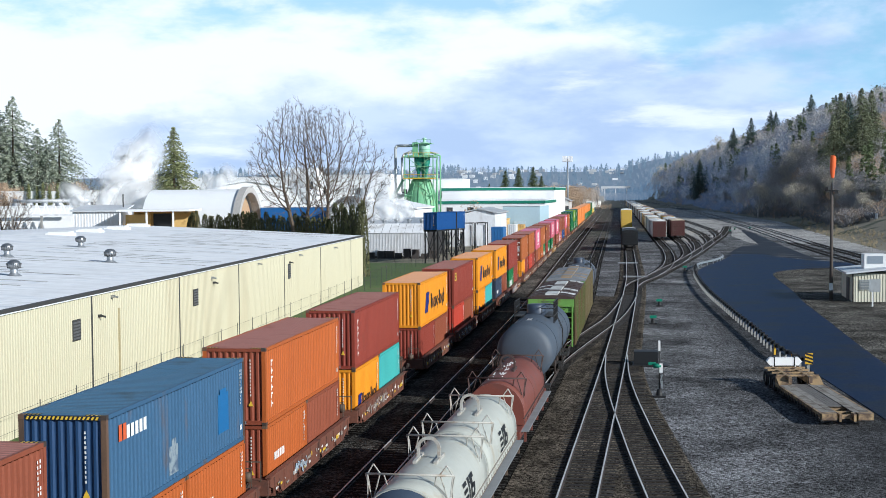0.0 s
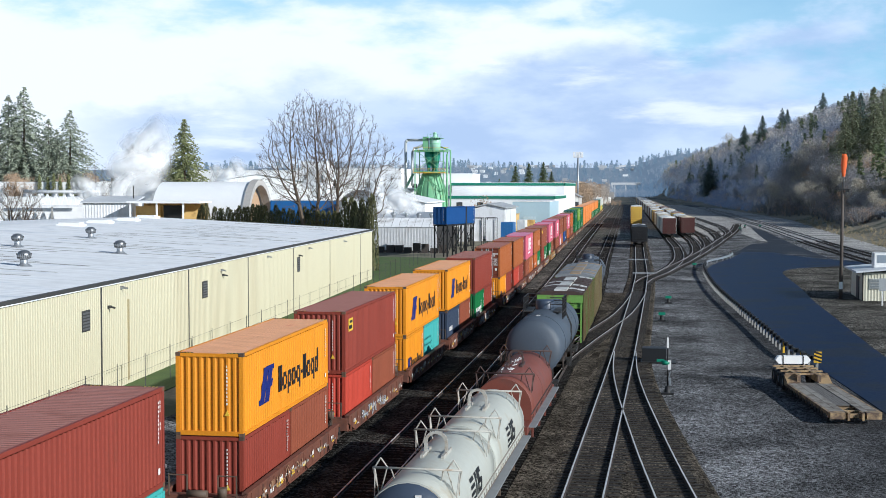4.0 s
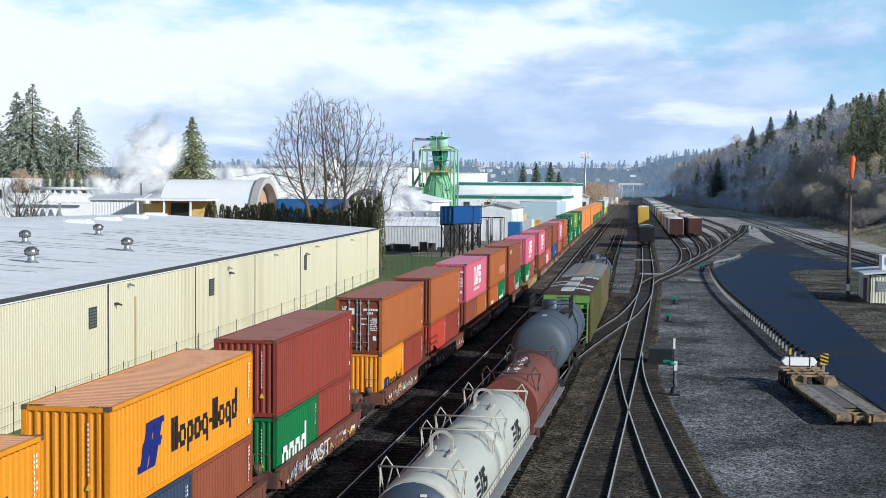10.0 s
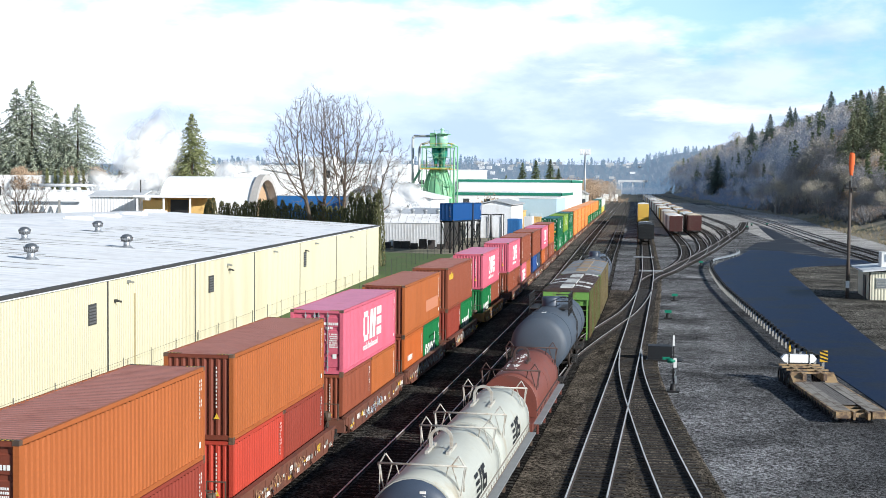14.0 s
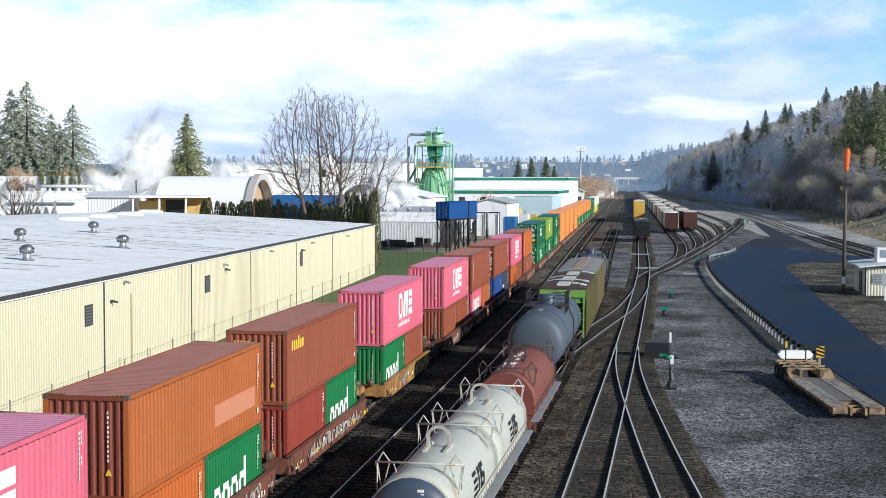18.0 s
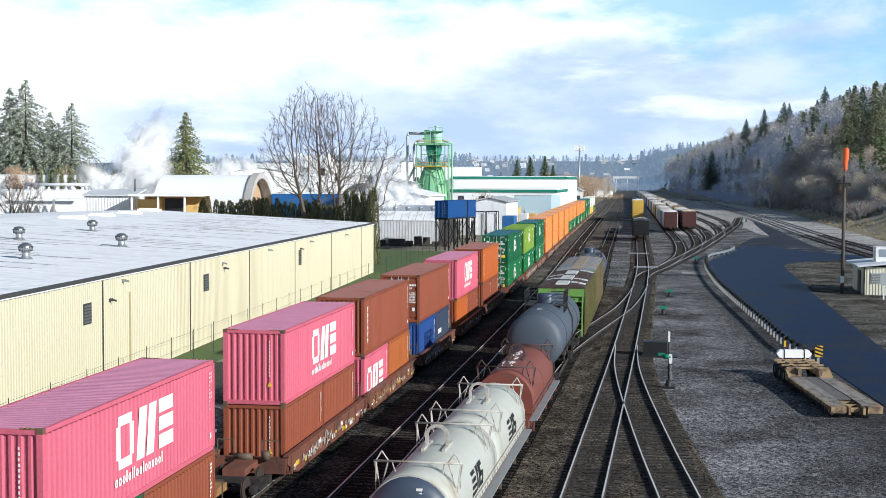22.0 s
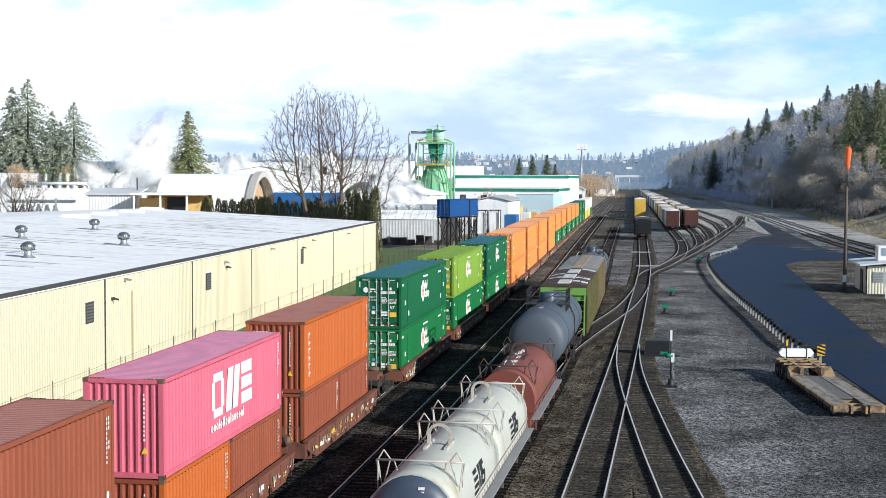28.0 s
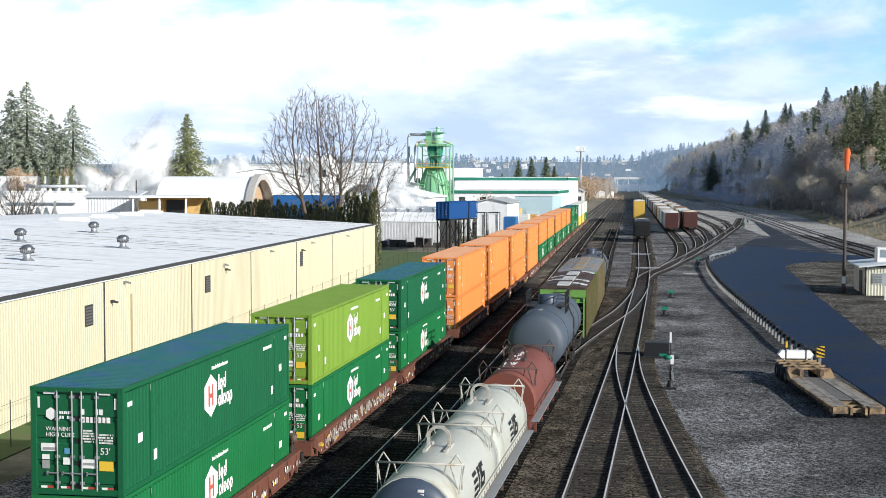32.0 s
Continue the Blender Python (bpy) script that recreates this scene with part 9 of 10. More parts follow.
def canopy():
    c = thing("canopy", "open timber canopy with a white roof and yellow back wall", "canopy", pose(-101, 235, -0.25, 0, 0, 8))
    bm = B()
    box(bm, -0.6, -1.2, 8.6, 13.2, 9.6, 9.0)
    part("roof", bm, ROOF_WHITE, c)
    bm = B()
    box(bm, 0, 9.0, 0, 12.6, 9.3, 8.6)
    part("back_wall", bm, TIMBER, c)
    for k in range(3):
        bm = B()
        box(bm, k * 5.0 - 0.15, -0.9, 0, k * 5.0 + 0.15, -0.6, 8.6)
        part("column", bm, WALL_WHITE, c)
    # timber at both sides; the black block stands in for a bay's dark opening
    for k, (x0, x1, z1, m) in enumerate(((0.3, 5.0, 8.0, TIMBER), (5.6, 9.0, 8.2, BLACK), (9.1, 12.4, 7.0, TIMBER))):
        bm = B()
        box(bm, x0, 2.0, 0, x1, 2.4, z1)
        part("timber_pile", bm, m, c)


def vault():
    v = thing("arched_hall", "white arched hall with an open timber-lined end", "building", pose(-83.0, 256, -0.25, 0, 0, 176))
    r, hgt, L = 7.0, 12.7, 20.5
    arc = [(r * math.cos(a), hgt * math.sin(a) ** 0.9) for a in np.linspace(0, math.pi, 27)]
    bm = B()
    for rad, mat_i in ((1.0, 0),):
        a = [bm.verts.new((0.0, float(y), float(z))) for y, z in arc]
        b = [bm.verts.new((L, float(y), float(z))) for y, z in arc]
        for k in range(len(arc) - 1):
            bm.faces.new((a[k], a[k + 1], b[k + 1], b[k]))
        bm.faces.new(b)
    part("shell", bm, ROOF_WHITE, v)
    bm = B()
    for x0, x1, f0, f1 in ((-0.6, 0.9, 1.04, 0.95),):
        for (y0, z0), (y1, z1) in zip(arc, arc[1:]):
            q = [bm.verts.new((x, y * f, z * f)) for x, f in ((x0, f0), (x1, f0), (x0, f1), (x1, f1)) for y, z in ((y0, z0), (y1, z1))]
            bm.faces.new((q[0], q[1], q[3], q[2]))
            bm.faces.new((q[0], q[4], q[5], q[1]))
            bm.faces.new((q[4], q[6], q[7], q[5]))
    part("rim", bm, surface("arch_rim", (0.42, 0.40, 0.38), 0.6), v)
    bm = B()
    w = [bm.verts.new((1.6, float(y) * 0.95, float(z) * 0.95)) for y, z in arc]
    bm.faces.new(w)
    part("end_wall", bm, surface("tan_lining", (0.46, 0.31, 0.19), 0.8, vary=0.15), v)


def steam_shed():
    s = thing("steam_shed", "grey ribbed metal kiln shed wreathed in steam", "shed", pose(-55.2, 235, -0.25))
    w, d, h = 12.6, 20.0, 5.6
    kiln_sheet = surface("stained_kiln_sheet", (0.62, 0.63, 0.645), 0.5, 0, (0.44, 0.435, 0.43), (0.50, 0.72), scale=0.5, fine=7, vary=0.22, streak=0.6)
    for k in range(9):
        bm = B()
        x0 = k * w / 9
        n = 5
        pts = []
        for j in range(n):
            for q, dd in ((0, 0), (0.4, 0), (0.5, -0.022), (0.9, -0.022)):
                pts.append((x0 + (j + q) * w / 9 / n, dd))
        pts.append((x0 + w / 9, 0))
        lo = [bm.verts.new((x, y, 0.25)) for x, y in pts]
        hi = [bm.verts.new((x, y, 4.55)) for x, y in pts]
        for i in range(len(pts) - 1):
            bm.faces.new((lo[i], lo[i + 1], hi[i + 1], hi[i]))
        part("wall_sheet", bm, kiln_sheet, s)
    bm = B()
    box(bm, 0.1, 0.3, 0, w - 0.1, 2.6, 4.45)
    box(bm, 0.1, 2.61, 0, w - 0.1, d, 6.0)
    part("inner_wall", bm, STEEL, s)
    for k in range(9):            # sloping upper sheets, rounded over at the eaves
        bm = B()
        x0, x1 = k * w / 9 + 0.02, (k + 1) * w / 9 - 0.02
        edge = [(-0.14, 4.50), (0.10, 4.78), (0.55, 5.06), (2.62, 6.14)]
        rows = [(bm.verts.new((x0, yy, zz)), bm.verts.new((x1, yy, zz))) for yy, zz in edge]
        for (p, q), (u, v) in zip(rows, rows[1:]):
            bm.faces.new((p, q, v, u))
        part("eaves_sheet", bm, GREY_SHEET, s)
    bm = B()
    v = [bm.verts.new(p) for p in ((-0.3, 2.6, 6.10), (w + 0.3, 2.6, 6.10), (w + 0.3, d, 6.9), (-0.3, d, 6.9))]
    bm.faces.new(v)
    part("roof", bm, surface("kiln_roof", (0.40, 0.44, 0.50), 0.5, 0.2, (0.4, 0.4, 0.4), (0.5, 0.7), vary=0.12), s)
    for k in range(5):
        bm = B()
        lathe(bm, [(0.35, 0), (0.3, 0.5), (0.5, 0.6), (0.45, 0.9), (0.0, 1.0)], 10)
        part("roof_vent", bm, GALV, s, at=pose(1.6 + k * 2.35, 3.2, 6.02))
    rnd = random.Random(3)
    for k in range(12):
        bm = B()
        x = -4 + k * 1.6
        box(bm, x, -3.4, 0, x + rnd.uniform(0.9, 1.4), -2.2, rnd.uniform(0.8, 1.9))
        tagged(part("stored_crate", bm, surface("dark_crate", (0.06, 0.05, 0.045), 0.8, vary=0.3), at=pose(-55.2, 235, -0.25)), "dark crate stacked beside the kiln shed", "crate", "crates by the kiln shed")


def stilted_container():
    turn = -math.degrees(math.atan2(2.9, 11.8))
    stand = thing("steel_stand", "black braced steel stand under a blue container", "stand", pose(-37.1, 221.2, -0.25, 0, 0, turn))
    for q in (-5.6, -1.9, 1.9, 5.6):
        for x in (-1.15, 1.15):
            bm = B()
            bar(bm, (x, q, 0), (x, q, 5.5), 0.2)
            part("leg", bm, BLACK, stand)
        bm = B()
        bar(bm, (-1.15, q, 5.4), (1.15, q, 5.4), 0.2)
        bar(bm, (-1.15, q, 0.4), (1.15, q, 5.0), 0.09)
        part("brace", bm, BLACK, stand)
    for x in (-1.15, 1.15):
        bm = B()
        bar(bm, (x, -6, 5.45), (x, 6, 5.45), 0.2)
        for a, b in ((-5.6, -1.9), (1.9, 5.6)):
            bar(bm, (x, a, 0.3), (x, b, 5.2), 0.09)
            bar(bm, (x, b, 0.3), (x, a, 5.2), 0.09)
        part("side_truss", bm, BLACK, stand)
    c = container("40", paint("deep_blue_container", (0.004, 0.055, 0.20), (0.03, 0.05, 0.12), (0.66, 0.82)), "deep blue container raised on a steel stand", None, False, group="works containers")
    c.matrix_basis = pose(-37.1, 221.2, 5.32, 0, 0, turn)
    for k in range(3):
        f = thing("steel_rack", "dark steel rack with pale panels beside the sheet shed", "rack", pose(-42.5 + k * 2.4, 258 + k * 2, -0.25), "racks by the shed")
        for x in (0, 2.0):
            for y in (0, 3.0):
                bm = B()
                bar(bm, (x, y, 0), (x, y, 5.6), 0.14)
                part("post", bm, BLACK, f)
        bm = B()
        for x in (0, 2.0):
            bar(bm, (x, 0, 5.6), (x, 3.0, 5.6), 0.14)
        for y in (0, 3.0):
            bar(bm, (0, y, 5.6), (2.0, y, 5.6), 0.14)
        part("top_frame", bm, BLACK, f)
        bm = B()
        box(bm, 0.15, 0.15, 1.0, 1.85, 2.85, 5.2)
        part("panel", bm, GREY_SHEET, f)
    p = thing("utility_pole", "thin dark pole beside the stilted container", "pole", pose(-33.6, 212, -0.25))
    bm = B()
    tube(bm, (0, 0, 0), (0, 0, 8.6), 0.13, 0.1, 8)
    part("timber", bm, BLACK, p)


def cyclone_tower():
    g1 = surface("pale_green_paint", (0.20, 0.46, 0.25), 0.55, 0, (0.28, 0.34, 0.16), (0.55, 0.75), scale=0.5, vary=0.15)
    g2 = surface("teal_green_paint", (0.015, 0.22, 0.15), 0.5, vary=0.15)
    t = thing("cyclone_tower", "green dust-collector tower with cyclones and tall pipes", "tower", pose(-61.3, 330, -0.25))
    bm = B()
    lathe(bm, [(4.3, 3.0), (4.1, 8.0), (3.4, 11.8), (2.2, 15.0), (2.0, 15.6)], 24)
    part("silo", bm, g1, t)
    for k in range(12):
        a = k * math.tau / 12
        bm = B()
        for r0, z0, r1, z1 in ((4.4, 3.0, 4.2, 8.0), (4.2, 8.0, 3.5, 11.8), (3.5, 11.8, 2.3, 15.0)):
            bar(bm, (r0 * math.cos(a), r0 * math.sin(a), z0), (r1 * math.cos(a), r1 * math.sin(a), z1), 0.14)
        part("stiffener", bm, g1, t)
    for x in (-3.6, 3.6):
        for y in (-3.0, 3.0):
            bm = B()
            bar(bm, (x, y, 0), (x, y, 21.0), 0.24)
            part("leg", bm, g1, t)
    for z in (6.0, 11.0, 15.6, 21.0):
        bm = B()
        for y in (-3.0, 3.0):
            bar(bm, (-3.6, y, z), (3.6, y, z), 0.2)
        for x in (-3.6, 3.6):
            bar(bm, (x, -3.0, z), (x, 3.0, z), 0.2)
        part("ring_beam", bm, g1, t)
    mint = surface("pale_mint_paint", (0.36, 0.60, 0.47), 0.5, 0, (0.30, 0.42, 0.28), (0.55, 0.75), scale=0.6, vary=0.12)
    for x, y in ((-0.5, -0.9), (1.35, -0.5), (0.3, 1.2)):
        bm = B()
        lathe(bm, [(0.30, 15.6), (0.36, 16.3), (1.08, 19.5), (1.08, 20.7), (0.6, 21.0), (0.0, 21.1)], 20)
        part("cyclone", bm, g2, t, at=pose(x, y, 0))
    bm = B()
    lathe(bm, [(0.5, 20.6), (1.42, 21.2), (1.42, 23.9), (1.1, 24.3), (0.42, 24.5), (0.42, 25.2), (0.62, 25.3), (0.0, 25.7)], 22)
    drum = part("drum", bm, mint, t, "pale mint upper drum", at=pose(1.0, -0.4, 0))
    for z in (21.5, 22.6, 23.7):
        bm = B()
        lathe(bm, [(1.43, z - 0.07), (1.50, z), (1.43, z + 0.07)], 22)
        part("hoop", bm, g1, drum)
    bm = B()
    box(bm, -1.9, -1.6, 21.2, -0.6, -0.3, 24.4)
    part("filter_box", bm, g1, t)
    for z0, z1 in ((0.4, 6.0), (6.0, 11.0), (11.0, 15.6), (15.6, 21.0)):
        bm = B()
        bar(bm, (-3.6, -3.0, z0), (3.6, -3.0, z1), 0.12)
        bar(bm, (3.6, -3.0, z0), (-3.6, -3.0, z1), 0.12)
        part("cross_brace", bm, g1, t)
    for x0, x1, z in ((-2.6, 2.8, 18.2), (-0.6, 2.9, 24.0)):
        bm = B()
        box(bm, x0, -2.4, z, x1, 2.2, z + 0.12)
        for x in np.linspace(x0, x1, 5):
            bar(bm, (float(x), -2.4, z), (float(x), -2.4, z + 1.0), 0.06)
        bar(bm, (x0, -2.4, z + 1.0), (x1, -2.4, z + 1.0), 0.07)
        part("upper_platform", bm, g1, t)
    bm = B()
    box(bm, -3.9, -3.3, 15.2, 3.9, 3.3, 15.4)
    part("platform", bm, YELLOW, t)
    bm = B()
    box(bm, -3.9, -3.3, 20.6, 3.9, 3.3, 20.8)
    part("platform", bm, g1, t)
    for z in (16.3, 21.7):
        bm = B()
        for y in (-3.3, 3.3):
            bar(bm, (-3.9, y, z), (3.9, y, z), 0.07)
        for x in (-3.9, 3.9):
            bar(bm, (x, -3.3, z), (x, 3.3, z), 0.07)
        for k in range(7):
            bar(bm, (-3.9 + k * 1.3, -3.3, z - 1.0), (-3.9 + k * 1.3, -3.3, z), 0.06)
        part("handrail", bm, YELLOW, t)
    pipe = surface("pale_pipe", (0.55, 0.58, 0.58), 0.45, 0.3, vary=0.1)
    for pts, r in ((((-6.6, 0, 9.0), (-6.6, 0, 23.0), (-6.2, 0, 23.6), (-1.0, -0.4, 23.6)), 0.36), (((-4.6, -1.5, 12), (-4.6, -1.5, 20.5), (-4.0, -1.5, 21.4), (-1.6, -1, 22.4)), 0.3),
                   (((4.2, -1, 4), (4.2, -1, 20.0)), 0.22), (((4.8, 0.8, 3), (4.8, 0.8, 21.0), (2.0, 0.8, 22.0)), 0.2)):
        bm = B()
        for a, b in zip(pts, pts[1:]):
            tube(bm, a, b, r, seg=12)
        part("pipe", bm, pipe if pts[0][0] < 0 else g1, t)
    bm = B()
    for k in range(26):
        bar(bm, (1.6, -3.6, 1 + k * 0.75), (2.2, -3.6, 1 + k * 0.75), 0.05)
    for x in (1.6, 2.2):
        bar(bm, (x, -3.6, 0), (x, -3.6, 21), 0.07)
    part("ladder", bm, g1, t)
    bm = B()
    bar(bm, (-4.0, -3.2, 15.0), (-9.0, -3.2, 6.0), 0.9, 0.5)
    part("chute", bm, surface("dark_green_chute", (0.03, 0.10, 0.06), 0.6), t)


def light_mast(x, y, h):
    m = thing("light_mast", "tall pale floodlight mast beside the far tracks", "light mast", pose(x, y, -0.25), "light masts")
    bm = B()
    tube(bm, (0, 0, 0), (0, 0, h), 0.45, 0.26, 10)
    part("mast", bm, GALV, m)
    bm = B()
    box(bm, -1.9, -0.4, h - 1.2, 1.9, 0.4, h - 0.9)
    for k in range(4):
        box(bm, -1.9 + k * 1.0, -0.6, h - 0.9, -1.05 + k * 1.0, 0.2, h + 1.0)
    part("lamp_rack", bm, WALL_WHITE, m)


def truss_roof():
    """White A-frames in a row on the low hall, under a long pipe."""
    t = thing("truss_row", "row of white A-shaped trusses under a long pipe", "truss", pose(-132.4, 256.5, 7.6, 0, 0, 10))
    for k in range(7):
        bm = B()
        x = k * 1.75
        bar(bm, (x - 0.72, 0, 0.0), (x, 0, 2.3), 0.24)
        bar(bm, (x + 0.72, 0, 0.0), (x, 0, 2.3), 0.24)
        bar(bm, (x - 0.45, 0, 0.9), (x + 0.45, 0, 0.9), 0.16)
        part("truss", bm, WALL_WHITE, t)
    bm = B()
    tube(bm, (-1.6, 0.4, 2.75), (14.0, 0.4, 2.75), 0.32, seg=10)
    part("pipe", bm, GREY_SHEET, t)
    bm = B()
    box(bm, -2.0, -0.6, -0.35, 14.2, 1.4, 0.0)
    part("deck", bm, GREY_SHEET, t)
    for x in (-1.5, 4.5, 13.5):
        bm = B()
        box(bm, x - 0.2, -0.5, -7.85, x + 0.2, -0.1, -0.35)
        part("post", bm, POST_GREY, t)


def sheet_box():
    """A pale ribbed lean-to in front of the low hall."""
    b = thing("lean_to", "pale ribbed metal lean-to beside the timber canopy", "shed", pose(-112.6, 239, -0.25, 0, 0, 10))
    part("front_wall", wave_panel(9.6, 8.6, 0.55, 0.05), GREY_SHEET, b, at=pose(4.8, 0, 0, 0, 0, -90))
    bm = B()
    box(bm, 0.05, 0.1, 0, 9.55, 8.0, 8.6)
    part("inner_wall", bm, GREY_SHEET, b)
    bm = B()
    v = [bm.verts.new(p) for p in ((-0.4, -0.5, 8.55), (10.0, -0.5, 8.55), (10.0, 8.4, 9.6), (-0.4, 8.4, 9.6))]
    q = [bm.verts.new((c.co.x, c.co.y, c.co.z + 0.22)) for c in v]
    bm.faces.new(q), bm.faces.new(v[::-1])
    for k in range(4):
        bm.faces.new((v[k], v[(k + 1) % 4], q[(k + 1) % 4], q[k]))
    part("roof", bm, surface("slate_sheet_roof", (0.58, 0.60, 0.63), 0.6, vary=0.15), b)
    bm = B()
    tube(bm, (8.6, 5.0, 9.0), (8.6, 5.0, 11.9), 0.13, seg=8)
    part("flue", bm, STEEL, b)


def tanks_and_frame():
    for x in (-128.4, -126.7):
        t = thing("storage_tank", "upright white storage tank behind the works", "tank", pose(x, 302, -0.25), "upright tanks")
        bm = B()
        lathe(bm, [(0.8, 0.0), (0.8, 17.9), (0.72, 18.4), (0.4, 18.8), (0.0, 18.9)], 18)
        part("shell", bm, WALL_WHITE, t)
        bm = B()
        for z in (6.0, 12.0, 17.6):
            lathe(bm, [(0.83, z - 0.08), (0.85, z), (0.83, z + 0.08)], 18)
        part("hoop", bm, GALV, t)
    f = thing("pipe_gantry", "pale pipe gantry beside the green spruce", "gantry", pose(-121.6, 301, -0.25))
    for x in (0.0, 2.2):
        bm = B()
        tube(bm, (x, 0, 0), (x, 0, 19.2), 0.13, seg=8)
        part("upright", bm, GALV, f)
    for z in (10.5, 13.5, 16.5, 19.2):
        bm = B()
        tube(bm, (0, 0, z), (2.2, 0, z), 0.1, seg=8)
        part("rung", bm, GALV, f)


def arched_shed():
    """A second, lower arched shed of grey sheet with a dark open end."""
    b = thing("arched_shed", "low grey arched shed with a dark open end", "shed", pose(-60.4, 251, -0.25))
    arc = [(4.6 * math.cos(a), 7.0 + 4.0 * math.sin(a)) for a in np.linspace(0, math.pi, 19)]
    arc = [(4.6, 0.0)] + arc + [(-4.6, 0.0)]
    bm = B()
    rings = [[bm.verts.new((x, y, z)) for x, z in arc] for y in (0.0, 14.0)]
    for k in range(len(arc) - 1):
        bm.faces.new((rings[0][k], rings[0][k + 1], rings[1][k + 1], rings[1][k])).smooth = True
    bm.faces.new(rings[1])
    part("shell", bm, ROOF_WHITE, b)
    bm = B()
    for (x0, z0), (x1, z1) in zip(arc, arc[1:]):
        bar(bm, (x0, -0.05, z0), (x1, -0.05, z1), 0.5, 0.4)
    part("rim", bm, surface("dull_rim", (0.20, 0.21, 0.22), 0.6), b)
    bm = B()
    bm.faces.new([bm.verts.new((x * 0.97, 0.9, z * 0.98)) for x, z in arc])
    part("end_wall", bm, GREY_SHEET, b)
    # black slab painted as the shade inside the open end
    bm = B()
    box(bm, -2.2, 0.6, 0.0, 2.8, 0.85, 7.6)
    part("doorway", bm, BLACK, b)


truss_roof()
sheet_box()
tanks_and_frame()
arched_shed()
canopy()
vault()
steam_shed()
stilted_container()
cyclone_tower()
light_mast(-36.8, 500, 24)

# loading yard between the works and the tracks
def forklift(x, y):
    f = thing("forklift", "black forklift standing in the loading yard", "forklift", pose(x, y, -0.25, 0, 0, 30))
    bm = B()
    box(bm, -0.6, -1.2, 0.35, 0.6, 1.0, 1.2)
    box(bm, -0.55, -1.3, 0.8, 0.55, -0.8, 1.5)
    part("body", bm, BLACK, f)
    bm = B()
    for px in (-0.5, 0.5):
        for py in (-0.7, 0.8):
            bar(bm, (px, py, 1.2), (px * 0.9, py * 0.8, 2.3), 0.08)
    box(bm, -0.55, -0.75, 2.28, 0.55, 0.8, 2.36)
    part("cab_frame", bm, BLACK, f)
    for px in (-0.35, 0.35):
        bm = B()
        bar(bm, (px, 1.25, 0.1), (px, 1.25, 3.0), 0.12)
        part("mast", bm, STEEL, f)
    for px in (-0.6, 0.6):
        for py in (-0.8, 0.75):
            bm = B()
            tube(bm, (px - 0.12, py, 0.35), (px + 0.12, py, 0.35), 0.35, seg=16)
            part("wheel", bm, BLACK, f)


def bin_stack(x, y, w, d, h, material, label):
    b = thing("storage_bin", label, "bin", pose(x, y, -0.25), "bins in the loading yard")
    bm = B()
    box(bm, 0, 0, 0, w, d, h)
    part("body", bm, material, b)
    for k in range(4):
        bm = B()
        box(bm, k * w / 4 + 0.1, -0.06, 0.1, k * w / 4 + 0.2, 0.0, h - 0.05)
        part("rib", bm, material, b)


forklift(-34.5, 330)
bin_stack(-37.2, 282, 2.6, 5, 4.2, surface("bin_blue", (0.03, 0.14, 0.36), 0.55, vary=0.15), "blue steel bin beside the shed")
bin_stack(-34.4, 288, 1.8, 4, 4.6, surface("bin_white", (0.72, 0.72, 0.70), 0.6, vary=0.08), "white steel bin beside the shed")
bin_stack(-36.5, 312, 3.2, 3, 4.0, TIMBER, "stack of yellow sawn timber in the yard")

# overpass across the far end of the valley
FAR_GREY = surface("distant_concrete", (0.60, 0.62, 0.65), 0.8, vary=0.1)
o = thing("far_overpass", "distant pale concrete overpass across the tracks", "bridge", pose(-60, 1590, -0.3))
_bm = B()
box(_bm, -17, -5, 14.6, 17, 5, 17.2)
part("deck", _bm, FAR_GREY, o)
for _x in (-13, 0, 13):
    _bm = B()
    box(_bm, _x - 0.5, -4, 0, _x + 0.5, 4, 14.6)
    part("pier", _bm, FAR_GREY, o)


def far_houses(name, label, seed, count, material, near, far, side, big):
    rnd = random.Random(seed)
    vs, fs = [], []
    for k in range(count):
        y = rnd.uniform(near, far)
        x = rnd.uniform(*side) * y - 30
        z = lie(x, y) - 0.5
        w, d, h, g = rnd.uniform(5, 8) * big, rnd.uniform(7, 9) * big, rnd.uniform(2.5, 4) * big ** 0.5, rnd.uniform(1.2, 2)
        k0 = len(vs)
        for px, py, pz in ((0, 0, 0), (w, 0, 0), (w, d, 0), (0, d, 0), (0, 0, h), (w, 0, h), (w, d, h), (0, d, h), (0, d / 2, h + g), (w, d / 2, h + g)):
            vs.append((x + px, y + py, z + pz))
        for f in ((0, 1, 5, 4), (1, 2, 6), (1, 6, 5), (3, 0, 4, 7), (4, 5, 9, 8), (6, 7, 8, 9), (5, 6, 9), (7, 4, 8)):
            fs.append(tuple(k0 + i for i in f))
    me = bpy.data.meshes.new(name)
    me.from_pydata(vs, [], fs)
    me.materials.append(material)
    tagged(new(name, me), label, "houses", kind="stuff")


far_houses("distant_houses", "distant pale houses scattered over the far slopes", 77, 190, surface("house_white", (0.55, 0.56, 0.57), 0.7, island=0.45), 2000, 2750, (-0.40, -0.02), 1.2)
far_houses("distant_sheds", "distant pale sheds and stores beside the tracks", 31, 14, surface("shed_white", (0.60, 0.58, 0.54), 0.7, island=0.45), 800, 1650, (-0.075, -0.028), 1.9)

# pale rail along the top of the bank
f = thing("bank_fence", "pale blue-grey fence along the top of the bank", "fence")
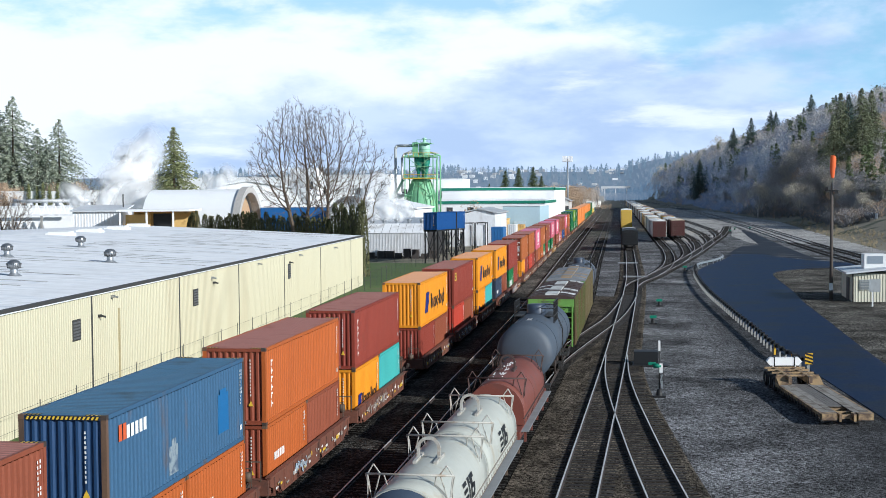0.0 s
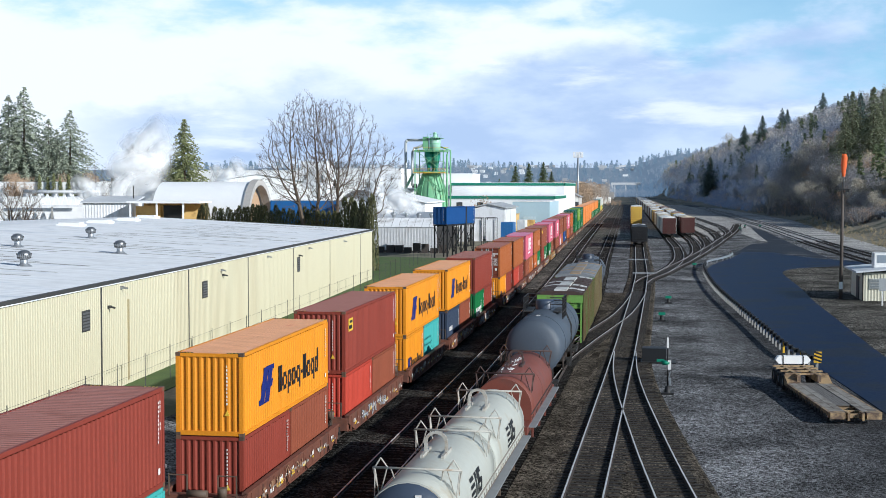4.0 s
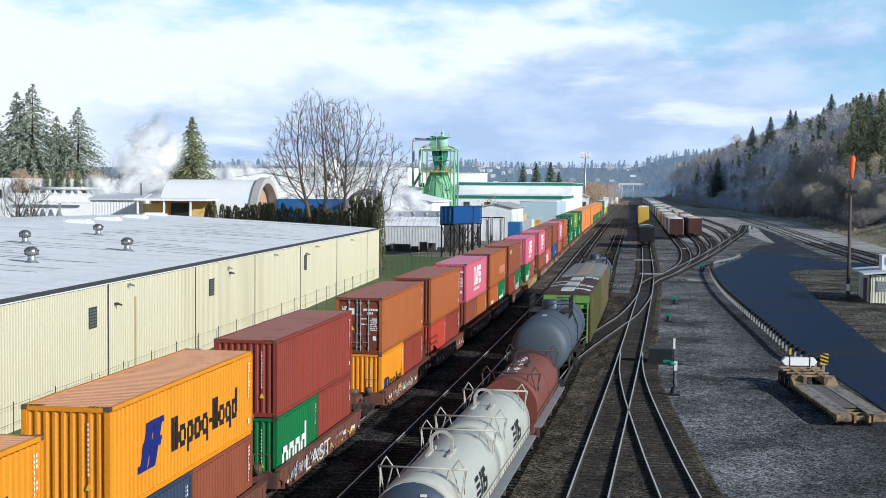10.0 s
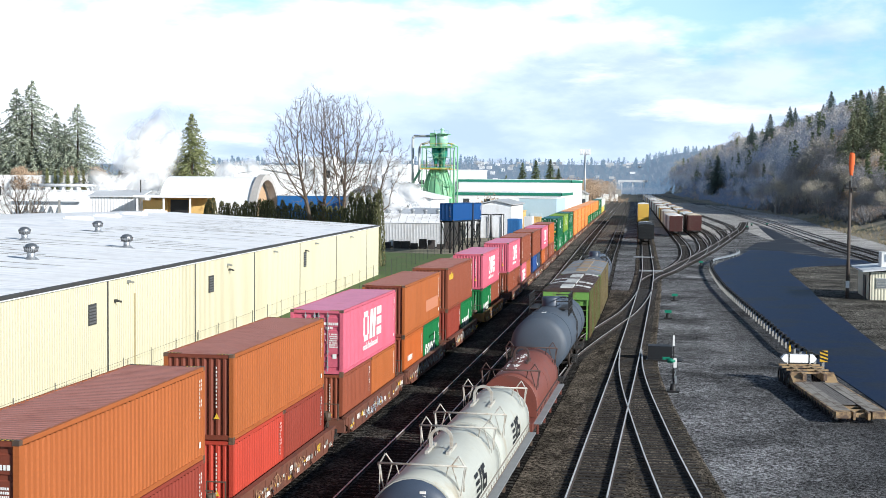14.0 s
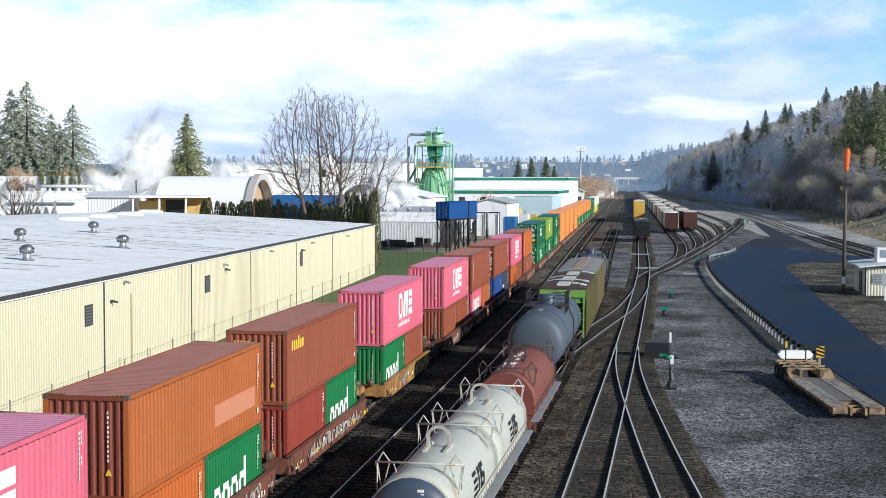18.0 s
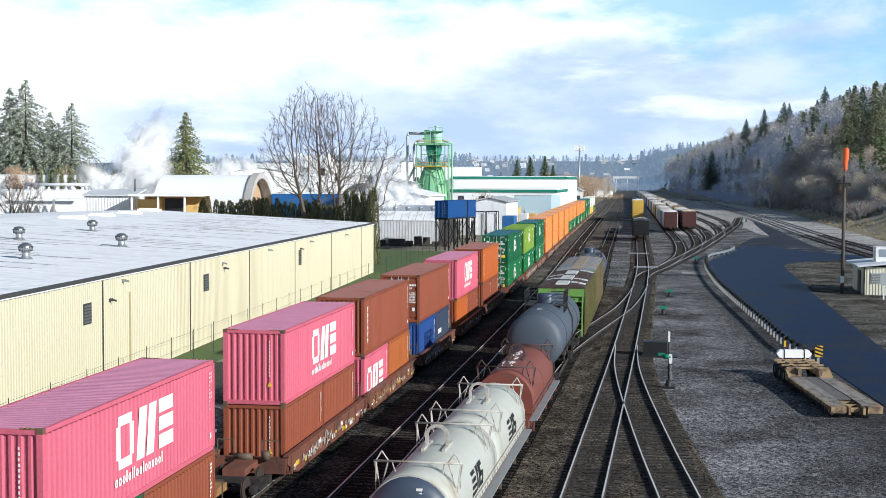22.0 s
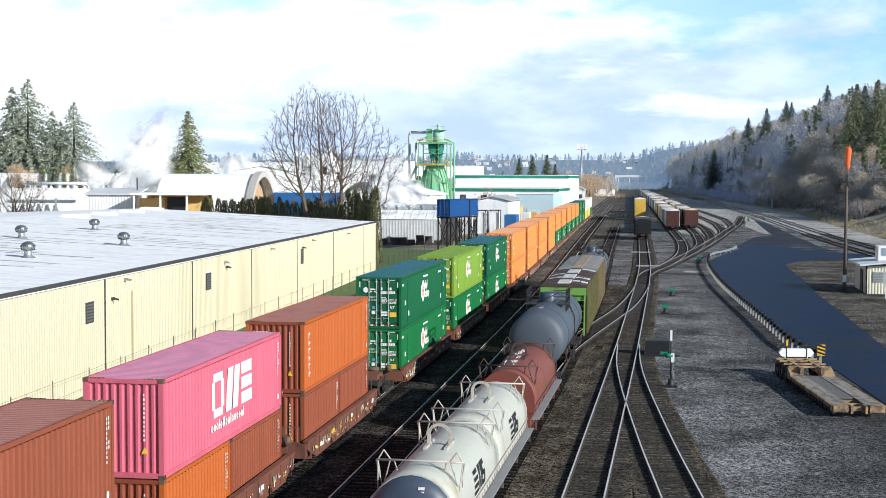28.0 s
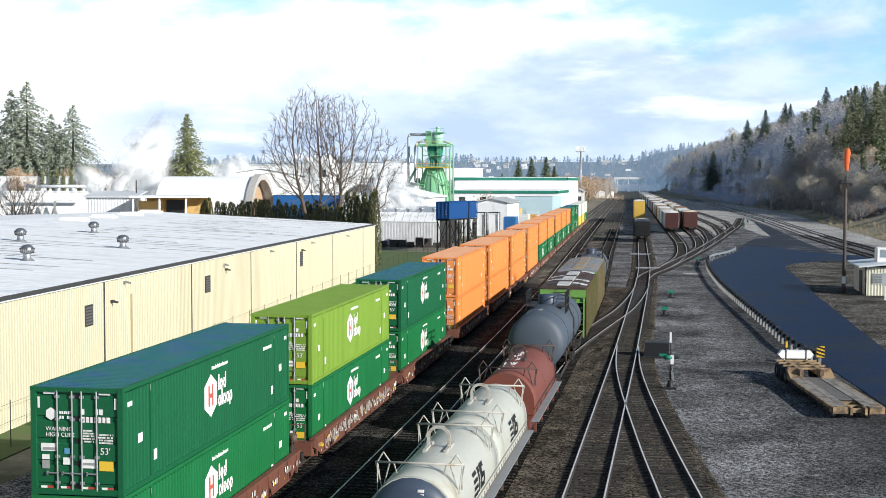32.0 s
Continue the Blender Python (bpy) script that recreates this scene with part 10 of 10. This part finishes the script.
for k in range(16):
    a, b = k / 16, (k + 1) / 16
    pa, pb = [Vector((54.9 + 0.6 * q, 444 - 76 * q, 0)) for q in (a, b)]
    za, zb = [lie(v.x, v.y) for v in (pa, pb)]
    _bm = B()
    bar(_bm, (pa.x, pa.y, za + 1.0), (pb.x, pb.y, zb + 1.0), 0.08, 1.5)
    part("fence_panel", _bm, surface("fence_grey", (0.40, 0.45, 0.52), 0.6, vary=0.15), f)
    _bm = B()
    tube(_bm, (pa.x - 0.1, pa.y, za - 0.2), (pa.x - 0.1, pa.y, za + 1.95), 0.09, seg=8)
    part("fence_post", _bm, surface("fence_post_grey", (0.22, 0.25, 0.3), 0.6), f)


# ---- steam ----
def steam_material():
    m = bpy.data.materials.new("steam")
    m.use_nodes = True
    nt = m.node_tree
    nt.nodes.clear()
    n, l = nt.nodes.new, nt.links.new
    out, mix, clear, white = n("ShaderNodeOutputMaterial"), n("ShaderNodeMixShader"), n("ShaderNodeBsdfTransparent"), n("ShaderNodeBsdfDiffuse")
    white.inputs["Color"].default_value = (1.0, 1.0, 1.0, 1)
    glow = n("ShaderNodeBsdfTranslucent")
    glow.inputs["Color"].default_value = (1.0, 1.0, 1.0, 1)
    both = n("ShaderNodeMixShader")
    both.inputs[0].default_value = 0.5
    l(white.outputs[0], both.inputs[1])
    l(glow.outputs[0], both.inputs[2])
    co, tex, rng = n("ShaderNodeTexCoord"), n("ShaderNodeTexNoise"), n("ShaderNodeMapRange")
    tex.inputs["Scale"].default_value = 1.5
    tex.inputs["Detail"].default_value = 5.0
    l(co.outputs["Object"], tex.inputs["Vector"])
    rng.inputs["From Min"].default_value, rng.inputs["From Max"].default_value = 0.36, 0.74
    rng.inputs["To Min"].default_value, rng.inputs["To Max"].default_value = 0.55, 1.0
    l(tex.outputs["Fac"], rng.inputs["Value"])
    flat, size, rim, thin = n("ShaderNodeVectorMath"), n("ShaderNodeVectorMath"), n("ShaderNodeMapRange"), n("ShaderNodeMath")
    flat.operation, size.operation, thin.operation = "MULTIPLY", "LENGTH", "MULTIPLY"
    flat.inputs[1].default_value = (1, 0, 1)
    l(co.outputs["Object"], flat.inputs[0])
    l(flat.outputs["Vector"], size.inputs[0])
    rim.interpolation_type = "SMOOTHSTEP"
    rim.inputs["From Min"].default_value, rim.inputs["From Max"].default_value = 0.98, 0.25
    l(size.outputs["Value"], rim.inputs["Value"])
    l(rng.outputs["Result"], thin.inputs[0])
    l(rim.outputs["Result"], thin.inputs[1])
    l(thin.outputs[0], mix.inputs[0])
    l(clear.outputs[0], mix.inputs[1])
    l(both.outputs[0], mix.inputs[2])
    l(mix.outputs[0], out.inputs["Surface"])
    return m


STEAM = steam_material()


def puff_mesh(seed):
    bm = B()
    bmesh.ops.create_icosphere(bm, subdivisions=3, radius=1.0)
    for v in bm.verts:
        k = 1 + 0.38 * noise.noise(v.co * 1.4 + Vector((seed * 7, 0, 0))) + 0.14 * noise.noise(v.co * 3.4 + Vector((seed * 3, 5, 0)))
        v.co *= k
    bmesh.ops.delete(bm, geom=[v for v in bm.verts if v.co.y > 0.25], context="VERTS")   # only the side that the wind rolls up
    for f in bm.faces:
        f.smooth = True
    return mesh_of("puff", bm, STEAM)


PUFF_MESHES = [puff_mesh(k) for k in range(4)]
PLUMES = []


def steam_plume(x, y, z, height, width, count, seed, lean=0.35):
    """A plume of steam in rigid puffs; the whole drifts slowly."""
    rnd = random.Random(seed)
    p = thing("steam_plume", "white drifting steam rising from the works", "steam", pose(x, y, z), "steam plumes")
    for k in range(count):
        f = (k + 0.5) / count
        r = width * (0.45 + 0.75 * f) * rnd.uniform(0.7, 1.2)
        r *= 1.25
        o = part("puff", PUFF_MESHES[k % 4], STEAM, p, at=pose(lean * height * f + rnd.uniform(-1, 1) * width * 0.8, rnd.uniform(-2, 2), height * f + rnd.uniform(-.5, .5), 0, rnd.uniform(0, 360), 0) @ Matrix.Diagonal((r * 1.3, r, r, 1)))
        o.visible_shadow = False
    PLUMES.append((p, x, y, z))


for x, y, z, hh, w, n, s in ((-54, 246, 6.2, 3.6, 1.8, 3, 1), (-57.5, 250, 6.2, 4.5, 1.9, 4, 2), (-52, 252, 6.4, 3.0, 1.5, 3, 3), (-121.5, 290, 9, 8, 3.4, 5, 5),
                              (-101.7, 290, 10, 6, 2.6, 4, 11), (-55, 240, 6, 3.0, 1.9, 3, 12), (-117.5, 278, 10.0, 9.0, 3.6, 7, 21), (-86, 300, 9, 7, 2.6, 3, 23), (-92, 262, 9, 5, 2.4, 3, 13),
                              (-121.0, 284, 11.0, 11.5, 3.8, 8, 31), (-115, 276, 9.0, 6.0, 3.2, 5, 32), (-116, 250, 8.6, 3.6, 2.2, 4, 33), (-50, 240, 6.4, 3.4, 1.7, 4, 34), (-118, 268, 7.6, 3.5, 3.6, 5, 35), (-110, 262, 7.6, 3.0, 3.0, 4, 36), (-60.5, 262, 6.8, 8.0, 2.7, 6, 37)):
    steam_plume(x, y, z, hh, w, n, s)


def motions():
    for ob, s, z in MOVERS:
        walk(ob, [(t, on_track(s - SPEED * t, z)) for t in (0, 3, 6, 9, 12, 15, 18, 21, 24, 27, 30, 32)])
    for k, (ob, x, y, z) in enumerate(PLUMES):      # steam drifts and rises a little, then sinks back
        walk(ob, [(t, pose(x + 0.9 * math.sin(t * 0.21 + k), y, z + 0.7 * math.sin(t * 0.17 + 2 * k), 0, 0, 5 * math.sin(t * 0.13 + k))) for t in (0, 4, 8, 12, 16, 20, 24, 28, 32)])


motions()
